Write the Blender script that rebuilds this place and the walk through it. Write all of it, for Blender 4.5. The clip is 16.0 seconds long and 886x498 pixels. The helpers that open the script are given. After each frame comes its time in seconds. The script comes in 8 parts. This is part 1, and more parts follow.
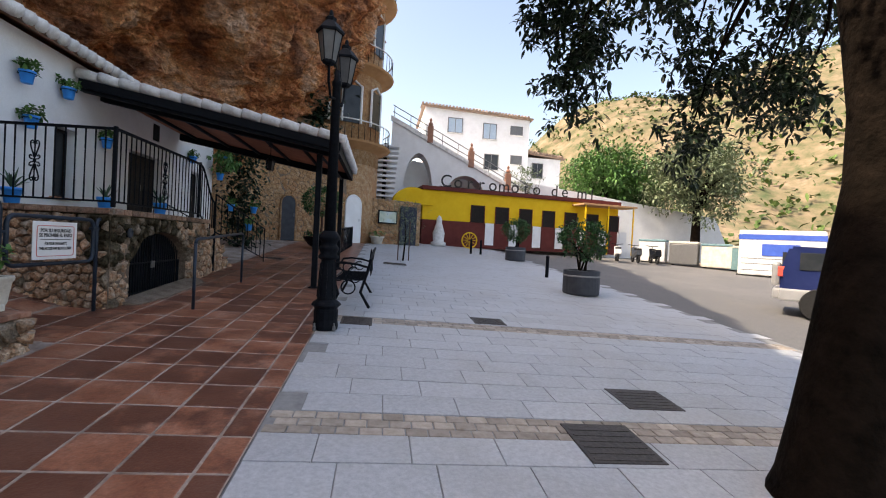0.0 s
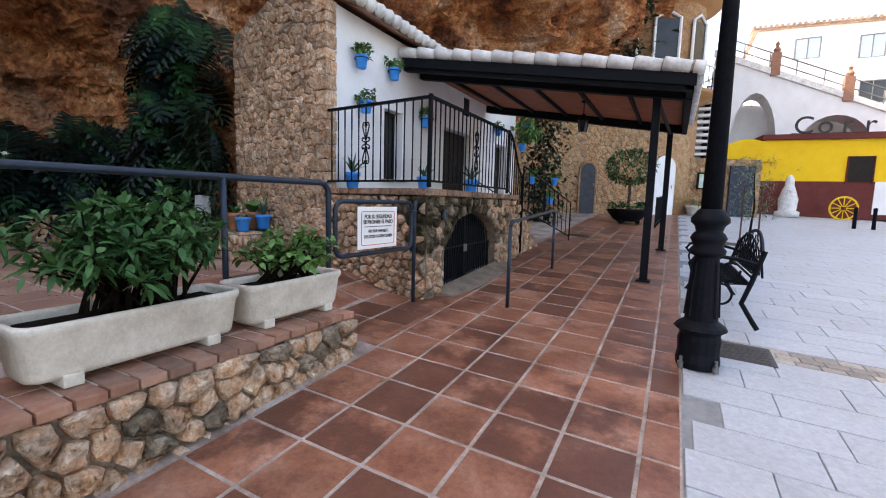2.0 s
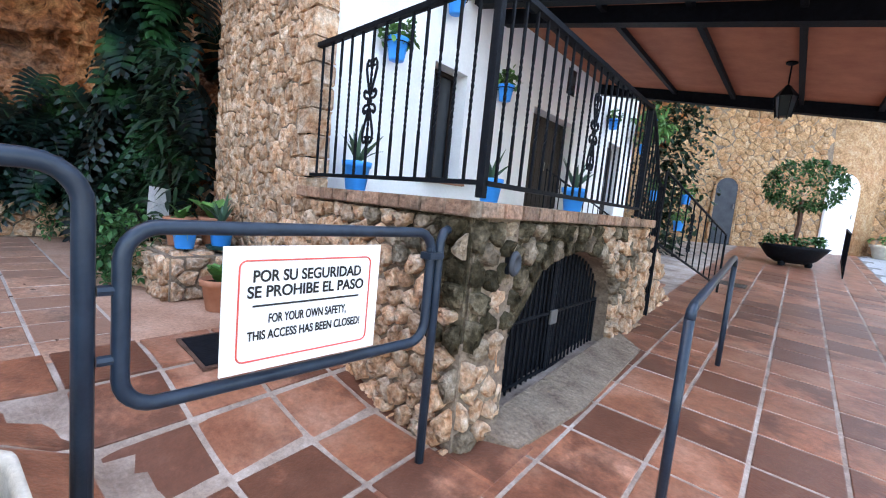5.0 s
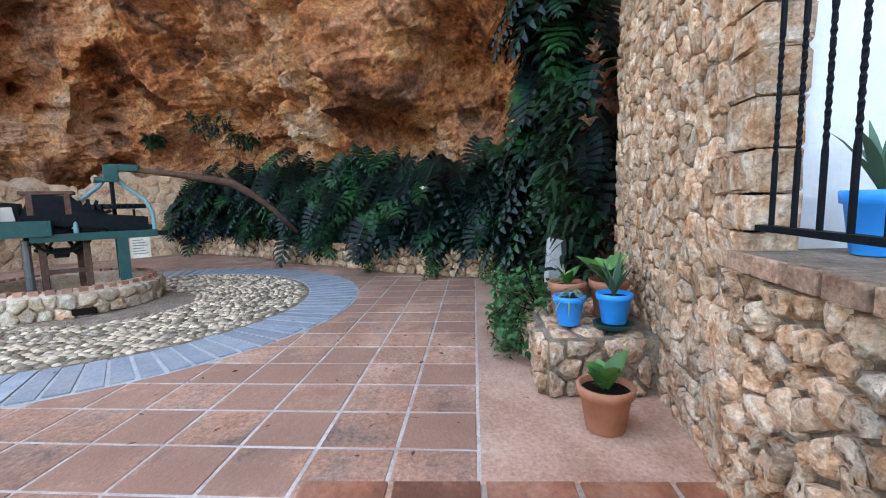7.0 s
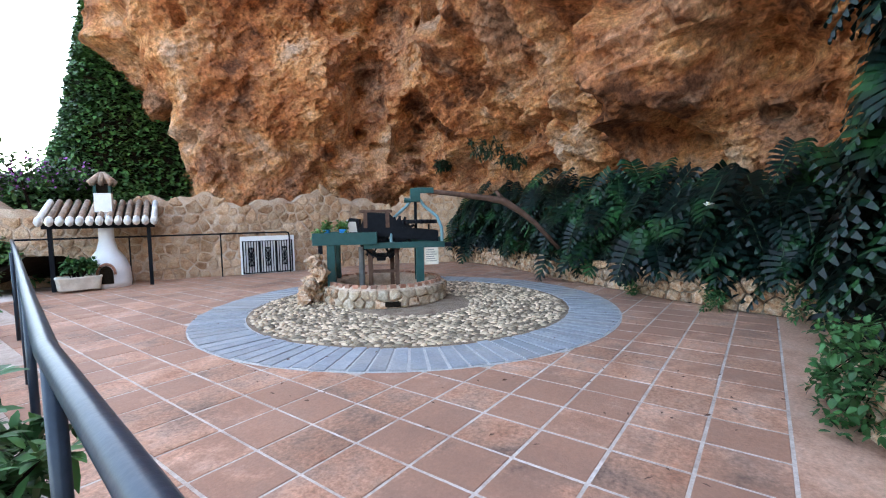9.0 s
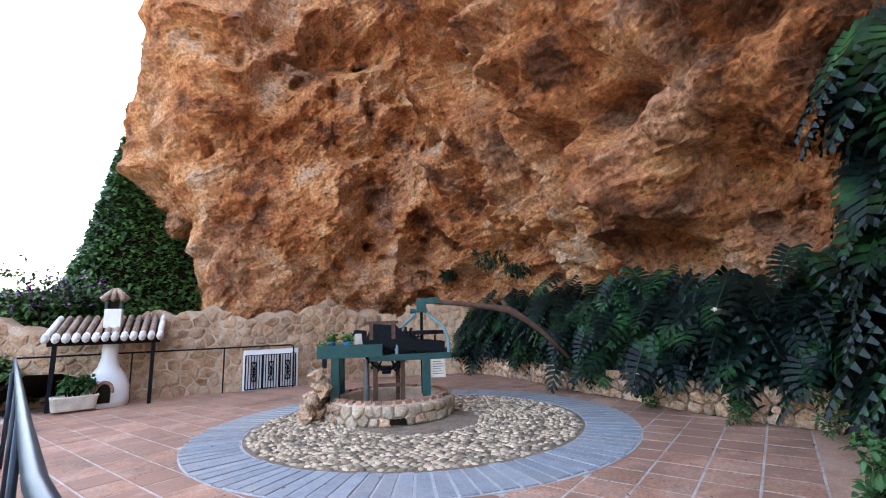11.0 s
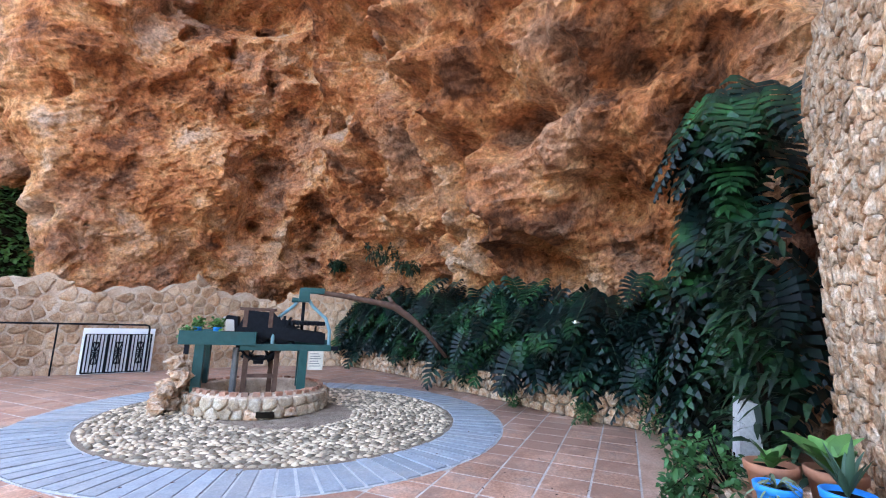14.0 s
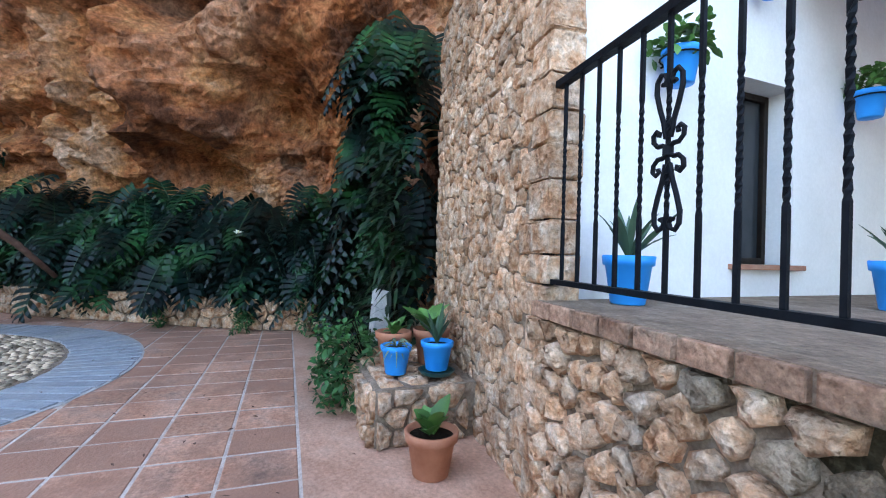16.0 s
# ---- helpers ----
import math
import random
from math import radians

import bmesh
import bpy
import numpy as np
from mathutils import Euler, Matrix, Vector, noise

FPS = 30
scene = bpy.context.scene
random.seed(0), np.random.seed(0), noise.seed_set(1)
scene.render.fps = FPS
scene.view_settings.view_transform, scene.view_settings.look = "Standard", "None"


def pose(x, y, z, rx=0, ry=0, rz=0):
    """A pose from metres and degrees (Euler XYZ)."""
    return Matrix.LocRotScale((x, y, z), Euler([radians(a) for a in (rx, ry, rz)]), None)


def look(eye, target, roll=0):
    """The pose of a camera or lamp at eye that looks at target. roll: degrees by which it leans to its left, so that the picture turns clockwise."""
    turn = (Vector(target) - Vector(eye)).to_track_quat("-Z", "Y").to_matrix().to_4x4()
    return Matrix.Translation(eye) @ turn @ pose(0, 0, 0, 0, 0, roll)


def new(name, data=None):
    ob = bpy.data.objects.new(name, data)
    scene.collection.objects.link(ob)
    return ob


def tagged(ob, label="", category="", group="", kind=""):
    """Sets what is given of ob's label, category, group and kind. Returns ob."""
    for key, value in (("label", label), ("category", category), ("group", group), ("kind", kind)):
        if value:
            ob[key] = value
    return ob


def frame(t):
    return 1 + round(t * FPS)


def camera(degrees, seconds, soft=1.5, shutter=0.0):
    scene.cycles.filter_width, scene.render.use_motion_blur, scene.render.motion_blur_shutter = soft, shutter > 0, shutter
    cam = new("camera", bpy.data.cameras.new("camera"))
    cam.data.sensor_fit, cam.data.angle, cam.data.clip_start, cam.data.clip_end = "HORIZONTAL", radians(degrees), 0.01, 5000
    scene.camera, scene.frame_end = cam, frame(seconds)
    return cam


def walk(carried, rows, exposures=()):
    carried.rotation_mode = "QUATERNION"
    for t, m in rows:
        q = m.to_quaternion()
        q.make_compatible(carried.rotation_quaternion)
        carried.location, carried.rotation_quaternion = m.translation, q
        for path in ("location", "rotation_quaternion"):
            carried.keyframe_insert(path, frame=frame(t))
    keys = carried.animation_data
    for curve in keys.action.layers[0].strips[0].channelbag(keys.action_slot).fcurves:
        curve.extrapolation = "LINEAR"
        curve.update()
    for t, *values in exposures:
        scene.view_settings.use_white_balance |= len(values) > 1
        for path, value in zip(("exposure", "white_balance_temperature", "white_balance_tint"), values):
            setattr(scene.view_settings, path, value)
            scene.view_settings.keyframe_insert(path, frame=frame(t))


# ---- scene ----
EXPOSURES = [(0, 1.5, 7800, 14), (1, 1.88, 8000, 15), (2, 2.55, 8100, 16), (3, 3.15, 8000, 15), (5.5, 3.65, 7600, 11), (6.1, 3.68, 7600, 10), (7, 3.72, 7500, 7), (8, 3.9, 7500, 6), (9.5, 3.6, 7500, 9), (12, 3.62, 7500, 15), (13.5, 3.95, 7050, 13), (14.5, 4.0, 7000, 12), (15.5, 3.75, 7000, 8), (16, 3.6, 6900, 8)]
cam = camera(91.2, 16.0, soft=1.1)
PATH = [
    (0, (-0.557, 0.260, 1.137), (-0.272, 2.239, 1.109), 3.0),
    (0.5, (-0.772, 0.661, 1.166), (-0.955, 2.650, 1.069), 2.7),
    (1, (-0.998, 1.080, 1.174), (-1.708, 2.946, 1.054), 2.3),
    (1.5, (-1.223, 1.491, 1.205), (-2.133, 3.265, 1.049), 3.0),
    (2, (-1.435, 1.954, 1.218), (-2.363, 3.711, 0.997), 1.6),
    (2.5, (-1.651, 2.343, 1.233), (-2.613, 4.072, 0.941), 0.4),
    (3, (-1.917, 2.741, 1.241), (-2.912, 4.445, 0.911), 1.7),
    (3.2, (-1.982, 2.907, 1.237), (-2.973, 4.609, 0.894), 1.9),
    (5.3, (-2.848, 4.644, 1.339), (-4.161, 6.139, 1.136), 5.0),
    (5.5, (-2.973, 4.760, 1.352), (-4.358, 6.185, 1.129), 3.3),
    (6, (-3.301, 4.977, 1.484), (-4.900, 6.150, 1.231), 2.3),
    (6.5, (-3.610, 5.098, 1.515), (-5.487, 5.742, 1.280), 0.9),
    (7, (-3.800, 5.175, 1.560), (-5.786, 5.101, 1.333), -1.4),
    (7.5, (-3.800, 5.139, 1.575), (-5.719, 4.629, 1.336), -2.4),
    (8, (-3.800, 5.054, 1.630), (-5.596, 4.209, 1.382), -2.0),
    (8.5, (-3.800, 5.010, 1.615), (-5.484, 3.956, 1.390), -0.9),
    (9, (-3.800, 5.025, 1.624), (-5.443, 3.893, 1.481), -1.1),
    (9.5, (-3.800, 5.058, 1.634), (-5.440, 3.913, 1.642), -1.3),
    (12, (-3.755, 5.061, 1.667), (-5.347, 3.956, 2.162), -1.1),
    (12.5, (-3.762, 5.059, 1.683), (-5.357, 3.989, 2.240), 0.2),
    (13, (-3.755, 5.079, 1.686), (-5.409, 4.108, 2.253), 1.3),
    (13.5, (-3.734, 5.079, 1.690), (-5.484, 4.249, 2.187), 1.8),
    (14, (-3.736, 5.085, 1.684), (-5.581, 4.385, 2.011), 2.2),
    (14.5, (-3.800, 5.092, 1.629), (-5.708, 4.519, 1.801), 2.1),
    (15, (-3.800, 5.177, 1.596), (-5.769, 4.841, 1.699), 0.4),
    (15.5, (-3.800, 5.108, 1.575), (-5.794, 5.250, 1.630), 0.4),
    (16, (-3.786, 5.081, 1.549), (-5.644, 5.821, 1.563), 1.7),
]
walk(cam, [(t, look(eye, target, roll)) for t, eye, target, roll in PATH],
     exposures=EXPOSURES)

# ---- light ----
world = bpy.data.worlds.new("sky")
scene.world = world
world.use_nodes = True
SUN_AZ, SUN_EL = radians(262), radians(47)      # azimuth clockwise from +y
nt = world.node_tree
sky = nt.nodes.new("ShaderNodeTexSky")
sky.sky_type = 'NISHITA'
sky.sun_disc = False
sky.sun_elevation, sky.sun_rotation = SUN_EL, SUN_AZ
sky.dust_density = 3.0
bg = nt.nodes["Background"]
bg.inputs["Strength"].default_value = 0.15
nt.links.new(sky.outputs[0], bg.inputs["Color"])
sun_data = bpy.data.lights.new("sun", 'SUN')
sun_data.energy, sun_data.angle, sun_data.color = 2.4, radians(0.6), (1.0, 0.95, 0.86)
sun = new("sun", sun_data)
sun.matrix_world = look((0, 0, 60), (0 - math.sin(SUN_AZ) * math.cos(SUN_EL), 0 - math.cos(SUN_AZ) * math.cos(SUN_EL), 60 - math.sin(SUN_EL)))

# ---- materials ----
def mat(name, cols, scale=4.0, rough=0.8, metal=0.0, bump=0.0, bump_scale=30.0, detail=6.0, rnd=0.0, dirt=None, dirt_scale=1.2, dirt_amt=0.5, spec=0.3, island=False, bdist=0.02, grain=0.0, grain_scale=45.0, odd=None):
    """Noise-ramped surface: cols are ramp colours; rnd varies brightness per object; dirt is a second, larger stain colour."""
    m = bpy.data.materials.new(name)
    m.use_nodes = True
    n, l = m.node_tree.nodes, m.node_tree.links
    b = n["Principled BSDF"]
    b.inputs["Roughness"].default_value, b.inputs["Metallic"].default_value = rough, metal
    b.inputs["Specular IOR Level"].default_value = spec
    tc = n.new("ShaderNodeTexCoord")
    geo = n.new("ShaderNodeNewGeometry")
    no = n.new("ShaderNodeTexNoise")
    no.inputs["Scale"].default_value, no.inputs["Detail"].default_value = scale, detail
    no.inputs["Roughness"].default_value = 0.62
    l.new(geo.outputs["Position"], no.inputs["Vector"])
    ramp = n.new("ShaderNodeValToRGB")
    e = ramp.color_ramp.elements
    for i, c in enumerate(cols):
        at_ = 0.3 + 0.4 * i / max(1, len(cols) - 1)
        el = e[i] if i < 2 else e.new(at_)
        el.position, el.color = at_, (*c, 1)
    l.new(no.outputs["Fac"], ramp.inputs["Fac"])
    col = ramp.outputs["Color"]
    if dirt:
        d = n.new("ShaderNodeTexNoise")
        d.inputs["Scale"].default_value, d.inputs["Detail"].default_value = dirt_scale, 7
        d.inputs["Roughness"].default_value = 0.7
        l.new(geo.outputs["Position"], d.inputs["Vector"])
        r2 = n.new("ShaderNodeMapRange")
        r2.inputs["From Min"].default_value, r2.inputs["From Max"].default_value = 0.48, 0.68
        r2.inputs["To Max"].default_value = dirt_amt
        l.new(d.outputs["Fac"], r2.inputs["Value"])
        mx = n.new("ShaderNodeMixRGB")
        mx.inputs["Color2"].default_value = (*dirt, 1)
        l.new(r2.outputs[0], mx.inputs["Fac"]), l.new(col, mx.inputs["Color1"])
        col = mx.outputs["Color"]
    if grain:
        gn = n.new("ShaderNodeTexNoise")
        gn.inputs["Scale"].default_value, gn.inputs["Detail"].default_value = grain_scale, 5
        gn.inputs["Roughness"].default_value = 0.75
        l.new(geo.outputs["Position"], gn.inputs["Vector"])
        gr = n.new("ShaderNodeMapRange")
        gr.inputs["From Min"].default_value, gr.inputs["From Max"].default_value = 0.32, 0.68
        gr.inputs["To Min"].default_value, gr.inputs["To Max"].default_value = 1 - grain, 1 + grain * .7
        l.new(gn.outputs["Fac"], gr.inputs["Value"])
        gh = n.new("ShaderNodeHueSaturation")
        l.new(gr.outputs[0], gh.inputs["Value"]), l.new(col, gh.inputs["Color"])
        col = gh.outputs["Color"]
    if rnd:
        hs = n.new("ShaderNodeHueSaturation")
        mr = n.new("ShaderNodeMapRange")
        mr.inputs["To Min"].default_value, mr.inputs["To Max"].default_value = 1 - rnd, 1 + rnd
        if island:
            l.new(geo.outputs["Random Per Island"], mr.inputs["Value"])
        else:
            oi = n.new("ShaderNodeObjectInfo")
            l.new(oi.outputs["Random"], mr.inputs["Value"])
        l.new(mr.outputs[0], hs.inputs["Value"]), l.new(col, hs.inputs["Color"])
        col = hs.outputs["Color"]
    if odd:                     # some pieces take up a darker, blotched tone
        oi = n.new("ShaderNodeObjectInfo")
        on = n.new("ShaderNodeTexNoise")
        on.inputs["Scale"].default_value, on.inputs["Detail"].default_value = 3.2, 6
        on.inputs["Roughness"].default_value = 0.65
        l.new(geo.outputs["Position"], on.inputs["Vector"])
        ad = n.new("ShaderNodeMath")
        ad.operation = 'MULTIPLY_ADD'
        ad.inputs[1].default_value = 1.3
        l.new(on.outputs["Fac"], ad.inputs[0]), l.new(oi.outputs["Random"], ad.inputs[2])
        om = n.new("ShaderNodeMapRange")
        om.inputs["From Min"].default_value, om.inputs["From Max"].default_value = 1.12, 1.38
        om.inputs["To Max"].default_value = 0.8
        l.new(ad.outputs[0], om.inputs["Value"])
        ox = n.new("ShaderNodeMixRGB")
        ox.inputs["Color2"].default_value = (*odd, 1)
        l.new(om.outputs[0], ox.inputs["Fac"]), l.new(col, ox.inputs["Color1"])
        col = ox.outputs["Color"]
    l.new(col, b.inputs["Base Color"])
    if bump:
        bn = n.new("ShaderNodeTexNoise")
        bn.inputs["Scale"].default_value, bn.inputs["Detail"].default_value = bump_scale, 8
        l.new(geo.outputs["Position"], bn.inputs["Vector"])
        bp = n.new("ShaderNodeBump")
        bp.inputs["Strength"].default_value, bp.inputs["Distance"].default_value = bump, bdist
        l.new(bn.outputs["Fac"], bp.inputs["Height"])
        l.new(bp.outputs["Normal"], b.inputs["Normal"])
    return m


TERRA = mat("terracotta", [(0.23, 0.078, 0.042), (0.35, 0.14, 0.08), (0.44, 0.225, 0.15)], 3.4, 0.42, bump=0.2, bump_scale=60, rnd=0.22, dirt=(0.10, 0.040, 0.026), dirt_scale=1.6, dirt_amt=0.7, grain=0.28, grain_scale=30, spec=0.4, odd=(0.088, 0.033, 0.021))
TERRA2 = mat("patio terracotta", [(0.34, 0.16, 0.10), (0.50, 0.275, 0.185), (0.58, 0.38, 0.29)], 3.0, 0.6, bump=0.2, bump_scale=60, rnd=0.22, dirt=(0.085, 0.05, 0.038), dirt_scale=1.5, dirt_amt=0.85, grain=0.45, grain_scale=34, odd=(0.27, 0.145, 0.10))
GROUT = mat("grout", [(0.20, 0.14, 0.11), (0.36, 0.28, 0.23), (0.50, 0.42, 0.37)], 3, 0.9, bump=0.4, grain=0.25)
GROUT2 = mat("pale patio grout", [(0.34, 0.27, 0.23), (0.48, 0.41, 0.36), (0.60, 0.54, 0.50)], 3, 0.9, bump=0.4, grain=0.25)
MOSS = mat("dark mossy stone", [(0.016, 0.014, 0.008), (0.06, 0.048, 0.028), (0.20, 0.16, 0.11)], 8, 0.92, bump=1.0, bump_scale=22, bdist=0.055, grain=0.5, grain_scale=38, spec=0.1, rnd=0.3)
GREY = mat("granite paver", [(0.38, 0.395, 0.41), (0.50, 0.515, 0.53)], 25, 0.5, bump=0.15, bump_scale=120, rnd=0.06, dirt=(0.36, 0.35, 0.33), dirt_scale=0.6, dirt_amt=0.6, grain=0.1)
GREYJ = mat("paver joint", [(0.2, 0.2, 0.2), (0.3, 0.3, 0.29)], 10, 0.9)
BLUEGREY = mat("slate paver", [(0.21, 0.235, 0.265), (0.30, 0.325, 0.35)], 6, 0.55, bump=0.25, rnd=0.12, dirt=(0.36, 0.33, 0.30), dirt_amt=0.6, grain=0.2)
CEMENT = mat("pale cement joint", [(0.36, 0.36, 0.36), (0.50, 0.49, 0.48)], 8, 0.9, bump=0.3, grain=0.2)
# dark tone puts the shadow between stones into the mortar colour
MORTAR = mat("mortar", [(0.15, 0.10, 0.07), (0.30, 0.23, 0.17)], 6, 0.95, bump=0.6, bump_scale=25, bdist=0.05, grain=0.4, dirt=(0.2, 0.16, 0.12), dirt_amt=0.5)
STONE = mat("warm stone", [(0.34, 0.15, 0.07), (0.55, 0.32, 0.19), (0.62, 0.44, 0.31), (0.72, 0.58, 0.46)], 11, 0.9, bump=1.0, bump_scale=22, bdist=0.055, grain=0.38, grain_scale=38, rnd=0.25, dirt=(0.10, 0.075, 0.055), dirt_scale=4.0, dirt_amt=0.6, spec=0.15)
STONE_D = mat("weathered stone", [(0.10, 0.08, 0.06), (0.24, 0.18, 0.125), (0.44, 0.36, 0.28)], 7, 0.9, bump=1.0, bump_scale=22, bdist=0.055, grain=0.45, grain_scale=38, spec=0.15, rnd=0.3, dirt=(0.03, 0.03, 0.02), dirt_scale=2.5, dirt_amt=0.8)
WHITE = mat("white limewash", [(0.74, 0.74, 0.74), (0.82, 0.82, 0.82)], 2, 0.9, bump=0.25, bump_scale=14, dirt=(0.64, 0.63, 0.61), dirt_amt=0.4, grain=0.05)
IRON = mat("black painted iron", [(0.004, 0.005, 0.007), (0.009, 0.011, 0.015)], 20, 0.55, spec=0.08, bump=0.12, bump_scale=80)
BLUEIRON = mat("blue-black tube", [(0.011, 0.020, 0.034), (0.020, 0.034, 0.054)], 15, 0.35, bump=0.05, bump_scale=60)
DARKWOOD = mat("dark brown wood", [(0.010, 0.007, 0.006), (0.022, 0.016, 0.013)], 12, 0.55, spec=0.15, bump=0.2)
BLUE = mat("bright blue pot", [(0.01, 0.24, 0.72), (0.02, 0.30, 0.80)], 6, 0.45, bump=0.08)
CLAY = mat("clay pot", [(0.34, 0.13, 0.07), (0.45, 0.2, 0.12)], 8, 0.8, bump=0.15, dirt=(0.2, 0.09, 0.06))
# planter earth, and near-black fill that paints shade in openings
SOIL_AND_SHADE = mat("soil", [(0.008, 0.006, 0.004), (0.022, 0.016, 0.011)], 30, 1.0, spec=0.05, bump=0.8, bump_scale=60)
CONC = mat("white cast planter", [(0.55, 0.50, 0.42), (0.72, 0.68, 0.59)], 5, 0.8, bump=0.3, bump_scale=50, dirt=(0.36, 0.30, 0.22), dirt_scale=3, dirt_amt=0.5, grain=0.12)
# near-black to bright ramp paints shaded gaps and lit leaves into the foliage
LEAF = mat("shade-toned glossy leaf", [(0.0007, 0.003, 0.003), (0.0022, 0.011, 0.0085), (0.018, 0.075, 0.02)], 1.7, 0.38, rnd=0.5, spec=0.26, island=True)
CREAM = mat("cream spadix", [(0.55, 0.48, 0.28), (0.65, 0.58, 0.36)], 20, 0.6)
RIB = mat("pale leaf rib", [(0.012, 0.035, 0.014), (0.025, 0.055, 0.02)], 9, 0.5)
LEAF2 = mat("bright leaf", [(0.03, 0.10, 0.025), (0.07, 0.17, 0.04), (0.11, 0.22, 0.06)], 5, 0.5, rnd=0.35, island=True)
LEAF3 = mat("grey-green leaf", [(0.10, 0.14, 0.07), (0.2, 0.24, 0.14)], 5, 0.6, rnd=0.3, island=True)
IVY = mat("ivy leaf", [(0.004, 0.014, 0.007), (0.012, 0.038, 0.014)], 5, 0.5, rnd=0.5, island=True)
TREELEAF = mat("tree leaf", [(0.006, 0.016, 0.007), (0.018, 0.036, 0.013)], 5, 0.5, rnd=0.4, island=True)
# near-black so that the near trunk's shade sits in the base colour
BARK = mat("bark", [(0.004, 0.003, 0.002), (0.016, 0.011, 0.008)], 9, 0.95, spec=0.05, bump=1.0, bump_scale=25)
ROOFTILE = mat("lichened roof tile", [(0.25, 0.16, 0.11), (0.42, 0.31, 0.24)], 9, 0.85, bump=0.3, rnd=0.3, dirt=(0.12, 0.1, 0.08), dirt_scale=4, dirt_amt=0.7)
WHITETILE = mat("whitewashed roof tile", [(0.6, 0.58, 0.55), (0.78, 0.77, 0.75)], 9, 0.85, bump=0.3, rnd=0.1, dirt=(0.3, 0.28, 0.25), dirt_scale=5, dirt_amt=0.5)
CEILPANEL = mat("terracotta board", [(0.32, 0.10, 0.05), (0.44, 0.16, 0.085)], 4, 0.7, bump=0.1)
YELLOW = mat("yellow paint", [(0.72, 0.42, 0.01), (0.80, 0.5, 0.02)], 2, 0.8, bump=0.1)
MAROON = mat("maroon paint", [(0.10, 0.018, 0.015), (0.14, 0.03, 0.024)], 3, 0.8, bump=0.1)
GREEN = mat("dark green machine paint", [(0.006, 0.05, 0.05), (0.015, 0.075, 0.07)], 9, 0.5, bump=0.1, dirt=(0.03, 0.03, 0.025))
GREENP = mat("pale green iron", [(0.10, 0.2, 0.22), (0.16, 0.27, 0.29)], 9, 0.5, bump=0.1)
TRUNKWOOD = mat("weathered pole", [(0.06, 0.03, 0.02), (0.13, 0.07, 0.05)], 12, 0.85, bump=0.6, bump_scale=30)
PEBBLE = mat("pebble", [(0.27, 0.19, 0.12), (0.52, 0.42, 0.30)], 14, 0.6, rnd=0.75, island=True, bump=0.1)
SIGNWHITE = mat("sign board", [(0.80, 0.79, 0.77), (0.86, 0.86, 0.85)], 5, 0.4, bump=0.02, dirt=(0.7, 0.66, 0.6), dirt_amt=0.3)
SIGNRED = mat("faded red paint", [(0.6, 0.06, 0.05), (0.72, 0.12, 0.08)], 12, 0.5)
SIGNBLACK = mat("black lettering", [(0.012, 0.012, 0.012), (0.02, 0.02, 0.02)], 12, 0.5)
GLASS = mat("dark window glass", [(0.02, 0.025, 0.03), (0.04, 0.045, 0.05)], 2, 0.12)
BLUEWIN = mat("pale blue shutter", [(0.32, 0.42, 0.52), (0.4, 0.5, 0.6)], 4, 0.5)
STEEL = mat("grey metal", [(0.15, 0.15, 0.15), (0.22, 0.22, 0.22)], 20, 0.5, metal=0.6)
RUBBER = mat("tyre rubber", [(0.01, 0.01, 0.01), (0.02, 0.02, 0.02)], 20, 0.8)
ASPHALT = mat("asphalt", [(0.10, 0.10, 0.10), (0.17, 0.165, 0.16)], 30, 0.9, bump=0.4, bump_scale=90, dirt=(0.2, 0.19, 0.18), dirt_scale=0.3)
HILL = mat("dry hillside", [(0.30, 0.22, 0.15), (0.19, 0.15, 0.09), (0.07, 0.085, 0.035)], 0.12, 0.95, detail=10, dirt=(0.055, 0.085, 0.035), dirt_scale=0.2, dirt_amt=0.9)


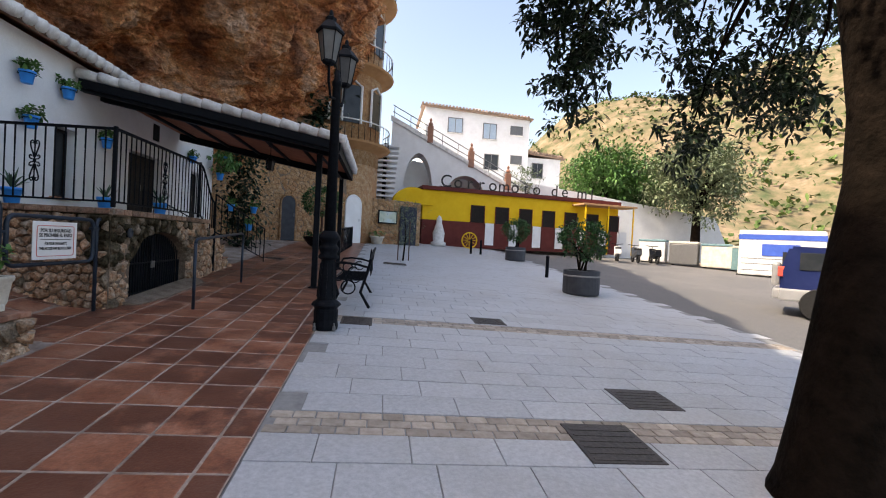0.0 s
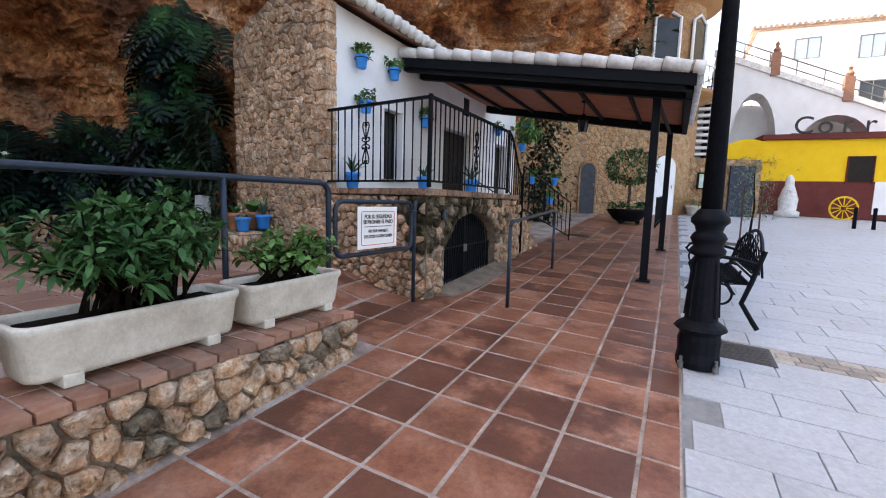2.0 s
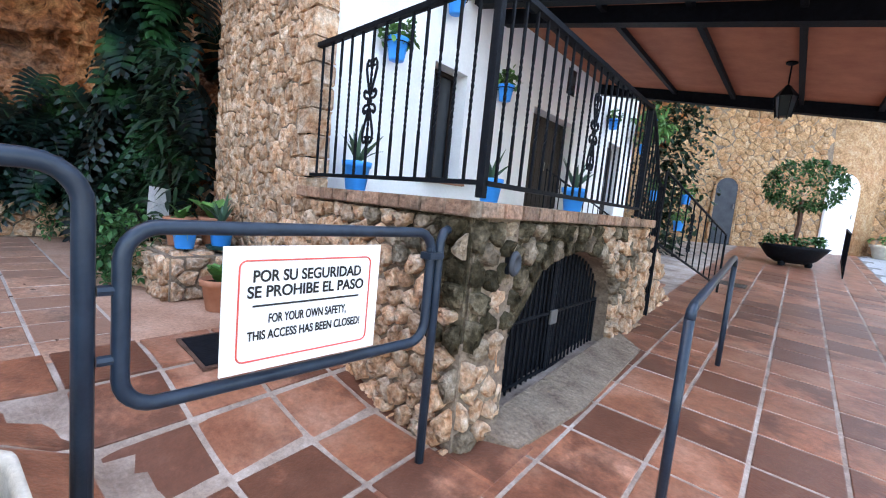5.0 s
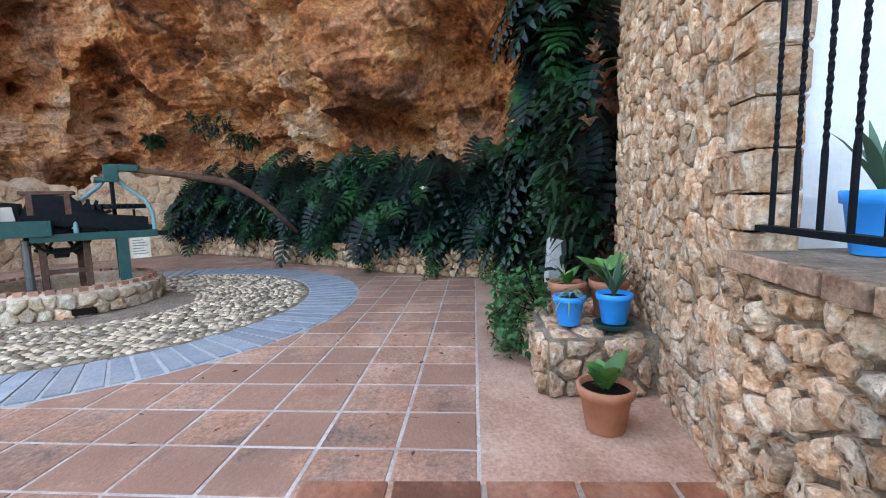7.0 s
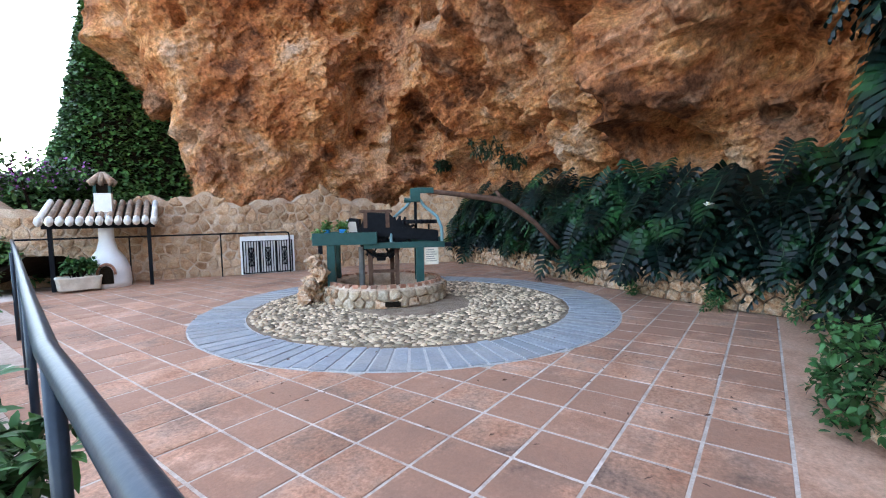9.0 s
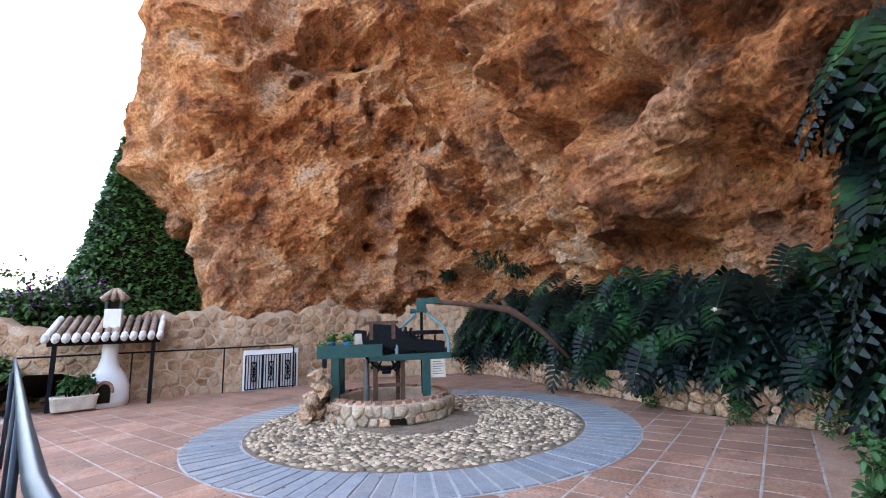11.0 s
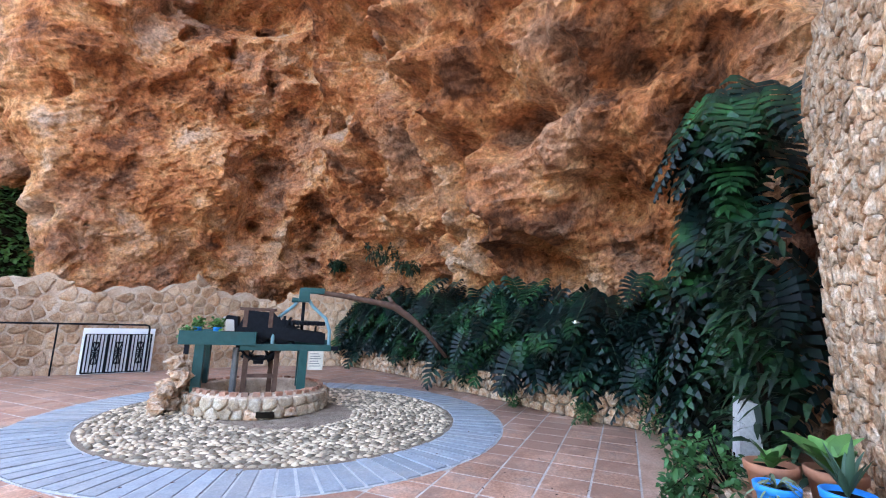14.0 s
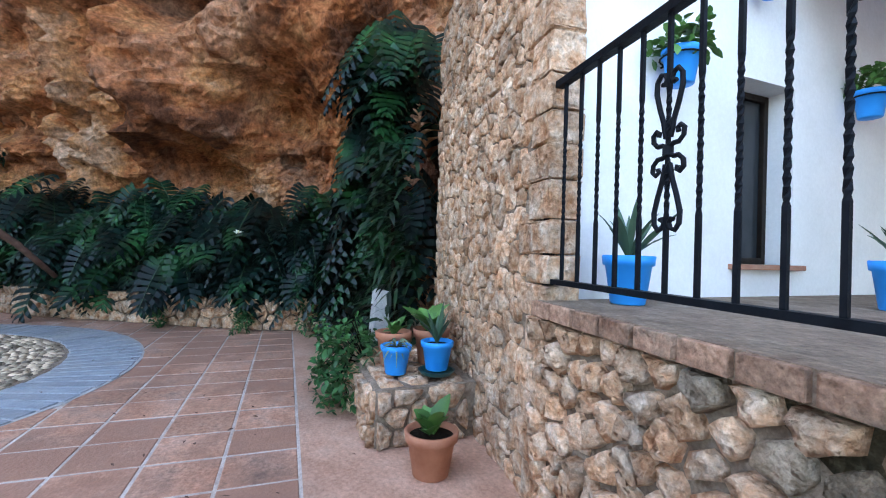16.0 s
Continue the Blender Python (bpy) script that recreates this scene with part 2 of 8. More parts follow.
def rock_material():
    m = mat("orange limestone", [(0.15, 0.062, 0.035), (0.46, 0.17, 0.072), (0.60, 0.29, 0.13), (0.60, 0.40, 0.28)], 0.75, 0.94, detail=10, dirt=(0.55, 0.33, 0.22), dirt_scale=0.5, dirt_amt=0.75, spec=0.05, grain=0.6, grain_scale=13)
    for nd in m.node_tree.nodes:
        if nd.bl_idname == "ShaderNodeValToRGB":
            for el, at_ in zip(nd.color_ramp.elements, (0.39, 0.475, 0.56, 0.66)):
                el.position = at_
    n, l = m.node_tree.nodes, m.node_tree.links
    b = n["Principled BSDF"]
    geo = n.new("ShaderNodeNewGeometry")
    base = b.inputs["Base Color"].links[0].from_socket
    fine = n.new("ShaderNodeTexNoise")
    fine.inputs["Scale"].default_value, fine.inputs["Detail"].default_value, fine.inputs["Roughness"].default_value = 7.0, 13, 0.82
    l.new(geo.outputs["Position"], fine.inputs["Vector"])
    # the bump noise also drives brightness, so hollows are painted darker
    mr = n.new("ShaderNodeMapRange")
    mr.inputs["From Min"].default_value, mr.inputs["From Max"].default_value = 0.3, 0.7
    mr.inputs["To Min"].default_value, mr.inputs["To Max"].default_value = 0.5, 1.5
    l.new(fine.outputs["Fac"], mr.inputs["Value"])
    hs = n.new("ShaderNodeHueSaturation")
    l.new(mr.outputs[0], hs.inputs["Value"]), l.new(base, hs.inputs["Color"])
    # dark dots in the colour imitate the shade of small pits
    pv = n.new("ShaderNodeTexVoronoi")
    pv.inputs["Scale"].default_value = 5.5
    pw = n.new("ShaderNodeTexNoise")
    pw.inputs["Scale"].default_value, pw.inputs["Detail"].default_value = 6.0, 4
    pm = n.new("ShaderNodeMixRGB")
    pm.inputs["Fac"].default_value = 0.25
    l.new(geo.outputs["Position"], pw.inputs["Vector"]), l.new(geo.outputs["Position"], pm.inputs["Color1"]), l.new(pw.outputs["Color"], pm.inputs["Color2"])
    l.new(pm.outputs["Color"], pv.inputs["Vector"])
    pr = n.new("ShaderNodeMapRange")
    pr.inputs["From Min"].default_value, pr.inputs["From Max"].default_value = 0.08, 0.2
    pr.inputs["To Min"].default_value, pr.inputs["To Max"].default_value = 0.4, 1.0
    l.new(pv.outputs["Distance"], pr.inputs["Value"])
    h2 = n.new("ShaderNodeHueSaturation")
    l.new(pr.outputs[0], h2.inputs["Value"]), l.new(hs.outputs["Color"], h2.inputs["Color"])
    l.new(h2.outputs["Color"], b.inputs["Base Color"])
    bp = n.new("ShaderNodeBump")
    bp.inputs["Strength"].default_value, bp.inputs["Distance"].default_value = 0.9, 0.09
    l.new(fine.outputs["Fac"], bp.inputs["Height"])
    vo = n.new("ShaderNodeTexVoronoi")
    vo.inputs["Scale"].default_value = 3.2
    wn = n.new("ShaderNodeTexNoise")
    wn.inputs["Scale"].default_value = 2.5
    mixv = n.new("ShaderNodeMixRGB")
    mixv.inputs["Fac"].default_value = 0.35
    l.new(geo.outputs["Position"], wn.inputs["Vector"]), l.new(geo.outputs["Position"], mixv.inputs["Color1"]), l.new(wn.outputs["Color"], mixv.inputs["Color2"])
    l.new(mixv.outputs["Color"], vo.inputs["Vector"])
    bp2 = n.new("ShaderNodeBump")
    bp2.inputs["Strength"].default_value, bp2.inputs["Distance"].default_value = 0.7, 0.12
    l.new(vo.outputs["Distance"], bp2.inputs["Height"]), l.new(bp.outputs["Normal"], bp2.inputs["Normal"])
    l.new(bp2.outputs["Normal"], b.inputs["Normal"])
    return m


CARSILVER = mat("silver car paint", [(0.4, 0.4, 0.4), (0.5, 0.5, 0.5)], 2, 0.3, metal=0.4)
ROCK = rock_material()
PALEMORTAR = mat("pale lime mortar", [(0.34, 0.21, 0.135), (0.47, 0.33, 0.235), (0.56, 0.44, 0.34)], 3, 0.95, bump=0.6, bump_scale=20, bdist=0.04, grain=0.35)
FLUSHSTONE = mat("mortar-smeared stone", [(0.26, 0.13, 0.07), (0.44, 0.27, 0.165), (0.52, 0.38, 0.27)], 5, 0.92, bump=0.8, bump_scale=20, bdist=0.05, grain=0.4, rnd=0.2, dirt=(0.48, 0.36, 0.26), dirt_scale=2.2, dirt_amt=0.6, spec=0.15)
SETT = mat("beige sett", [(0.30, 0.25, 0.2), (0.45, 0.39, 0.33)], 14, 0.8, bump=0.3, rnd=0.25)
EDGEBRICK = mat("weathered edge brick", [(0.22, 0.115, 0.075), (0.40, 0.25, 0.17)], 14, 0.9, bump=0.5, bdist=0.05, grain=0.5, rnd=0.3, dirt=(0.16, 0.14, 0.11), dirt_scale=3, dirt_amt=0.8)

# ---- building tools ----
def bend(y):
    """Sideways swing of the low wall, troughs and fence beyond the straight stretch."""
    return -0.19 * max(0.0, 1.9 - y)


def gz(x, y):
    """Height of the sloping street and square."""
    return -0.408 - 0.0403 * min(max(x, -6.0), 9.0) + 0.0607 * min(max(y, -12.0), 25.0)


def thing(name, m, label, category, group="", kind=""):
    ob = new(name)
    ob.empty_display_size = 0.1
    ob.matrix_basis = m
    return tagged(ob, label, category, group, kind)


def part(name, bm, material, parent=None, label="", smooth=False, kind=""):
    me = bpy.data.meshes.new(name)
    bm.to_mesh(me)
    bm.free()
    for mm in (material if isinstance(material, (list, tuple)) else [material]):
        me.materials.append(mm)
    if smooth:
        me.shade_smooth()
    ob = new(name, me)
    ob.parent = parent
    return tagged(ob, label, "", "", kind)


def raw(name, verts, faces, material, parent=None, label="", smooth=False, kind=""):
    me = bpy.data.meshes.new(name)
    me.from_pydata(verts, [], faces)
    me.materials.append(material)
    if smooth:
        me.shade_smooth()
    ob = new(name, me)
    ob.parent = parent
    return tagged(ob, label, "", "", kind)


def box(bm, x0, x1, y0, y1, z0, z1, bevel=0.0, m=None, mi=0):
    r = bmesh.ops.create_cube(bm, size=1)
    vs = r["verts"]
    bmesh.ops.scale(bm, vec=(x1 - x0, y1 - y0, z1 - z0), verts=vs)
    bmesh.ops.translate(bm, vec=((x0 + x1) / 2, (y0 + y1) / 2, (z0 + z1) / 2), verts=vs)
    if bevel:
        es = {e for v in vs for e in v.link_edges}
        r = bmesh.ops.bevel(bm, geom=list(es), offset=bevel, segments=2, affect='EDGES', profile=0.6)
        vs = list({v for f in r["faces"] for v in f.verts} | {v for v in vs if v.is_valid})
    if m is not None:
        bmesh.ops.transform(bm, matrix=m, verts=vs)
    if mi:
        for f in {f for v in vs for f in v.link_faces}:
            f.material_index = mi
    return bm


def boxed(*a, **k):
    return box(bmesh.new(), *a, **k)


def tube(bm, pts, r, seg=10, cap=True):
    """A round bar along points; r may be one radius or one for each point."""
    pts = [Vector(p) for p in pts]
    rs = r if isinstance(r, (list, tuple)) else [r] * len(pts)
    rings, side = [], None
    for i, p in enumerate(pts):
        d = (pts[min(i + 1, len(pts) - 1)] - pts[max(i - 1, 0)]).normalized()
        if side is None:
            side = d.orthogonal().normalized()
        side = (side - d * side.dot(d)).normalized()
        up = d.cross(side)
        rings.append([bm.verts.new(p + rs[i] * (math.cos(a) * side + math.sin(a) * up)) for a in (2 * math.pi * k / seg for k in range(seg))])
    for a, b in zip(rings, rings[1:]):
        for k in range(seg):
            bm.faces.new((a[k], a[(k + 1) % seg], b[(k + 1) % seg], b[k]))
    if cap:
        bm.faces.new(rings[0][::-1]), bm.faces.new(rings[-1])
    return bm


def tubed(pts, r, seg=10):
    return tube(bmesh.new(), pts, r, seg)


def lathe(bm, prof, seg=24, c=(0, 0, 0), squash=1.0):
    """A turned shape from (radius, height) pairs."""
    rings = []
    for r, z in prof:
        rings.append([bm.verts.new((c[0] + r * math.cos(2 * math.pi * k / seg), c[1] + squash * r * math.sin(2 * math.pi * k / seg), c[2] + z)) for k in range(seg)])
    for a, b in zip(rings, rings[1:]):
        for k in range(seg):
            bm.faces.new((a[k], a[(k + 1) % seg], b[(k + 1) % seg], b[k]))
    if prof[0][0] > 1e-4:
        bm.faces.new(rings[0][::-1])
    if prof[-1][0] > 1e-4:
        bm.faces.new(rings[-1])
    return bm


def arc(c, r, a0, a1, n, u=(1, 0, 0), v=(0, 0, 1)):
    c, u, v = Vector(c), Vector(u), Vector(v)
    return [c + r * (math.cos(a0 + (a1 - a0) * i / n) * u + math.sin(a0 + (a1 - a0) * i / n) * v) for i in range(n + 1)]


def clip(poly, p, n):
    """Keep the part of a 2D polygon on the side of p that n points away from."""
    out = []
    for i, a in enumerate(poly):
        b = poly[(i + 1) % len(poly)]
        da, db = (a[0] - p[0]) * n[0] + (a[1] - p[1]) * n[1], (b[0] - p[0]) * n[0] + (b[1] - p[1]) * n[1]
        if da <= 0:
            out.append(a)
        if da * db < 0:
            t = da / (da - db)
            out.append((a[0] + t * (b[0] - a[0]), a[1] + t * (b[1] - a[1])))
    return out


def cells(w, h, size, rng, aspect=1.4, keep=None, hole=None):
    """Irregular stone outlines that fill a w by h face."""
    sx, sy = size * math.sqrt(aspect), size / math.sqrt(aspect)
    seeds = []
    ny, nx = max(1, round(h / sy)), max(1, round(w / sx))
    for j in range(ny):
        for i in range(nx):
            s = ((i + 0.5 + 0.5 * (j % 2) - 0.25 + rng.uniform(-.36, .36)) * w / nx, (j + 0.5 + rng.uniform(-.33, .33)) * h / ny)
            if rng.random() > 0.07:
                seeds.append(s)
    for s in seeds:
        if keep and not keep(*s):
            continue
        poly = [(max(0, s[0] - 2.2 * sx), max(0, s[1] - 2.6 * sy)), (min(w, s[0] + 2.2 * sx), max(0, s[1] - 2.6 * sy)), (min(w, s[0] + 2.2 * sx), min(h, s[1] + 2.6 * sy)), (max(0, s[0] - 2.2 * sx), min(h, s[1] + 2.6 * sy))]
        for q in seeds:
            if q is not s and abs(q[0] - s[0]) < 3 * sx and abs(q[1] - s[1]) < 3.5 * sy:
                poly = clip(poly, ((s[0] + q[0]) / 2, (s[1] + q[1]) / 2), (q[0] - s[0], q[1] - s[1]))
        if len(poly) > 2:
            yield s, poly


def stone_mesh(s, poly, rng, joint, proud, put):
    """Verts and faces of one rounded stone on a face; put maps (u, v, n) to space."""
    big = []
    for i, a in enumerate(poly):
        b = poly[(i + 1) % len(poly)]
        big += [a, ((a[0] + b[0]) / 2 + rng.uniform(-.08, .08) * abs(a[1] - b[1]), (a[1] + b[1]) / 2 + rng.uniform(-.08, .08) * abs(a[0] - b[0]))] if math.hypot(a[0] - b[0], a[1] - b[1]) > 0.05 else [a]
    cx, cy = sum(p[0] for p in big) / len(big), sum(p[1] for p in big) / len(big)
    r = max(0.02, sum(math.hypot(p[0] - cx, p[1] - cy) for p in big) / len(big))
    k1 = max(0.5, 1 - joint / r)
    lean = rng.uniform(-.3, .3), rng.uniform(-.3, .3)
    n = len(big)
    verts, faces = [], []
    for k, d in ((k1, -0.02), (k1 * 0.985, proud * 0.55), (k1 * 0.87, proud * 0.95), (k1 * 0.45, proud)):
        for p in big:
            rr = k if k < k1 * .9 else k * (1 - 0.10 * (math.hypot(p[0] - cx, p[1] - cy) > 1.25 * r))
            u, v = (p[0] - cx) * rr, (p[1] - cy) * rr
            dd = d + (rng.uniform(-.3, .22) * proud if d > 0 else 0) + (lean[0] * u + lean[1] * v) * (d > 0) * 0.5
            verts.append(put(cx + u, cy + v, dd))
    for ring in range(3):
        for i in range(n):
            j = (i + 1) % n
            faces.append((ring * n + i, ring * n + j, ring * n + n + j, ring * n + n + i))
    faces.append(tuple(range(3 * n, 4 * n)))
    return verts, faces


def masonry(parent, put, w, h, size, material, seed, joint=0.012, proud=0.03, aspect=1.4, keep=None, near=None, limit=300, flip=False):
    """Rubble stonework: the stones nearest to near are parts, the rest one joined part."""
    rng = random.Random(seed)
    stones = list(cells(w, h, size, rng, aspect, keep))
    if near:
        stones.sort(key=lambda c: (c[0][0] - near[0]) ** 2 + (c[0][1] - near[1]) ** 2)
    rv, rf = [], []
    for i, (s, poly) in enumerate(stones):
        v, f = stone_mesh(s, poly, rng, joint, proud * rng.uniform(.7, 1.35), put)
        if flip:
            f = [q[::-1] for q in f]
        mm = material(s, rng) if callable(material) else material
        if i < limit:
            raw("stone", v, f, mm, parent, smooth=True)
        else:
            rf += [tuple(a + len(rv) for a in q) for q in f]
            rv += v
    if rv:
        raw("stonework", rv, rf, material((0, 0), rng) if callable(material) else material, parent, smooth=True, kind="stuff")


def leaf_cluster(verts, faces, base, d, length, width, rng, droop=0.4, fold=0.2, seg=3):
    """One arched leaf blade from base along d."""
    d = Vector(d).normalized()
    side = d.cross(Vector((0, 0, 1)))
    side = side.normalized() if side.length > 1e-3 else Vector((1, 0, 0))
    side = (side + Vector((rng.uniform(-.4, .4), rng.uniform(-.4, .4), rng.uniform(-.4, .4)))).normalized()
    up = side.cross(d)
    base, i0 = Vector(base), len(verts)
    for k in range(seg + 1):
        t = k / seg
        c = base + d * (length * t) + Vector((0, 0, -droop * length * t * t))
        wd = width * math.sin(math.pi * min(0.97, 0.10 + 0.9 * t)) * 0.5
        verts += [c - side * wd + up * fold * wd, c, c + side * wd + up * fold * wd]
    for k in range(seg):
        a = i0 + 3 * k
        faces += [(a, a + 1, a + 4, a + 3), (a + 1, a + 2, a + 5, a + 4)]


def unit(rng, up=0.0):
    v = Vector((rng.gauss(0, 1), rng.gauss(0, 1), rng.gauss(0, 1) + up))
    return v.normalized()


def bush_leaves(centres, n, leaf, wid, rng, spread=0.08, droop=0.3, up=0.5):
    """Leaves in rosettes round the given twig ends."""
    v, f = [], []
    for c in centres:
        for _ in range(n):
            d = unit(rng, up)
            leaf_cluster(v, f, Vector(c) + d * spread * rng.uniform(0, 1), d, leaf * rng.uniform(.6, 1.2), wid * rng.uniform(.7, 1.2), rng, droop)
    return v, f

# ---- ground, street, square ----
def ground_sheet():
    xs = [-1500, -300, -60, -20, -12, -6, -3, 0, 3, 6, 9, 14, 30, 80, 300, 1500]
    ys = [-1500, -300, -60, -20, -12, -6, 0, 5, 10, 15, 20, 25, 32, 60, 120, 400, 1500]
    v = [(x, y, gz(x, y) - 0.03) for y in ys for x in xs]
    n = len(xs)
    f = [(j * n + i, j * n + i + 1, j * n + n + i + 1, j * n + n + i) for j in range(len(ys) - 1) for i in range(n - 1)]
    return tagged(raw("ground", v, f, ASPHALT), "sun-bleached grey asphalt street and ground around the square", "ground", kind="structure")


ground = ground_sheet()


def slab_of(name, x0, x1, y0, y1, material, label, lift, nx=2, ny=12):
    v, f = [], []
    for j in range(ny + 1):
        for i in range(nx + 1):
            x, y = x0 + (x1 - x0) * i / nx, y0 + (y1 - y0) * j / ny
            v.append((x, y, gz(x, y) + lift))
    for j in range(ny):
        for i in range(nx):
            a = j * (nx + 1) + i
            f.append((a, a + 1, a + nx + 2, a + nx + 1))
    return tagged(raw(name, v, f, material), label, "pavement", kind="structure")


walkway = slab_of("pavement", -6.3, -1.30, -6, 24, GROUT, "terracotta tiled walkway with pale grout along the house", -0.004)
square = slab_of("pavement", -1.30, 6.2, -6, 27, GREYJ, "pale grey granite paved square with staggered slabs", -0.012, 3, 12)
PATIO_Z = 0.35


def tile_mesh(name, w, d, material, th=0.03, bev=0.006):
    bm = boxed(-w / 2, w / 2, -d / 2, d / 2, -th, 0, bev)
    me = bpy.data.meshes.new(name)
    bm.to_mesh(me)
    bm.free()
    me.materials.append(material)
    return me


def lay(parent, name, me, spots, limit, material, w, d, rng, near):
    """Tiles as parts where the walk passes, the rest joined."""
    spots = sorted(spots, key=lambda s: (s[0].translation - Vector(near)).length)
    v, f = [], []
    for i, (m, sw) in enumerate(spots):
        if i < limit:
            ob = new(name, me)
            ob.parent = parent
            ob.matrix_basis = m @ Matrix.Diagonal((sw, 1, 1, 1))
        else:
            a = len(v)
            v += [m @ Vector((sx * w / 2 * sw, sy * d / 2, 0)) for sx, sy in ((-1, -1), (1, -1), (1, 1), (-1, 1))]
            f.append((a, a + 1, a + 2, a + 3))
    if f:
        raw(name + "s", v, f, material, parent, kind="stuff")


SLOPE = Matrix(((1, 0, -(-0.0403), 0), (0, 1, -0.0607, 0), (-0.0403, 0.0607, 1, 0), (0, 0, 0, 1)))


def street_tiles():
    rng = random.Random(3)
    me = tile_mesh("tile", 0.379, 0.379, TERRA)
    spots = []
    for j in range(-24, 50):
        for i in range(0, 9):
            x, y = -1.50 - 0.40 * i - 0.20, 4.95 + 0.40 * j
            if x < -3.62 and 1.6 < y < 4.6 or y < 1.6 and x < -3.55 + bend(y) or i > 5 and y > 1.6:
                continue
            m = Matrix.Translation((x, y, gz(x, y) + rng.uniform(-.002, .002))) @ SLOPE
            spots.append((m, 1.0))
    lay(walkway, "tile", me, spots, 290, TERRA, 0.379, 0.379, rng, (-2.8, 5, 0))
    half = tile_mesh("border_tile", 0.18, 0.38, TERRA)
    for j in range(-14, 50):
        x, y = -1.40, 4.95 + 0.40 * j
        ob = new("border_tile", half)
        ob.parent = walkway
        ob.matrix_basis = Matrix.Translation((x, y, gz(x, y))) @ SLOPE


def pavers():
    rng = random.Random(4)
    W, D = 0.60, 0.335
    me = tile_mesh("paver", W - 0.008, D - 0.008, GREY, 0.03, 0.004)
    spots = []
    for j in range(-24, 78):
        y = 3.05 + D * j
        if j in (1, 10):
            continue
        for i in range(0, 13):
            x = -1.29 + W / 2 + W * (i + (0.0, 0.42, 0.7, 0.25)[j % 4] - 0.35)
            w = 1.0
            if x - W / 2 < -1.29:
                over = -1.29 - (x - W / 2)
                w, x = (W - over) / W, x + over / 2
            if x > 6.1 or w < 0.1:
                continue
            spots.append((Matrix.Translation((x, y, gz(x, y) + rng.uniform(-.0015, .0015))) @ SLOPE, w))
    lay(square, "paver", me, spots, 300, GREY, W - 0.008, D - 0.008, rng, (0.6, 4.4, 0))
    sett = tile_mesh("sett", 0.15, 0.10, SETT, 0.03, 0.008)
    for j in (1, 10):
        for i in range(46):
            for k in range(3):
                x, y = -1.20 + 0.16 * i + 0.05 * (k % 2), 3.05 + D * j + 0.11 * (k - 1)
                ob = new("sett", sett)
                ob.parent = square
                ob.matrix_basis = Matrix.Translation((x, y, gz(x, y) + rng.uniform(-.004, .001))) @ SLOPE





# ---- patio ----
RING = (-8.83, 0.97)
R_OUT, R_IN = 2.9, 2.28
patio = tagged(raw("floor", [(-5.4, -7.2, PATIO_Z - 0.004), (-3.67, 1.9, PATIO_Z - 0.004), (-3.67, 4.5, PATIO_Z - 0.004), (-5.5, 4.5, PATIO_Z - 0.004), (-5.5, 8.5, PATIO_Z - 0.004), (-16.5, 9, PATIO_Z - 0.004), (-16.5, -7.2, PATIO_Z - 0.004)], [(0, 1, 2, 3, 4, 5, 6)], GROUT2), "terracotta tiled patio floor with wide pale joints", "floor", kind="structure")


STRIP = mat("worn terracotta cement", [(0.36, 0.19, 0.125), (0.48, 0.285, 0.20), (0.53, 0.36, 0.27)], 2.2, 0.75, bump=0.3, bump_scale=40, dirt=(0.26, 0.15, 0.105), dirt_scale=1.2, dirt_amt=0.5, grain=0.3)
tagged(raw("floor_strip", [(-5.5, 5.25, PATIO_Z - .0005), (-5.5, 8.5, PATIO_Z - .0005), (-10.4, 8.5, PATIO_Z - .0005), (-10.4, 5.42, PATIO_Z - .0005)], [(0, 1, 2, 3)], STRIP), "strip of worn reddish cement floor beside the gable", "floor", kind="structure")


def smooth(t):
    t = min(1.0, max(0.0, t))
    return t * t * (3 - 2 * t)


def ramp_z(x, y):
    k = max(smooth((-4.2 - x) / 1.3), smooth((5.1 - y) / 0.6) * smooth((-4.15 - x) / 0.25))
    return gz(x, y) + (PATIO_Z - gz(x, y)) * k


def ramp():
    """The sloping way from the street up through the gate to the patio."""
    v, f = [], []
    nx, ny = 16, 14
    for j in range(ny + 1):
        for i in range(nx + 1):
            x, y = -3.62 - 1.9 * i / nx, 4.5 + 1.9 * j / ny
            v.append((x, y, ramp_z(x, y)))
    for j in range(ny):
        for i in range(nx):
            a = j * (nx + 1) + i
            f.append((a, a + nx + 1, a + nx + 2, a + 1))
    ob = tagged(raw("ramp", v, f, GROUT), "tiled ramp rising from the walkway to the patio gate", "ramp", kind="structure")
    me = tile_mesh("tile", 0.37, 0.37, TERRA)
    for j in range(5):
        for i in range(5):
            x, y = -3.74 - 0.40 * i, 4.665 + 0.395 * j
            if i == 0 and j == 0:
                continue
            dx = (ramp_z(x + .1, y) - ramp_z(x - .1, y)) / .2
            dy = (ramp_z(x, y + .1) - ramp_z(x, y - .1)) / .2
            t = new("tile", me)
            t.parent = ob
            t.matrix_basis = Matrix(((1, 0, -dx, x), (0, 1, -dy, y), (dx, dy, 1, ramp_z(x, y) + .006), (0, 0, 0, 1)))
    return ob


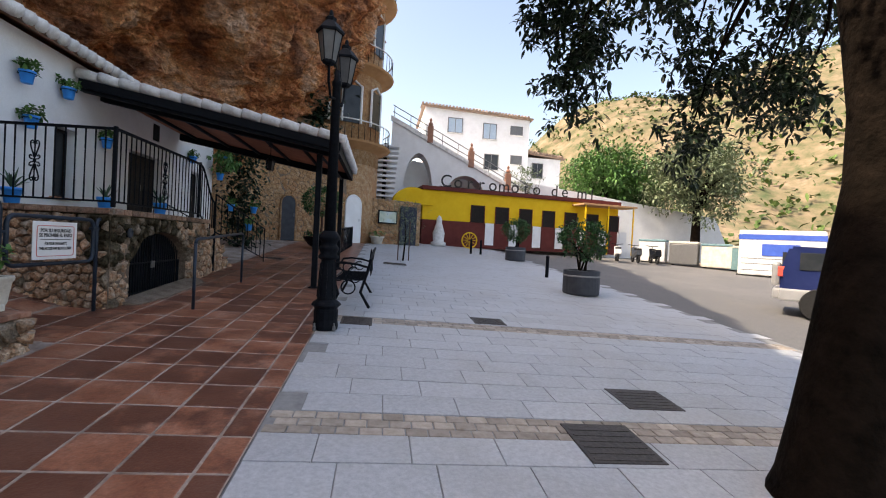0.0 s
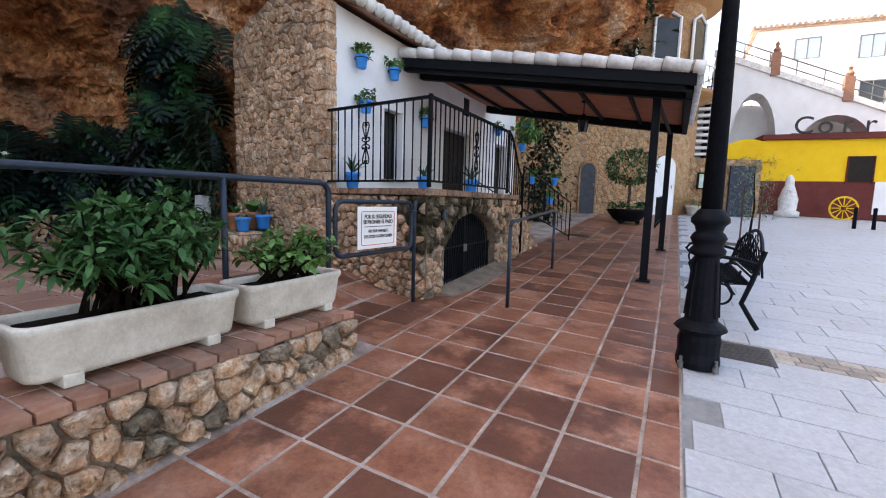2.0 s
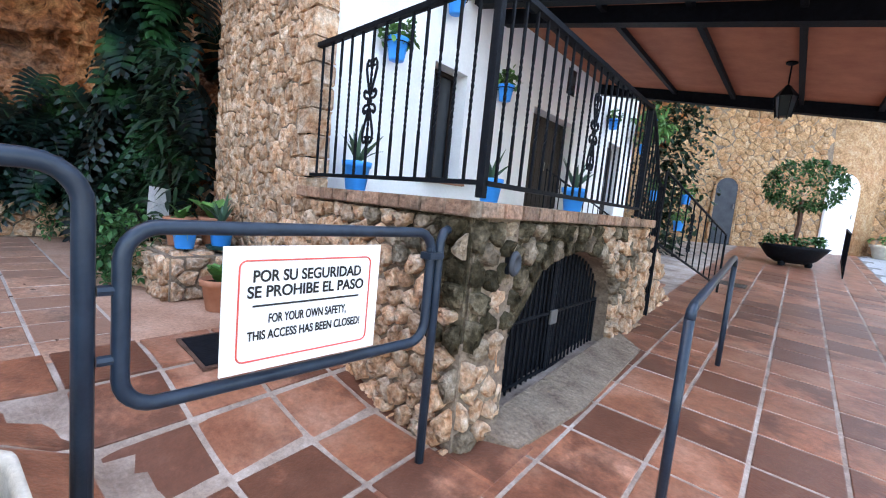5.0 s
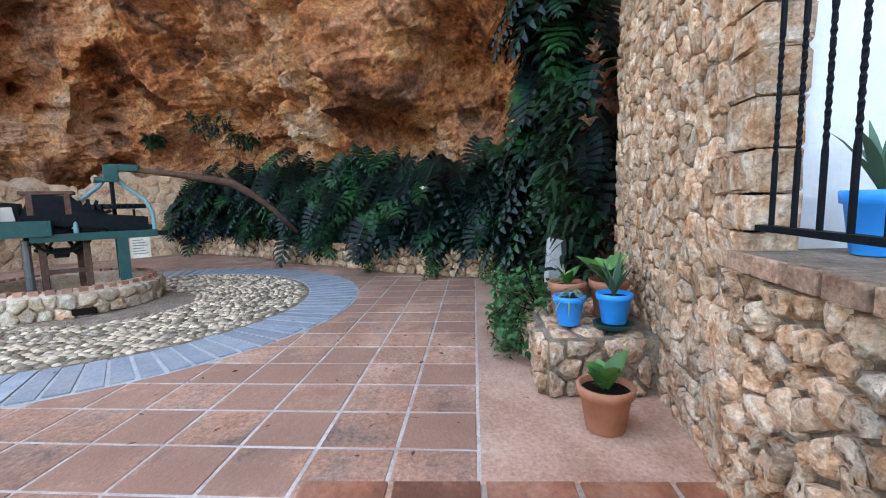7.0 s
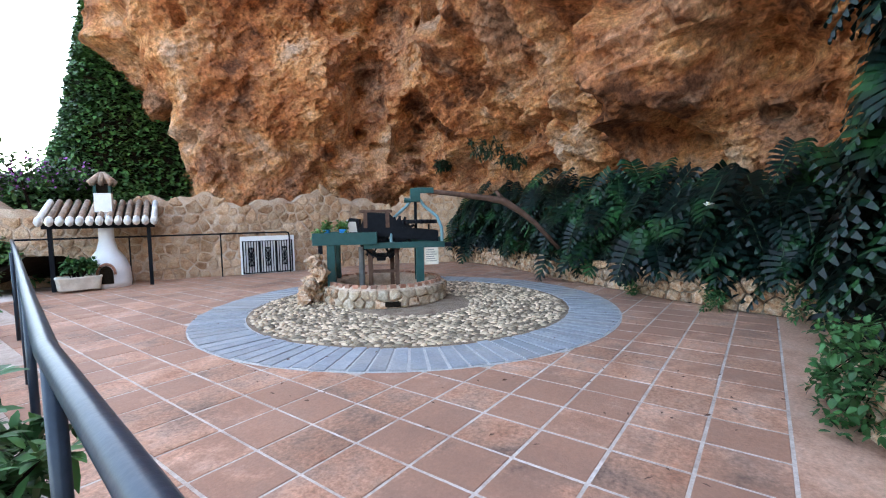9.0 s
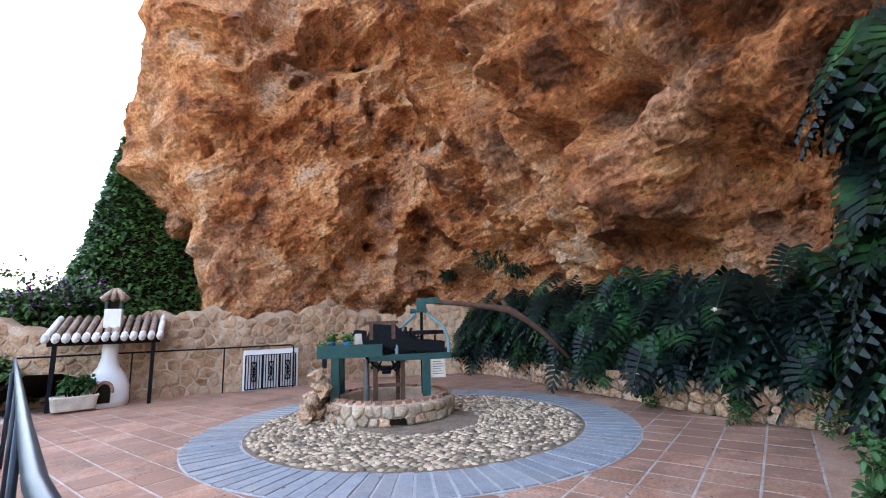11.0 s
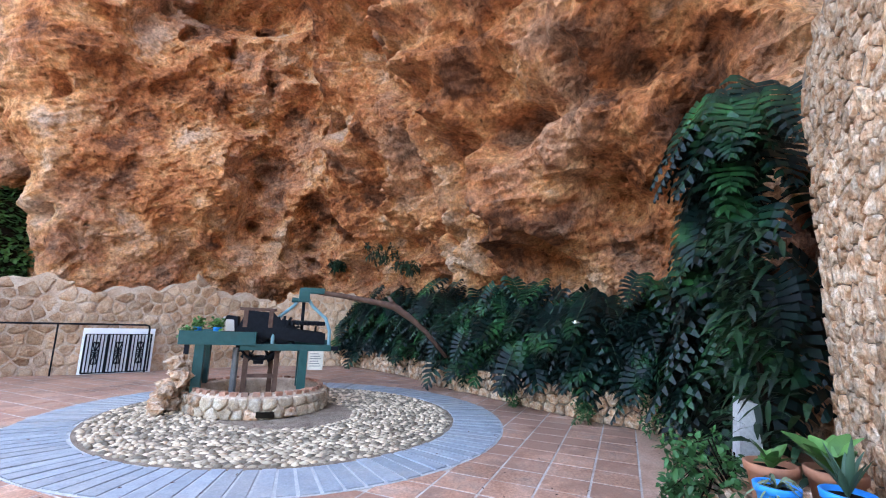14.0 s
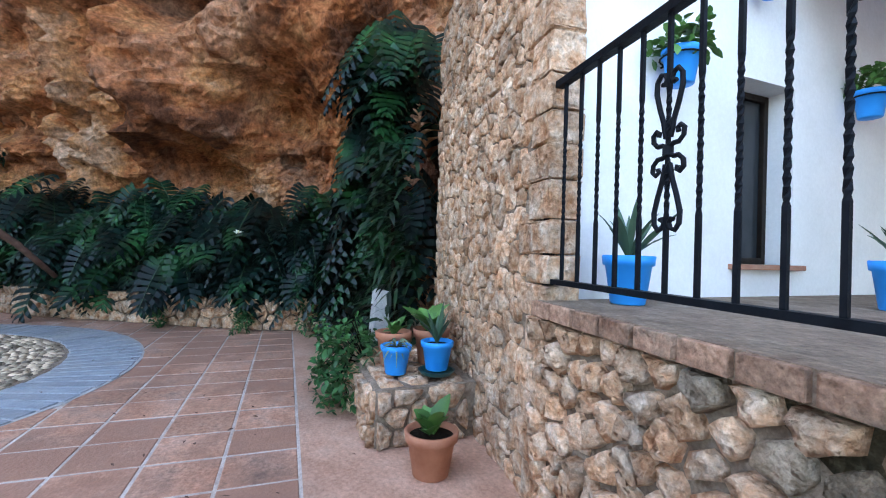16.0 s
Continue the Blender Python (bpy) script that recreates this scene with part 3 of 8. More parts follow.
def patio_tiles():
    rng = random.Random(6)
    me = tile_mesh("tile", 0.352, 0.382, TERRA2)
    spots = []
    for j in range(0, 31):
        for i in range(-6, 32):
            a, b = 0.37 * (i + .5), 0.40 * (j + .5)
            x, y = -5.78 - a - .035 * b, 5.25 - b + .035 * a
            if x > -5.5 and y > 4.3 or x > -4.25 + bend(y) or y > 6.45:
                continue
            if (x - RING[0]) ** 2 + (y - RING[1]) ** 2 < (R_OUT - 0.15) ** 2 or x < -15.5 or y < -6.4:
                continue
            spots.append((Matrix.Translation((x, y, PATIO_Z + rng.uniform(-.002, .002))) @ Matrix.Rotation(-0.035, 4, 'Z'), 1.0))
    lay(patio, "tile", me, spots, 300, TERRA2, 0.352, 0.382, rng, (-5.6, 4.2, 0.35))


def stone_ring():
    ring = new("paving_ring", None)
    tagged(ring, "ring of pale blue-grey slabs round the pebbled well circle", "paving", kind="structure")
    bm = bmesh.new()
    seg = 96
    pr = [(R_OUT + 0.025, PATIO_Z - 0.01), (R_OUT + 0.025, PATIO_Z + 0.004), (0.1, PATIO_Z + 0.004)]
    lathe(bm, [(r, z) for r, z in pr], seg, (*RING, 0))
    part("bed", bm, CEMENT, ring)
    part("pebble_bed", lathe(bmesh.new(), [(R_IN - .01, PATIO_Z), (R_IN - .01, PATIO_Z + .009), (.1, PATIO_Z + .009)], 72, (*RING, 0)), MORTAR, ring)
    rng = random.Random(8)
    n = 104
    for k in range(n):
        a0, a1 = 2 * math.pi * (k + 0.09) / n, 2 * math.pi * (k + 0.91) / n
        r0, r1 = R_IN + rng.uniform(-.02, .03), R_OUT + rng.uniform(-.01, .02)
        zt = PATIO_Z + 0.014 + rng.uniform(-.003, .003)
        p = [(RING[0] + r * math.cos(a), RING[1] + r * math.sin(a)) for r, a in ((r0, a0), (r1, a0), (r1, a1), (r0, a1))]
        v = [(x, y, PATIO_Z) for x, y in p] + [(x, y, zt) for x, y in p]
        raw("slab", v, [(4, 5, 6, 7), (0, 1, 5, 4), (1, 2, 6, 5), (2, 3, 7, 6), (3, 0, 4, 7)], BLUEGREY, ring)
    # river pebbles set on edge
    base = bmesh.new()
    bmesh.ops.create_icosphere(base, subdivisions=1, radius=1)
    bv, bf = [v.co.copy() for v in base.verts], [[v.index for v in f.verts] for f in base.faces]
    base.free()
    v, f = [], []
    r = 0.9
    while r < R_IN - 0.02:
        cnt = int(2 * math.pi * r / 0.088)
        for k in range(cnt):
            a = 2 * math.pi * (k + rng.uniform(-.25, .25)) / cnt
            rr = r + rng.uniform(-.02, .02)
            m = Matrix.Translation((RING[0] + rr * math.cos(a), RING[1] + rr * math.sin(a), PATIO_Z + 0.006)) @ Matrix.Rotation(a + rng.uniform(-.8, .8), 4, 'Z') @ Matrix.Diagonal((rng.uniform(.026, .045), rng.uniform(.038, .062), rng.uniform(.018, .032), 1))
            o = len(v)
            v += [m @ c for c in bv]
            f += [tuple(o + q for q in t) for t in bf]
        r += 0.068
    raw("pebbles", v, f, PEBBLE, ring, "cream, grey and brown river pebbles", smooth=True, kind="stuff")


# ---- cliff ----
PLAN = [(-30, -16), (-20, -11.5), (-14.0, -11.0), (-10.9, -10.0), (-9.0, -8.5), (-9.9, -7.4), (-9.25, -6.0), (-11.4, -5.0), (-14.4, -2.4), (-13.9, 1.0), (-12.4, 3.2), (-11.2, 5.4), (-10.6, 8.0), (-9.8, 11.0), (-8.6, 14.0), (-7.4, 17.0), (-6.6, 20.0), (-6.6, 24.0), (-9, 30), (-14, 40)]


def spline(pts, n):
    P = [Vector((*p, 0)) for p in pts]
    out = []
    for k in range(n + 1):
        s = k / n * (len(P) - 1)
        i = min(int(s), len(P) - 2)
        t = s - i
        p0, p1, p2, p3 = P[max(i - 1, 0)], P[i], P[i + 1], P[min(i + 2, len(P) - 1)]
        out.append(0.5 * ((2 * p1) + (p2 - p0) * t + (2 * p0 - 5 * p1 + 4 * p2 - p3) * t * t + (3 * p1 - p0 - 3 * p2 + p3) * t ** 3))
    return out


def overhang(z, y):
    """How far the rock leans out over the patio and the house at a height."""
    k = max(min(1.0, max(0.0, (y + 6.5) / 5.0)), 0.42 * math.exp(-((y + 6.2) / 0.8) ** 2))
    prof = ((0, 0.0), (2.0, 0.0), (3.2, 0.35), (5, 1.3), (7, 2.6), (9, 3.7), (12, 4.2), (15, 3.4), (17, 1.0), (26, 0.0))
    for (a, p), (b, q) in zip(prof, prof[1:]):
        if z <= b:
            return k * (p + (q - p) * (z - a) / (b - a)) * (1 + .3 * min(1.0, max(0.0, (y - 5.5) / 3)))
    return 0.0


FEATURES = [      # rounded masses (+) and hollows (-) of the rock face: centre, radii along y and z, depth
    ((-11.3, 3.4, 3.8), (1.0, 0.85), 0.7), ((-10.7, 3.6, 4.95), (1.3, 0.22), -0.55), ((-10.7, 4.95, 3.6), (0.5, 0.6), -0.6),
    ((-10.6, -0.3, 8.3), (1.1, 0.6), -1.9), ((-11.0, -3.0, 9.6), (1.0, 0.7), -1.3), ((-11.5, -2.6, 6.5), (0.9, 0.35), -0.7),
    ((-13.2, 0.0, 3.5), (1.0, 0.6), -0.4), ((-9.7, 1.9, 7.5), (0.5, 0.7), 0.5), ((-10.1, 2.2, 6.5), (0.45, 0.8), 0.5),
    ((-10.6, 2.7, 5.6), (0.45, 0.6), 0.45), ((-10.9, 0.9, 6.4), (0.45, 0.3), -0.45), ((-11.6, -4.2, 4.8), (1.0, 0.9), 0.45),
    ((-8.6, -8.3, 7.3), (1.2, 2.2), 0.9), ((-9.2, -8.3, 3.6), (1.2, 1.0), -0.5), ((-9.6, 5.6, 5.2), (1.3, 0.3), -0.6)]


def feature(p):
    d = 0.0
    for c, (ry, rz), amp in FEATURES:
        q = ((p.y - c[1]) / ry) ** 2 + ((p.z - c[2]) / rz) ** 2
        if q < 6 and abs(p.x - c[0]) < 3:
            d += amp * math.exp(-q)
    return d


def rockiness(p):
    """Bulges, scooped hollows, ledges and pits of the limestone."""
    big = noise.noise(p * 0.2 + Vector((3.1, 0, 7)), noise_basis='PERLIN_ORIGINAL') * 1.3
    w = p + 1.2 * noise.noise_vector(p * 0.35)
    scoop = abs(noise.noise(Vector((w.x, w.y, w.z * 1.15)) * 0.5, noise_basis='PERLIN_ORIGINAL'))
    scoop = (0.30 - scoop) * 2.4
    ledge = abs(noise.noise(w * 1.1 + Vector((5, 1, 2)))) * -0.55
    mid = noise.turbulence(p * 1.6, 5, True, noise_basis='PERLIN_ORIGINAL', amplitude_scale=0.6, frequency_scale=2.1) * 0.42
    c2 = noise.voronoi(p * 1.3 + 0.5 * noise.noise_vector(p * 1.6))[0]
    pit = -max(0.0, 0.36 - c2[0]) * 2.3 * max(0.0, min(1.0, 3 * noise.noise(p * 0.5 + Vector((9, 2, 4)))))
    rough = noise.ridged_multi_fractal(w * 1.5 + Vector((4, 8, 1)), 0.9, 2.2, 5, 0.9, 2.0, noise_basis='PERLIN_ORIGINAL')
    hole = noise.voronoi(p * 2.6 + 0.4 * noise.noise_vector(p * 3.0))[0][0]
    hole = -max(0.0, 0.24 - hole) * 1.6 * max(0.0, min(1.0, 4 * noise.noise(p * 0.7 + Vector((1, 7, 3)))))
    calm = 0.4 + 0.6 * min(1.0, max(0.0, (p.y + 5.6) / 2.2))
    return calm * (big * 0.4 + 0.75 * scoop + 0.8 * ledge - 1.0 * mid + 1.3 * pit - 0.06 * min(1.5, rough - 1.0) + hole) + 1.35 * feature(p)


def cliff():
    NS, NH = 760, 300
    base = spline(PLAN, NS)
    nrm = []
    for i in range(NS + 1):
        d = base[min(i + 1, NS)] - base[max(i - 1, 0)]
        nrm.append(Vector((d.y, -d.x, 0)).normalized())
    for _ in range(30):
        nrm = [(nrm[max(i - 1, 0)] + nrm[i] + nrm[min(i + 1, NS)]).normalized() for i in range(NS + 1)]
    hs = [17.0 * (j / NH) ** 1.3 for j in range(NH + 1)]
    v = []
    for j, h in enumerate(hs):
        for i in range(NS + 1):
            p = base[i] + nrm[i] * overhang(h, base[i].y) + Vector((0, 0, h - 0.3))
            fade = min(1.0, 0.25 + h / 2.5)
            d = rockiness(p) * fade
            v.append(p + nrm[i] * d + Vector((0, 0, -0.25 * d)))
    top = len(v)
    for i in range(NS + 1):
        v.append(base[i] - nrm[i] * 16 + Vector((0, 0, 18)))
    W = NS + 1
    f = [(j * W + i, j * W + i + 1, j * W + W + i + 1, j * W + W + i) for j in range(NH + 1) for i in range(NS)]
    return tagged(raw("cliff", v, f, ROCK, smooth=False), "overhanging orange and grey limestone cliff, pitted and fissured", "cliff", kind="structure")


cliff_rock = cliff()

# ---- house, balcony, steps ----
FR = Vector((-1, 0.12, 0)).normalized()          # direction of the balcony front and the gable
FN = Vector((-0.12, -1, 0)).normalized()         # outward from them, towards the patio
CORNER = Vector((-3.82, 6.07, 0))
GAB = Vector((-5.45, 6.27, 0))
FLOOR_Z = 1.36


def front(u, v, n):
    return CORNER + FR * u + FN * n + Vector((0, 0, v))


def side(u, v, n):
    return Vector((-3.82 + n, 6.07 + u, v))


def gable(u, v, n):
    return GAB + FR * u + FN * n + Vector((0, 0, v))


def prism(bm, pts, put, d0, d1):
    """A flat outline (u, v) made solid from depth d0 to d1."""
    a = [bm.verts.new(put(u, v, d0)) for u, v in pts]
    b = [bm.verts.new(put(u, v, d1)) for u, v in pts]
    n = len(pts)
    bm.faces.new(a), bm.faces.new(b[::-1])
    for i in range(n):
        bm.faces.new((a[i], b[i], b[(i + 1) % n], a[(i + 1) % n]))
    bmesh.ops.recalc_face_normals(bm, faces=bm.faces[:])
    return bm


def balcony_base():
    base = thing("wall_balcony", Matrix(), "rubble stone balcony base with an arched cellar opening and mossy stains", "wall", kind="structure")
    arch = [(0.36, -0.1), (0.36, 0.58)] + [(1.255 - 0.895 * math.cos(a), 0.58 + 0.50 * math.sin(a)) for a in (math.pi * k / 12 for k in range(1, 12))] + [(2.15, 0.58), (2.15, -0.1)]
    outline = [(0.06, -0.2), (0.36, -0.2)] + arch[1:-1] + [(2.15, -0.2), (2.95, -0.2), (2.95, 1.27), (0.06, 1.27)]
    part("core", prism(bmesh.new(), outline, side, -0.45, 0.0), MORTAR, base)
    part("core", prism(bmesh.new(), [(0.0, -0.2), (1.9, -0.2), (1.9, 1.27), (0.0, 1.27)], front, -0.35, 0.0), MORTAR, base)
    # near-black block paints the shade inside the cellar
    part("cellar_shade_block", boxed(-5.3, -4.9, 6.3, 9.0, 0.0, 1.27), SOIL_AND_SHADE, base)
    top = bmesh.new()
    prism(top, [(0, 0), (2.95, 0), (2.95, 1), (0, 1)], lambda u, v, n: Vector((-3.76 - 1.7 * v, 6.0 + 0.22 * v * (1 - u / 2.95) + u * 1.03, 1.27 + n)), 0.0, 0.075)
    part("slab", top, MORTAR, base, "worn brick and cement balcony edge")

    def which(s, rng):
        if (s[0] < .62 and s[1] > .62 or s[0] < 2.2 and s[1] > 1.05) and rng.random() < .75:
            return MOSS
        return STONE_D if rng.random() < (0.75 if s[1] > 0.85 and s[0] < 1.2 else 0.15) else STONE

    def inside(u, v):
        return 0.32 < u < 2.19 and (v < 0.58 or ((u - 1.255) / 0.95) ** 2 + ((v - 0.58) / 0.57) ** 2 < 1)

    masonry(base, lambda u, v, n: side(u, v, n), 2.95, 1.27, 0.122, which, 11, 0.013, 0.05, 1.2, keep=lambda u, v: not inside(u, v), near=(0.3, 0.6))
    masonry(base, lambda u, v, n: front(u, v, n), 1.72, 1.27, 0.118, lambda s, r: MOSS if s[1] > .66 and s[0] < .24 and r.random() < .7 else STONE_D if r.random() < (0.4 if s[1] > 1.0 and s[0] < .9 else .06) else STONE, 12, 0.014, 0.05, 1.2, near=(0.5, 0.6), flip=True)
    rng = random.Random(5)
    for k in range(17):      # stones of the arch
        a0, a1 = math.pi * (k + .06) / 17, math.pi * (k + .94) / 17
        poly = [(1.255 - rx * math.cos(a), 0.58 + ry * math.sin(a)) for rx, ry, a in ((.885, .49, a0), (1.02, .62, a0), (1.02, .62, a1), (.885, .49, a1))]
        v, f = stone_mesh((0, 0), poly, rng, 0.004, 0.035, side)
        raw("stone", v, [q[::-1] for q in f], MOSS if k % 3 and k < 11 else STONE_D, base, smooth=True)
    for u0 in (0.27, 2.14):
        for k in range(4):
            poly = [(u0, -0.05 + .17 * k), (u0 + .1, -0.05 + .17 * k), (u0 + .1, .11 + .17 * k), (u0, .11 + .17 * k)]
            v, f = stone_mesh((0, 0), poly, rng, 0.004, 0.035, side)
            raw("stone", v, f, STONE, base, smooth=True)
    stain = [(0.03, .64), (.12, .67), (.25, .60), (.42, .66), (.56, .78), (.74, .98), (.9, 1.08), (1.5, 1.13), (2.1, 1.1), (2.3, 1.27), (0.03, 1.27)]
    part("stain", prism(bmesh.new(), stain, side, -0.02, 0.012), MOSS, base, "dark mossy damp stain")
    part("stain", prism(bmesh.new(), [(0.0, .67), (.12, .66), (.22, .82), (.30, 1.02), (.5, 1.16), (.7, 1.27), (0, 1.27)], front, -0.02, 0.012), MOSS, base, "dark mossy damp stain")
    for k in range(17):      # bricks along the balcony edge
        u = 0.02 + k * 0.175
        raw_box = boxed(-3.765, -3.74, 6.02 + u, 6.02 + u + 0.155, 1.275, 1.343, 0.006)
        part("brick", raw_box, EDGEBRICK, base)
    for k in range(10):
        bm = boxed(0.02 + k * .17, 0.02 + k * .17 + .15, -0.085, -0.055, 1.275, 1.343, 0.006)
        bmesh.ops.transform(bm, matrix=Matrix.Translation(CORNER + Vector((0.05, 0.0, 0))) @ Matrix.Rotation(math.pi - math.atan(.12), 4, 'Z') @ Matrix.Diagonal((1, -1, 1, 1)), verts=bm.verts[:])
        bmesh.ops.recalc_face_normals(bm, faces=bm.faces[:])
        part("brick", bm, EDGEBRICK, base)
    part("apron", prism(bmesh.new(), [(-3.83, 6.25), (-3.60, 6.35), (-3.52, 7.0), (-3.55, 8.3), (-3.83, 8.5)], lambda u, v, n: Vector((u, v, gz(u, v) + .004 + n * (1 if u > -3.8 else 6))), -.02, .01), MORTAR, base, "rough grey cement apron at the cellar gate")
    # barred cellar gate
    gate = thing("cellar_gate", Matrix.Translation((-3.95, 7.325, 0.12)), "black iron barred double gate in the arched cellar opening", "gate")
    for y in (-0.87, -0.015, 0.015, 0.87):
        part("stile", tubed([(0, y, 0), (0, y, 0.50 if abs(y) > .5 else 0.94)], 0.016, 6), IRON, gate)
    for z in (0.08, 0.5):
        part("rail", tubed([(0, -0.88, z), (0, 0.88, z)], 0.014, 6), IRON, gate)
    for k in range(-12, 13):
        if k:
            y = k * 0.068
            part("bar", tubed([(0, y, 0.02), (0, y, 0.47 + 0.47 * math.sqrt(max(0, 1 - (y / .9) ** 2)))], 0.009, 6), IRON, gate)
    # black sheet behind the bars, recess shade put into its colour
    part("dark_recess_sheet", boxed(-0.06, -0.05, -0.9, 0.9, 0.0, 0.98), IRON, gate)
    part("lock", boxed(0.01, 0.03, -0.05, 0.05, 0.42, 0.52, 0.005), STEEL, gate)
    return base


CLAYBRICK = mat("worn brick", [(0.26, 0.11, 0.07), (0.40, 0.21, 0.14)], 14, 0.85, bump=0.4, rnd=0.3, dirt=(0.25, 0.2, 0.16), dirt_scale=4)


def house():
    h = thing("house", Matrix(), "small white limewashed cave house with a rubble stone gable", "house")
    X0, X1 = -5.80, -5.45
    holes = [(7.52, 8.02, 1.53, 2.60), (9.45, 10.75, FLOOR_Z, 2.63), (12.2, 12.95, FLOOR_Z, 2.65)]
    ys = [6.37] + [v for hl in holes for v in hl[:2]] + [13.6]
    for k in range(0, len(ys), 2):
        part("wall", boxed(X0, X1, ys[k], ys[k + 1], 0.3, 3.68), WHITE, h)
    for y0, y1, z0, z1 in holes:
        part("wall", boxed(X0, X1, y0, y1, z1, 3.68), WHITE, h)
        part("wall", boxed(X0, X1, y0, y1, 0.3, z0), WHITE, h)
    win = part("window", boxed(-5.66, -5.63, 7.52, 8.02, 1.53, 2.60), GLASS, h, "dark closed wooden shutter window")
    for y in (7.52, 7.75, 7.98):
        part("frame", boxed(-5.63, -5.60, y, y + 0.04, 1.53, 2.60, 0.004), DARKWOOD, win)
    for z in (1.53, 2.56):
        part("frame", boxed(-5.63, -5.60, 7.56, 7.98, z, z + 0.04, 0.004), DARKWOOD, win)
    part("sill", boxed(-5.66, -5.40, 7.46, 8.08, 1.50, 1.53, 0.005), CLAYBRICK, win, "thin terracotta sill")
    for y0, y1 in ((9.45, 10.75), (12.2, 12.95)):
        d = part("door", boxed(-5.70, -5.64, y0, y1, FLOOR_Z, 2.63, 0.004), DARKWOOD, h, "dark brown plank door")
        n = int((y1 - y0) / 0.13)
        for k in range(n):
            w = (y1 - y0) / n
            part("plank", boxed(-5.64, -5.625, y0 + w * k + .004, y0 + w * (k + 1) - .004, FLOOR_Z + .03, 2.6, 0.003), DARKWOOD, d)
        part("handle", tubed([(-5.60, (y0 + y1) / 2 + .08, 1.9), (-5.60, (y0 + y1) / 2 + .08, 2.02)], 0.012, 6), STEEL, d)
    part("vent_window", boxed(-5.46, -5.44, 10.3, 10.55, 3.0, 3.35), GLASS, h)
    # stone gable
    gp = [(0.09, 0.2), (2.1, 0.2), (2.1, 3.6), (0.72, 4.08), (0.09, 3.70)]
    part("gable_wall", prism(bmesh.new(), gp, gable, -0.35, 0.0), MORTAR, h, "rubble stone gable wall")

    def below(u, v):
        return v < 3.6 + (u / .72) * .42 if u < .72 else v < 4.05 - (u - .72) * .35

    masonry(h, gable, 2.1, 4.1, 0.12, STONE, 21, 0.006, 0.02, 1.15, keep=lambda u, v: below(u, v) and u > 0.2 and v > 0.3, near=(0.6, 1.5), limit=330, flip=True)
    rng = random.Random(2)
    z = 0.36
    k = 0
    while z < 3.6:             # quoins on the corner
        hh, w = rng.uniform(.13, .2), (0.30 if k % 2 else 0.20)
        bm = boxed(0, w, -0.14, 0.035, z, z + hh - .007, 0.016)
        for vv in bm.verts:
            vv.co += Vector((rng.uniform(-.008, .008), rng.uniform(-.008, .008), rng.uniform(-.006, .006)))
        bmesh.ops.transform(bm, matrix=Matrix(((FR.x, FN.x, 0, GAB.x + .03), (FR.y, FN.y, 0, GAB.y), (0, 0, 1, 0), (0, 0, 0, 1))), verts=bm.verts[:])
        bmesh.ops.recalc_face_normals(bm, faces=bm.faces[:])
        part("quoin", bm, STONE, h, smooth=False)
        z += hh
        k += 1
    # roof
    e0, r0 = Vector((-5.16, 0, 3.70)), Vector((-6.17, 0, 4.14))
    bm = bmesh.new()
    prism(bm, [(-5.22, 3.66), (-6.17, 4.06), (-7.5, 3.56), (-7.5, 3.64), (-6.17, 4.14), (-5.22, 3.72)], lambda u, v, n: Vector((u, n, v)), 6.62, 13.5)
    part("roof", bm, CLAYBRICK, h)
    for k in range(36):
        y = 6.34 + 0.2 * k
        bm = bmesh.new()
        a = [Vector((-5.14, y, 3.72)), Vector((-5.5, y, 3.885)), Vector((-6.17, y, 4.17))]
        tube(bm, a, [0.085, 0.075, 0.07], 10)
        part("roof_tile", bm, WHITETILE if k < 1 else ROOFTILE, h, smooth=True)
        part("tile_end", tubed([(-5.10, y, 3.715), (-5.24, y, 3.775)], 0.09, 10), WHITETILE, h, "whitewashed tile end", smooth=True)
    return h


def scroll(bm, c, u, s=1.0, r=0.008):
    """A forged double lyre round a bar: long bows curling in at the ends, small hooks at the waist."""
    c, u, zz = Vector(c), Vector(u), Vector((0, 0, 1))
    bow = ((.009, .04), (.02, .09), (.038, .14), (.052, .19), (.050, .225), (.034, .245), (.016, .238), (.010, .222), (.018, .208), (.028, .212))
    hook = ((.008, .012), (.022, .020), (.042, .020), (.060, .036), (.062, .058), (.048, .070), (.036, .062), (.040, .050))
    for sx in (-1, 1):
        for sz in (-1, 1):
            for way in (bow, hook):
                tube(bm, [c + u * (sx * s * a) + zz * (sz * s * b) for a, b in way], r, 6)
    tube(bm, [c - zz * .014, c + zz * .014], r * 2, 8)
    return bm


def twisted(p0, p1, r):
    """A square bar with a twisted middle."""
    bm = bmesh.new()
    p0, p1 = Vector(p0), Vector(p1)
    n = 40
    rings = []
    for i in range(n + 1):
        t = i / n
        a = math.pi / 4 + 2 * math.pi * 3.0 * (min(max(t, .28), .72) - .28) / .44
        c = p0.lerp(p1, t)
        rings.append([bm.verts.new(c + Vector((r * math.cos(a + k * math.pi / 2), r * math.sin(a + k * math.pi / 2), 0))) for k in range(4)])
    for a, b in zip(rings, rings[1:]):
        for k in range(4):
            bm.faces.new((a[k], a[(k + 1) % 4], b[(k + 1) % 4], b[k]))
    bm.faces.new(rings[0][::-1]), bm.faces.new(rings[-1])
    return bm


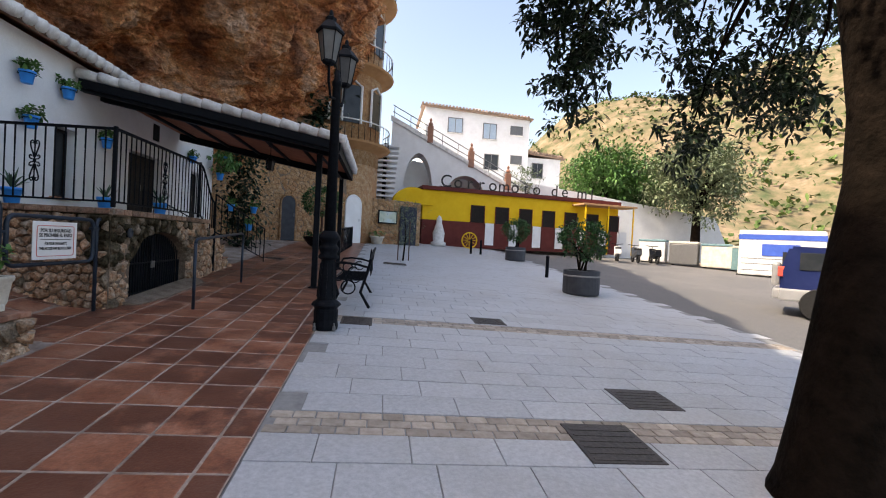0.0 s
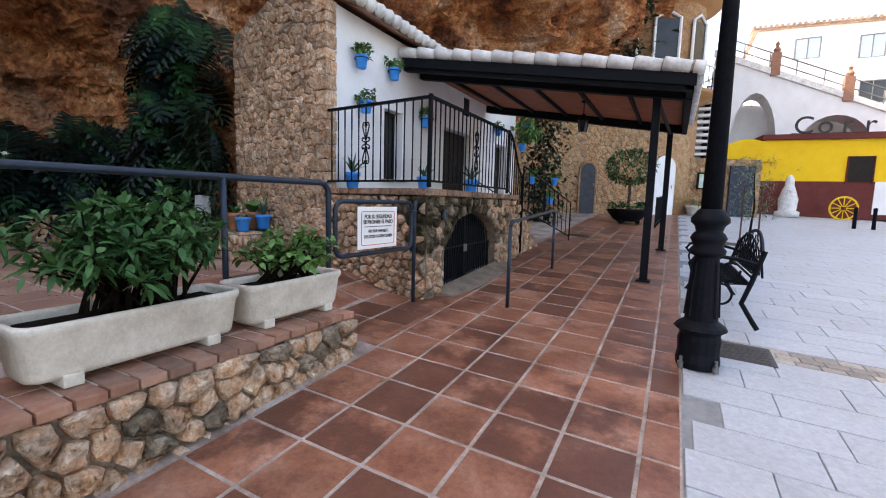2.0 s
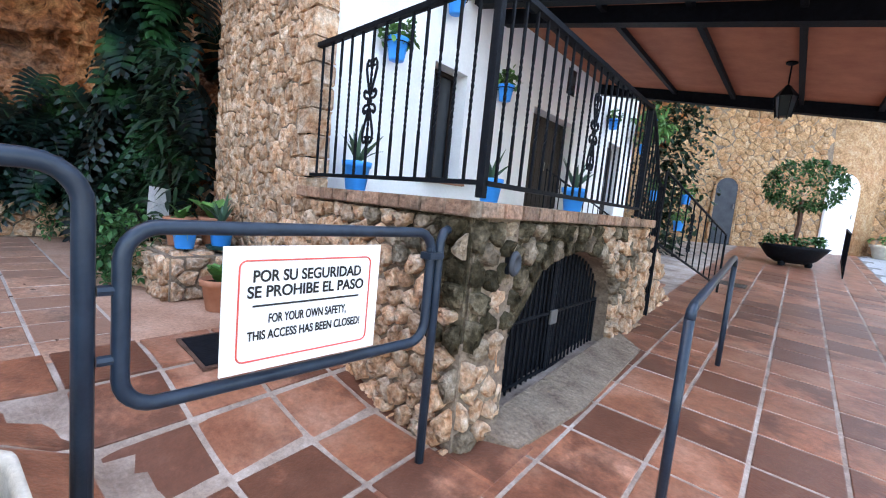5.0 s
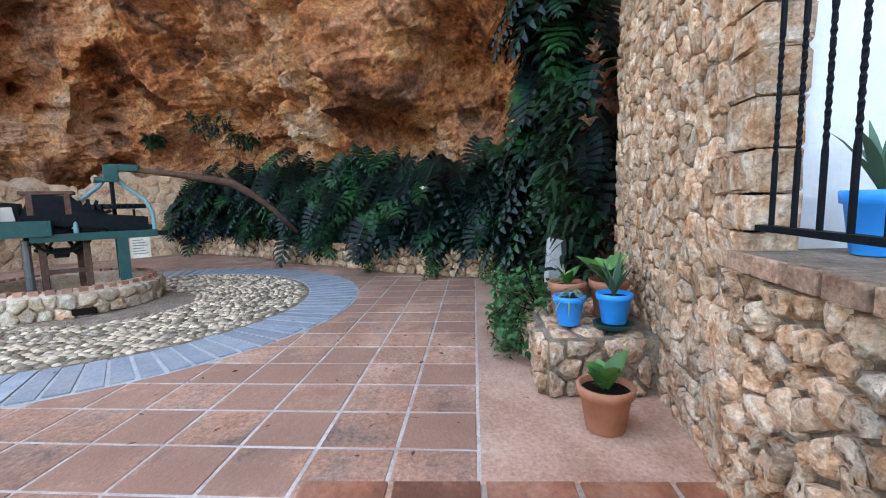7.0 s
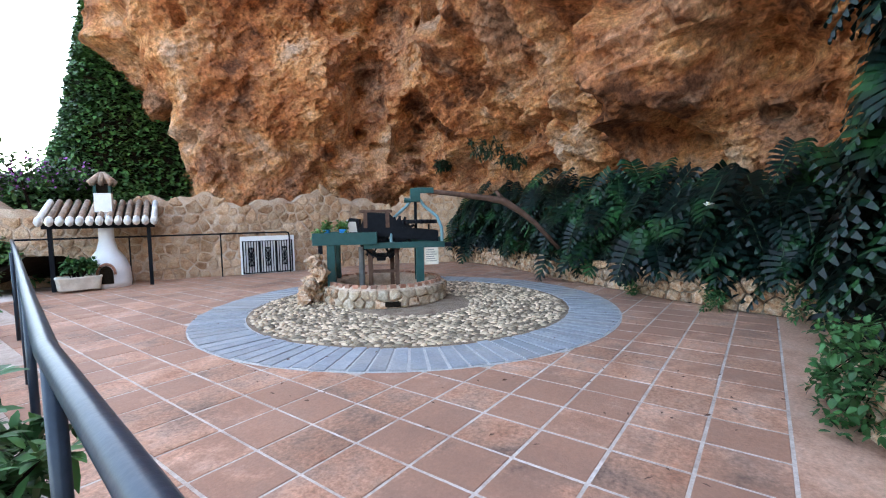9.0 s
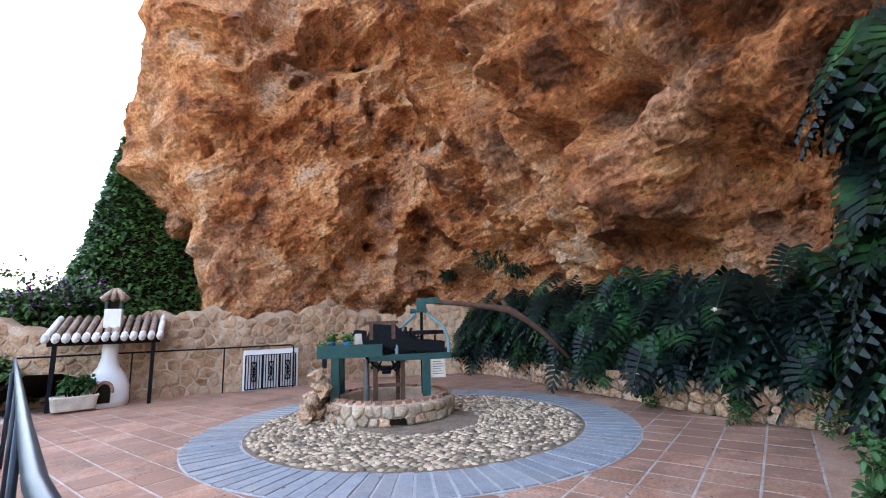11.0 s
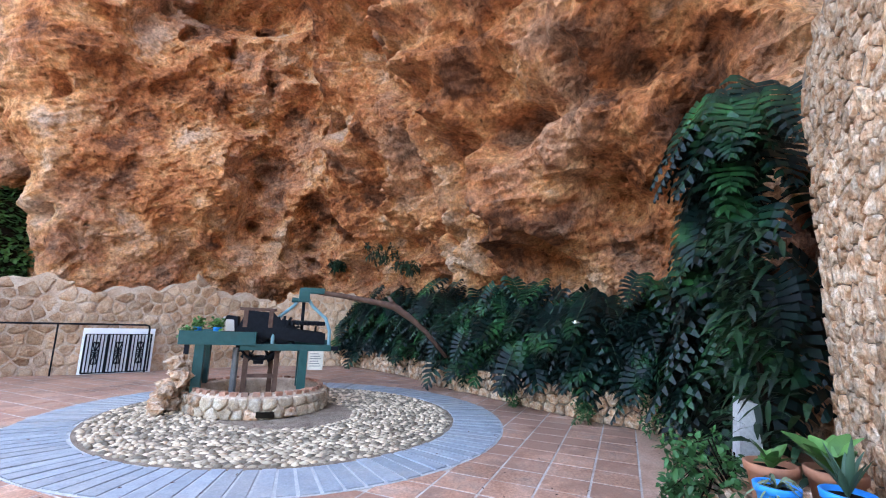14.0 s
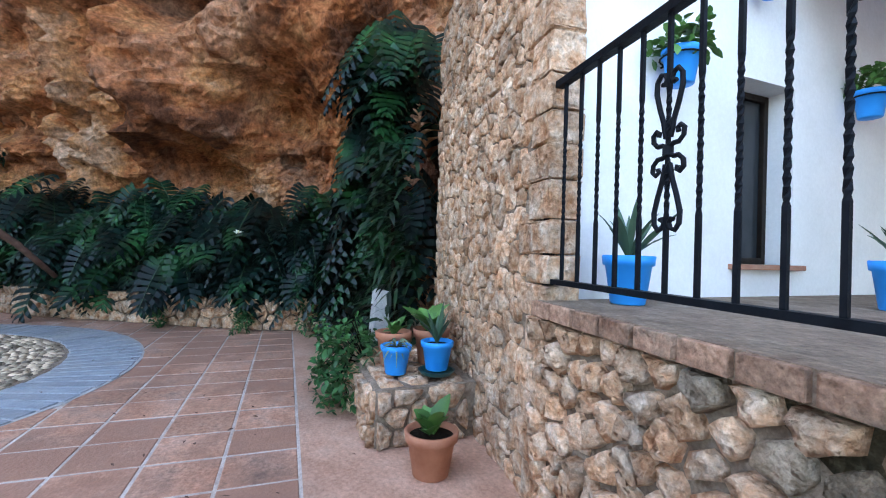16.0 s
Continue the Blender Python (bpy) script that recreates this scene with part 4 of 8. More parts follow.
def balcony_railing():
    r = thing("balcony_railing", Matrix.Translation((-3.82, 6.10, FLOOR_Z)), "black wrought iron balcony railing with twisted bars and scrolls", "railing")
    H, B = 0.96, 0.07
    far = Vector((-1.66, 0.185, 0))

    def run(a, b, n, scrolls, twist):
        a, b = Vector(a), Vector(b)
        u = (b - a).normalized()
        for nm, z, t in (("top_rail", H, 0.015), ("bottom_rail", B, 0.011)):
            part(nm, prism(bmesh.new(), [(0, -t), ((b - a).length, -t), ((b - a).length, t), (0, t)], lambda p, q, d: a + u * p + Vector((0, 0, z + q)) + Vector((-u.y, u.x, 0)) * d, -0.02, 0.02), IRON, r)
        for k in range(1, n):
            c = a.lerp(b, k / n)
            z0, z1 = c + Vector((0, 0, B)), c + Vector((0, 0, H))
            part("bar", twisted(z0, z1, 0.0092), IRON, r)
            if k in scrolls:
                part("scroll", scroll(bmesh.new(), c + Vector((0, 0, 0.52)), u), IRON, r)

    run((0, 0, 0), far, 14, (8,), True)
    run((0, 0, 0), (0, 2.5, 0), 22, (11,), True)
    for p in ((0, 0), (far.x, far.y), (0, 2.5)):
        part("post", boxed(p[0] - .02, p[0] + .02, p[1] - .02, p[1] + .02, 0, H + 0.03, 0.004), IRON, r)
    # sweep down to the steps
    rise = lambda t: 0.5 - 0.5 * math.cos(math.pi * t)
    for nm, z in (("top_rail", H), ("bottom_rail", B)):
        part(nm, tubed([(0.0, 2.5 + 0.75 * t, z - 0.62 * rise(t)) for t in (k / 10 for k in range(11))], 0.018 if z > .5 else .012, 8), IRON, r)
    for k in range(1, 7):
        t = k / 7
        part("bar", tubed([(0, 2.5 + .75 * t, B - .62 * rise(t)), (0, 2.5 + .75 * t, H - .62 * rise(t))], 0.0095, 6), IRON, r)
    part("post", tubed([(0, 3.25, -1.02), (0, 3.25, H - 0.62)], 0.02, 8), IRON, r)
    return r


def steps():
    s = thing("steps", Matrix(), "short flight of stone steps from the balcony to the walkway", "steps")
    for k in range(5):
        z1 = FLOOR_Z - 0.2 * (k + 1)
        part("step", boxed(-5.3, -3.84, 9.06 + 0.3 * k, 9.06 + 0.3 * (k + 1), 0.0, z1, 0.012), MORTAR, s)
        part("tread", boxed(-5.3, -3.82, 9.05 + 0.3 * k, 9.05 + 0.3 * (k + 1), z1 + .004, z1 + 0.035, 0.008), CLAYBRICK, s)
    masonry(s, lambda u, v, n: Vector((-3.84 + n, 9.05 + u, v)), 1.5, 1.2, 0.16, STONE, 31, 0.014, 0.035, 1.3, keep=lambda u, v: v < 1.2 - 0.2 * (int(u / .3) + 1) - 0.02 + 0.2 and v > .15)
    r = thing("stair_railing", Matrix.Translation((-3.78, 9.3, 0.9)), "black wrought iron handrail beside the stone steps", "railing")
    a, b = Vector((0, 0, 0)), Vector((0.35, 2.3, -0.6))
    for nm, z in (("top_rail", 0.95), ("bottom_rail", 0.22)):
        part(nm, tubed([a + Vector((0, 0, z)), a.lerp(b, .5) + Vector((0, 0, z)), b + Vector((0, 0, z))], 0.014, 8), IRON, r)
    for k in range(0, 11):
        c = a.lerp(b, k / 10)
        part("bar", tubed([c + Vector((0, 0, 0.22 if k not in (0, 10) else -0.55)), c + Vector((0, 0, .95))], 0.016 if k in (0, 10) else 0.009, 6), IRON, r)
    part("scroll", scroll(bmesh.new(), a.lerp(b, .4) + Vector((0, 0, .58)), Vector((0.15, .98, 0)), 0.9), IRON, r)
    r2 = thing("stair_railing", Matrix.Translation((-5.2, 9.5, 0.9)), "black wrought iron handrail beside the stone steps", "railing")
    for nm, z in (("top_rail", 0.95), ("bottom_rail", 0.22)):
        part(nm, tubed([(0, 0, z), (0, 2.6, z - .5)], 0.014, 8), IRON, r2)
    for k in range(0, 13):
        c = Vector((0, 2.6 * k / 12, -.5 * k / 12))
        part("bar", tubed([c + Vector((0, 0, 0.22 if k not in (0, 12) else -.5)), c + Vector((0, 0, .95))], 0.009, 6), IRON, r2)


def canopy():
    c = thing("canopy", Matrix(), "tiled lean-to canopy on black posts with terracotta boarding", "canopy")
    xa, za, xb, zb = -5.40, 3.40, -1.40, 2.74
    sl = (zb - za) / (xb - xa)
    Y0, Y1 = 7.95, 11.5
    zx = lambda x: za + (x - xa) * sl

    def lath(x0, x1, y0, y1, up0, up1):
        bm = bmesh.new()
        prism(bm, [(x0, zx(x0) + up0), (x1, zx(x1) + up0), (x1, zx(x1) + up1), (x0, zx(x0) + up1)], lambda u, v, n: Vector((u, n, v)), y0, y1)
        return bm

    part("boarding", lath(xa, xb, Y0 + .02, Y1, 0.0, 0.03), CEILPANEL, c, "terracotta coloured boards")
    for y0 in (Y0, 8.45, Y1 - .12):
        part("beam", lath(xa, xb + .05, y0, y0 + 0.12, -0.15, -0.002), IRON, c)
    part("fascia", lath(xa, xb + .08, Y0 - .05, Y0 - .015, -0.10, 0.05), IRON, c)
    for k in range(6):
        x = xa + .35 + k * 0.72
        part("purlin", lath(x, x + 0.05, Y0 + .12, Y1 - .12, -0.06, -0.002), IRON, c)
    part("edge_beam", lath(xb - .02, xb + .06, Y0, Y1, -0.14, 0.03), IRON, c)
    for k in range(18):
        y = Y0 - .02 + 0.205 * k
        part("roof_tile", tubed([(xa, y, zx(xa) + .115), (xb + .1, y, zx(xb + .1) + .115)], 0.075, 8), ROOFTILE, c, smooth=True)
        part("tile_end", tubed([(xb + .04, y, zx(xb) + .10), (xb + .16, y, zx(xb) + .08)], 0.085, 8), WHITETILE, c, "whitewashed tile end", smooth=True)
    for k in range(13):
        x = xa + 0.31 * k
        part("edge_tile", tubed([(x, Y0 - .05, zx(x) + .125), (x + .29, Y0 - .05, zx(x + .29) + .105)], [0.085, 0.07], 8), WHITETILE, c, "whitewashed edge tile", smooth=True)
    for x, y in ((-1.75, 8.56), (-1.62, 11.6)):
        part("post", boxed(x - .05, x + .05, y - .05, y + .05, gz(x, y), zx(x) - .02, 0.006), IRON, c)
        part("base_plate", boxed(x - .09, x + .09, y - .09, y + .09, gz(x, y), gz(x, y) + .015), IRON, c)
    part("brace", tubed([(-1.75, 8.56, zx(-1.75) - .15), (-1.62, 11.6, zx(-1.62) - .15)], 0.03, 6), IRON, c)
    lamp = thing("hanging_lantern", Matrix.Translation((-2.95, 9.9, zx(-2.95))), "small black iron lantern hanging from the canopy on a chain", "lantern")
    part("hook", tubed([(0, 0, 0), (0, 0, -0.22)], 0.008, 6), IRON, lamp)
    part("ceiling_rose", lathe(bmesh.new(), [(0.05, 0), (0.05, -0.015), (0.02, -0.03)], 12), IRON, lamp)
    bm = bmesh.new()
    lathe(bm, [(0.02, -0.22), (0.05, -0.26), (0.10, -0.32), (0.105, -0.33)], 6)
    part("cap", bm, IRON, lamp)
    part("glass", lathe(bmesh.new(), [(0.09, -0.33), (0.06, -0.52), (0.0, -0.52)], 6), GLASS, lamp)
    for k in range(6):
        a = k * math.pi / 3
        part("rib", tubed([(.095 * math.cos(a), .095 * math.sin(a), -.33), (.063 * math.cos(a), .063 * math.sin(a), -.53)], 0.006, 5), IRON, lamp)
    return c


def wall_fitting():
    """A small round electric fitting on the stone base."""
    w = thing("wall_fitting", Matrix.Translation((-3.765, 6.37, 1.05)), "small oval dark grey electrical fitting on the mossy stone", "fitting")
    bm = lathe(bmesh.new(), [(.045, 0), (.05, .012), (.04, .028), (.028, .03), (.026, .022), (0, .022)], 18)
    bmesh.ops.transform(bm, matrix=Matrix.Rotation(math.pi / 2, 4, 'Y') @ Matrix.Diagonal((1.35, 1, 1, 1)), verts=bm.verts[:])
    part("cover", bm, DRUM, w, smooth=True)
    part("backplate", boxed(-.05, .002, -.04, .04, -.055, .055, .004), IRON, w)


balcony_base(), house(), balcony_railing(), steps(), canopy()

# ---- low wall, planters, fence, gate ----
def low_wall():
    w = thing("wall_planter", Matrix(), "low rubble retaining wall with a brick coping under the planters", "wall", kind="structure")
    y0, y1 = -7.0, 4.55
    for ya, yb in ((y0, 1.9), (1.9, y1)):
        part("core", prism(bmesh.new(), [(ya, -0.9), (yb, -0.9), (yb, 0.30), (ya, 0.30)], lambda u, v, n: Vector((-3.60 + n + bend(u), u, v)), -0.6, 0.0), MORTAR, w)
    masonry(w, lambda u, v, n: Vector((-3.60 + n - 0.02 * v + bend(u + y0), u + y0, v - 0.55)), y1 - y0, 0.85, 0.135, lambda s, r: STONE_D if r.random() < .12 else STONE, 41, 0.010, 0.075, 1.25, near=(10.0, 0.5), limit=230)
    masonry(w, lambda u, v, n: Vector((-3.60 - u, y1 + n, v - 0.1)), 0.45, 0.4, 0.15, STONE, 42, 0.014, 0.05, flip=True)
    rng = random.Random(4)
    n = int((y1 - y0) / 0.128)
    me = tile_mesh("brick", 0.27, 0.118, CLAYBRICK, 0.05, 0.008)
    for k in range(n):
        ob = new("brick", me)
        ob.parent = w
        ob.matrix_basis = Matrix.Translation((-3.70 + bend(y1 - .06 - .128 * k) + rng.uniform(-.008, .008), y1 - .06 - .128 * k, 0.352 + rng.uniform(-.004, .004)))
        ob = new("brick", me)
        ob.parent = w
        ob.matrix_basis = Matrix.Translation((-3.985 + bend(y1 - .06 - .128 * k) + rng.uniform(-.008, .008), y1 - .06 - .128 * k, 0.352 + rng.uniform(-.004, .004)))


def planter_body(L):
    """A cast trough with a rolled rim, tapered sides and two blocks for feet."""
    p = bmesh.new()
    W, H = 0.36, 0.30
    prof = [(0.80, 0.045), (0.84, 0.07), (0.93, 0.24), (0.985, 0.262), (1.0, 0.285), (0.98, 0.30), (0.90, 0.30), (0.86, 0.28), (0.82, 0.12)]
    rings = []
    for s, z in prof:
        ring = []
        hx, hy, r = W / 2 - (1 - s) * 0.2, L / 2 - (1 - s) * 0.2, 0.07
        for cx, cy, a0 in ((1, 1, 0), (-1, 1, 90), (-1, -1, 180), (1, -1, 270)):
            for k in range(5):
                a = radians(a0 + 22.5 * k)
                ring.append(p.verts.new((cx * (hx - r) + r * math.cos(a), cy * (hy - r) + r * math.sin(a), z)))
        rings.append(ring)
    for a, b in zip(rings, rings[1:]):
        for k in range(20):
            p.faces.new((a[k], a[(k + 1) % 20], b[(k + 1) % 20], b[k]))
    p.faces.new(rings[0][::-1]), p.faces.new(rings[-1])
    for f in p.faces:
        f.smooth = True
    return p


def twigs(rng, n, h, spread, base=(0, 0, 0)):
    """Stems from a base, and the points where leaves sit."""
    bm, ends = bmesh.new(), []
    for _ in range(n):
        a, s = rng.uniform(0, 2 * math.pi), rng.uniform(.1, 1)
        top = Vector((base[0] + spread[0] * s * math.cos(a), base[1] + spread[1] * s * math.sin(a), base[2] + h * rng.uniform(.45, 1) * (1 - .35 * s * s)))
        b = Vector(base) + Vector((rng.uniform(-.25, .25) * spread[0], rng.uniform(-.5, .5) * spread[1], 0))
        midp = b.lerp(top, .5) + Vector((rng.uniform(-.04, .04), rng.uniform(-.04, .04), .05))
        tube(bm, [b, midp, top], [0.012, 0.008, 0.004], 5, False)
        ends += [top, midp.lerp(top, .6), midp.lerp(top, .2)]
    return bm, ends


def planter(y, L, seed, plant, h, leaf, wid, label, mat_leaf, n=26, per=7):
    rng = random.Random(seed)
    p = thing("planter", Matrix.Translation((-3.88 + bend(y), y, 0.354)) @ Matrix.Rotation(-0.19 if y < 1.5 else 0, 4, 'Z'), "white cast stone trough planter on the low brick-topped wall", "planter", "troughs along the low wall")
    part("trough", planter_body(L), CONC, p)
    for s in (-1, 1):
        part("foot", boxed(-.14, .16, s * L * .32 - .04, s * L * .32 + .04, 0, 0.06, 0.01), CONC, p)
    part("soil", boxed(-.13, .13, -L / 2 + .07, L / 2 - .07, .2, .265, .02), SOIL_AND_SHADE, p)
    t = thing(plant, Matrix.Translation((-3.88 + bend(y), y, 0.60)) @ Matrix.Rotation(-0.19 if y < 1.5 else 0, 4, 'Z'), label, "shrub")
    bm, ends = twigs(rng, n, h, (0.36, L * .46))
    part("stalk", bm, BARK, t, kind="stuff")
    v, f = bush_leaves(ends, per, leaf, wid, rng, .05, .25, .4)
    raw("leaves", v, f, mat_leaf, t, smooth=True, kind="stuff")


def fence():
    f = thing("fence", Matrix.Translation((-4.03, 4.7, 0.35)), "blue-black tubular steel handrail fence behind the planters", "fence")
    top = 0.985
    pts = [(0.06, 0, -0.1), (0.06, 0, top - .1)] + [Vector((0.06, -0.1, top - .1)) + 0.1 * Vector((0, math.cos(a), math.sin(a))) for a in (math.pi / 2 * k / 6 for k in range(1, 7))] + [(-.06, -1.0, top), (-.24, -2.0, top), (-1.2, -7.2, top), (-1.93, -11.2, top + .02)]
    part("handrail", tubed(pts, 0.024, 12), BLUEIRON, f, smooth=True)
    for y, x in ((-0.88, -.04), (-2.6, -.35), (-4.4, -.68), (-6.3, -1.0), (-8.3, -1.39), (-10.2, -1.75), (-11.2, -1.93)):
        part("post", tubed([(x, y, -.1), (x, y, top)], 0.02, 10), BLUEIRON, f, smooth=True)
    # far handrail in front of the oven
    g = thing("fence", Matrix.Translation((-5.96, -6.5, 0.35)), "thin black tubular handrail across the end of the patio", "fence")
    e = Vector((-4.6, 2.2, 0))
    part("handrail", tubed([(0, 0, 1.0), e + Vector((0.08, -.02, 1.0)), e + Vector((0.02, 0, 0.98)), e + Vector((0, 0, .9)), e], 0.018, 8), IRON, g)
    for t in (0.36, 0.70):
        part("post", tubed([e * t, e * t + Vector((0, 0, 1.0))], 0.015, 8), IRON, g)


def round_rect(w, h, r, n=6):
    pts = []
    for cx, cz, a0 in ((w - r, h - r, 0), (r, h - r, 90), (r, r, 180), (w - r, r, 270)):
        pts += [(cx + r * math.cos(radians(a0 + 90 * k / n)), cz + r * math.sin(radians(a0 + 90 * k / n))) for k in range(n + 1)]
    return pts


def text_mesh(name, body, size, m, parent, width=None, bold=0.022):
    cu = bpy.data.curves.new(name, 'FONT')
    cu.body, cu.size, cu.align_x, cu.align_y, cu.extrude = body, size, 'CENTER', 'CENTER', 0.0006
    cu.offset = size * bold
    cu.space_character = 1.0
    ob = new("tmp_text", cu)
    dg = bpy.context.evaluated_depsgraph_get()
    dg.update()
    me = bpy.data.meshes.new_from_object(ob.evaluated_get(dg))
    bpy.data.objects.remove(ob)
    xs = [v.co.x for v in me.vertices]
    k = width / (max(xs) - min(xs)) if width and xs else 1.0
    me.transform(Matrix.Diagonal((k, 1, 1, 1)))
    me.materials.clear()
    me.materials.append(SIGNBLACK)
    o = new(name, me)
    o.parent = parent
    o.matrix_basis = m
    return o


def gate():
    a, b = Vector((-3.965, 4.775, 0)), Vector((-3.89, 5.87, 0))
    u = (b - a).normalized()
    L = (b - a).length
    g = thing("barrier_gate", Matrix.Translation((a.x, a.y, 0.71)), "blue-black tubular steel barrier gate carrying a notice", "gate")
    loop = [u * x + Vector((0, 0, z)) for x, z in round_rect(L, 0.48, 0.085)]
    part("frame", tubed(loop + [loop[0], loop[1]], 0.021, 12), BLUEIRON, g, smooth=True)
    for z in (0.14, 0.32):
        part("hinge", tubed([u * -0.05 + Vector((0, 0, z)), u * 0.0 + Vector((0, 0, z))], 0.014, 8), BLUEIRON, g)
    post = thing("gate_post", Matrix.Translation((-3.885, 5.92, gz(-3.9, 5.92))), "thin blue-black steel post that the gate latches to", "post")
    top = 1.20 - gz(-3.9, 5.84)
    part("tube", tubed([(0, 0, -.02), (0, 0, top - .06), (0, .02, top - .01), (0, .05, top)], 0.021, 10), BLUEIRON, post, smooth=True)
    part("latch", boxed(-.03, .03, -.09, 0, top - .13, top - .10, .004), BLUEIRON, post)
    s = thing("warning_sign", Matrix.Translation(Vector((-3.905, 5.27, 0.76)) + Vector((0.018, 0, 0))) @ Matrix.Rotation(math.atan2(u.y, u.x), 4, 'Z'), "white bilingual no-entry notice with black letters and red border", "sign")
    W, H = 0.555, 0.385
    part("board", boxed(-W / 2, W / 2, -0.008, 0.0, 0, H, .002), SIGNWHITE, s)
    edge = round_rect(W * .84, H * .80, 0.022, 4)
    m0 = Vector((-W * .42, -0.0105, H * .09))
    for nm, mt, d in (("red_border", SIGNRED, 0.0),):
        part(nm, tubed([m0 + Vector((x, 0, z)) for x, z in edge + edge[:2]], 0.0028, 5), mt, s)
    face = Matrix.Rotation(radians(90), 4, 'X')
    for body, z, size, w in (("POR SU SEGURIDAD", .73, .050, .385), ("SE PROHIBE EL PASO", .605, .050, .415), ("FOR YOUR OWN SAFETY,", .385, .040, .28), ("THIS ACCESS HAS BEEN CLOSED!", .255, .040, .405)):
        text_mesh("lettering", body, size, Matrix.Translation((0, -0.011, H * z + .012)) @ face, s, w)
    part("line", boxed(-.19, .19, -.0105, -.0085, H * .50 + .008, H * .50 + .014), SIGNBLACK, s)
    # handrail on the walkway
    r = thing("handrail", Matrix.Translation((-2.95, 6.34, gz(-2.95, 6.34))), "blue-black tubular handrail standing on the tiled walkway", "handrail")
    t = 0.92
    part("post", tubed([(0, 0, 0), (0, 0, t - .05)], 0.02, 10), BLUEIRON, r, smooth=True)
    part("top_rail", tubed([(0, 0, t - .052), (0, .02, t - .015), (0, .06, t), (-.07, 2.1, t + .1), (-.07, 2.17, t + .08), (-.07, 2.19, t + .03)], 0.02, 10), BLUEIRON, r, smooth=True)
    part("post", tubed([(-.07, 2.19, t + .032), (-.07, 2.19, 0.12)], 0.02, 10), BLUEIRON, r, smooth=True)


# ---- well with its water-lifting machine ----
def lathe_y(r, w, c):
    """A notched drum lying along y round c."""
    bm = bmesh.new()
    lathe(bm, [(r * .9, -w / 2), (r, -w / 2 + .01), (r, -.015), (r * .82, -.01), (r * .82, .01), (r, .015), (r, w / 2 - .01), (r * .9, w / 2)], 20)
    bmesh.ops.transform(bm, matrix=Matrix.Translation(c) @ Matrix.Rotation(math.pi / 2, 4, 'X'), verts=bm.verts[:])
    return bm


def well():
    C = Vector((-9.05, 0.25, PATIO_Z))
    T = math.atan2(0.76, -0.65)
    w = thing("well", Matrix.Translation(C) @ Matrix.Rotation(T, 4, 'Z'), "round whitewashed rubble well curb edged with red brick", "well")
    part("curb", lathe(bmesh.new(), [(0.955, 0), (0.95, 0.2), (0.90, 0.29), (0.88, 0.30), (0.72, 0.30), (0.70, 0.28), (0.70, 0.02), (0.0, 0.02)], 40), PALEMORTAR, w, smooth=True)
    rng = random.Random(9)
    circ = 2 * math.pi * 0.96
    masonry(w, lambda u, v, n: Vector(((0.955 - .1 * max(0, v - .15) + n) * math.cos(-u / .96), (0.955 - .1 * max(0, v - .15) + n) * math.sin(-u / .96), v)), circ, 0.27, 0.15, lambda s, r: STONE if r.random() < .3 else WELLSTONE, 55, 0.01, 0.035, 1.25, flip=True)
    for k in range(40):
        a = 2 * math.pi * k / 40
        bm = boxed(-.035, .035, -.045, .045, -.03, .03, .008)
        bmesh.ops.transform(bm, matrix=Matrix.Rotation(a, 4, 'Z') @ Matrix.Translation((0.87, 0, 0.30)), verts=bm.verts[:])
        part("brick", bm, CLAYBRICK, w)
    # solid near-black box, the shade of the hole is only colour
    part("drain_hole_fill", boxed(.02, .24, -1.0, -.9, .03, .1), SOIL_AND_SHADE, w)
    # tumbled stones beside it
    for k in range(16):
        bm = bmesh.new()
        bmesh.ops.create_icosphere(bm, subdivisions=2, radius=1)
        sc = rng.uniform(.13, .21)
        for v in bm.verts:
            v.co *= sc * (1 + .7 * noise.noise(v.co * 1.9 + Vector((k * 3.1, 0, 0))))
            v.co = Vector((v.co.x * (.75 + .06 * (k % 5)), v.co.y * (1.1 - .07 * (k % 4)), v.co.z * (.6 + .08 * (k % 3))))
        lvl = k // 5
        x, y, z = -1.14 + .06 * lvl + rng.uniform(-.13, .13), -.42 + .2 * (k % 5), 0.10 + .19 * lvl
        st = part("boulder", bm, STONE, None)
        st.matrix_basis = Matrix.Translation(C) @ Matrix.Rotation(T, 4, 'Z') @ Matrix.Translation((x, y, z))
        tagged(st, "rough weathered boulder heaped against the well curb", "boulder", "stones beside the well")
    m = thing("water_wheel_machine", Matrix.Translation(C) @ Matrix.Rotation(T, 4, 'Z'), "dark green antique bucket-chain water lifting machine over the well", "machine")
    Z = 0.84
    for y in (-.30, .30):
        part("beam", boxed(-.30, .95, y - .05, y + .05, Z - .02, Z + .07, .006), GREEN, m)
        for x in (-.80, .56):
            part("leg", boxed(x - .06, x + .06, y - .06, y + .06, .24, Z if x > 0 else Z + .06, .006), GREEN, m)
    part("beam_end", boxed(.93, 1.06, -.34, -.26, Z - .01, Z + .05, .004), IRON, m)
    trough = part("trough", boxed(-1.04, -.12, -.36, .36, Z + .05, Z + .08), GREEN, m, "shallow green water trough")
    for x0, x1, y0, y1 in ((-1.04, -.12, -.385, -.36), (-1.04, -.12, .36, .385), (-1.065, -1.04, -.385, .385), (-.12, -.095, -.385, .385)):
        part("side_board", boxed(x0, x1, y0, y1, Z + .05, Z + .235, .004), GREEN, trough)
    part("spout", boxed(-.98, -.92, -.40, -.35, Z - .08, Z + .05, .004), IRON, trough)
    part("trough_bed", boxed(-1.03, -.13, -.35, .35, Z + .081, Z + .17), SOIL_AND_SHADE, trough)
    part("cross_beam", boxed(.3, .95, -.06, .06, Z + .07, Z + .13, .005), GREEN, m)
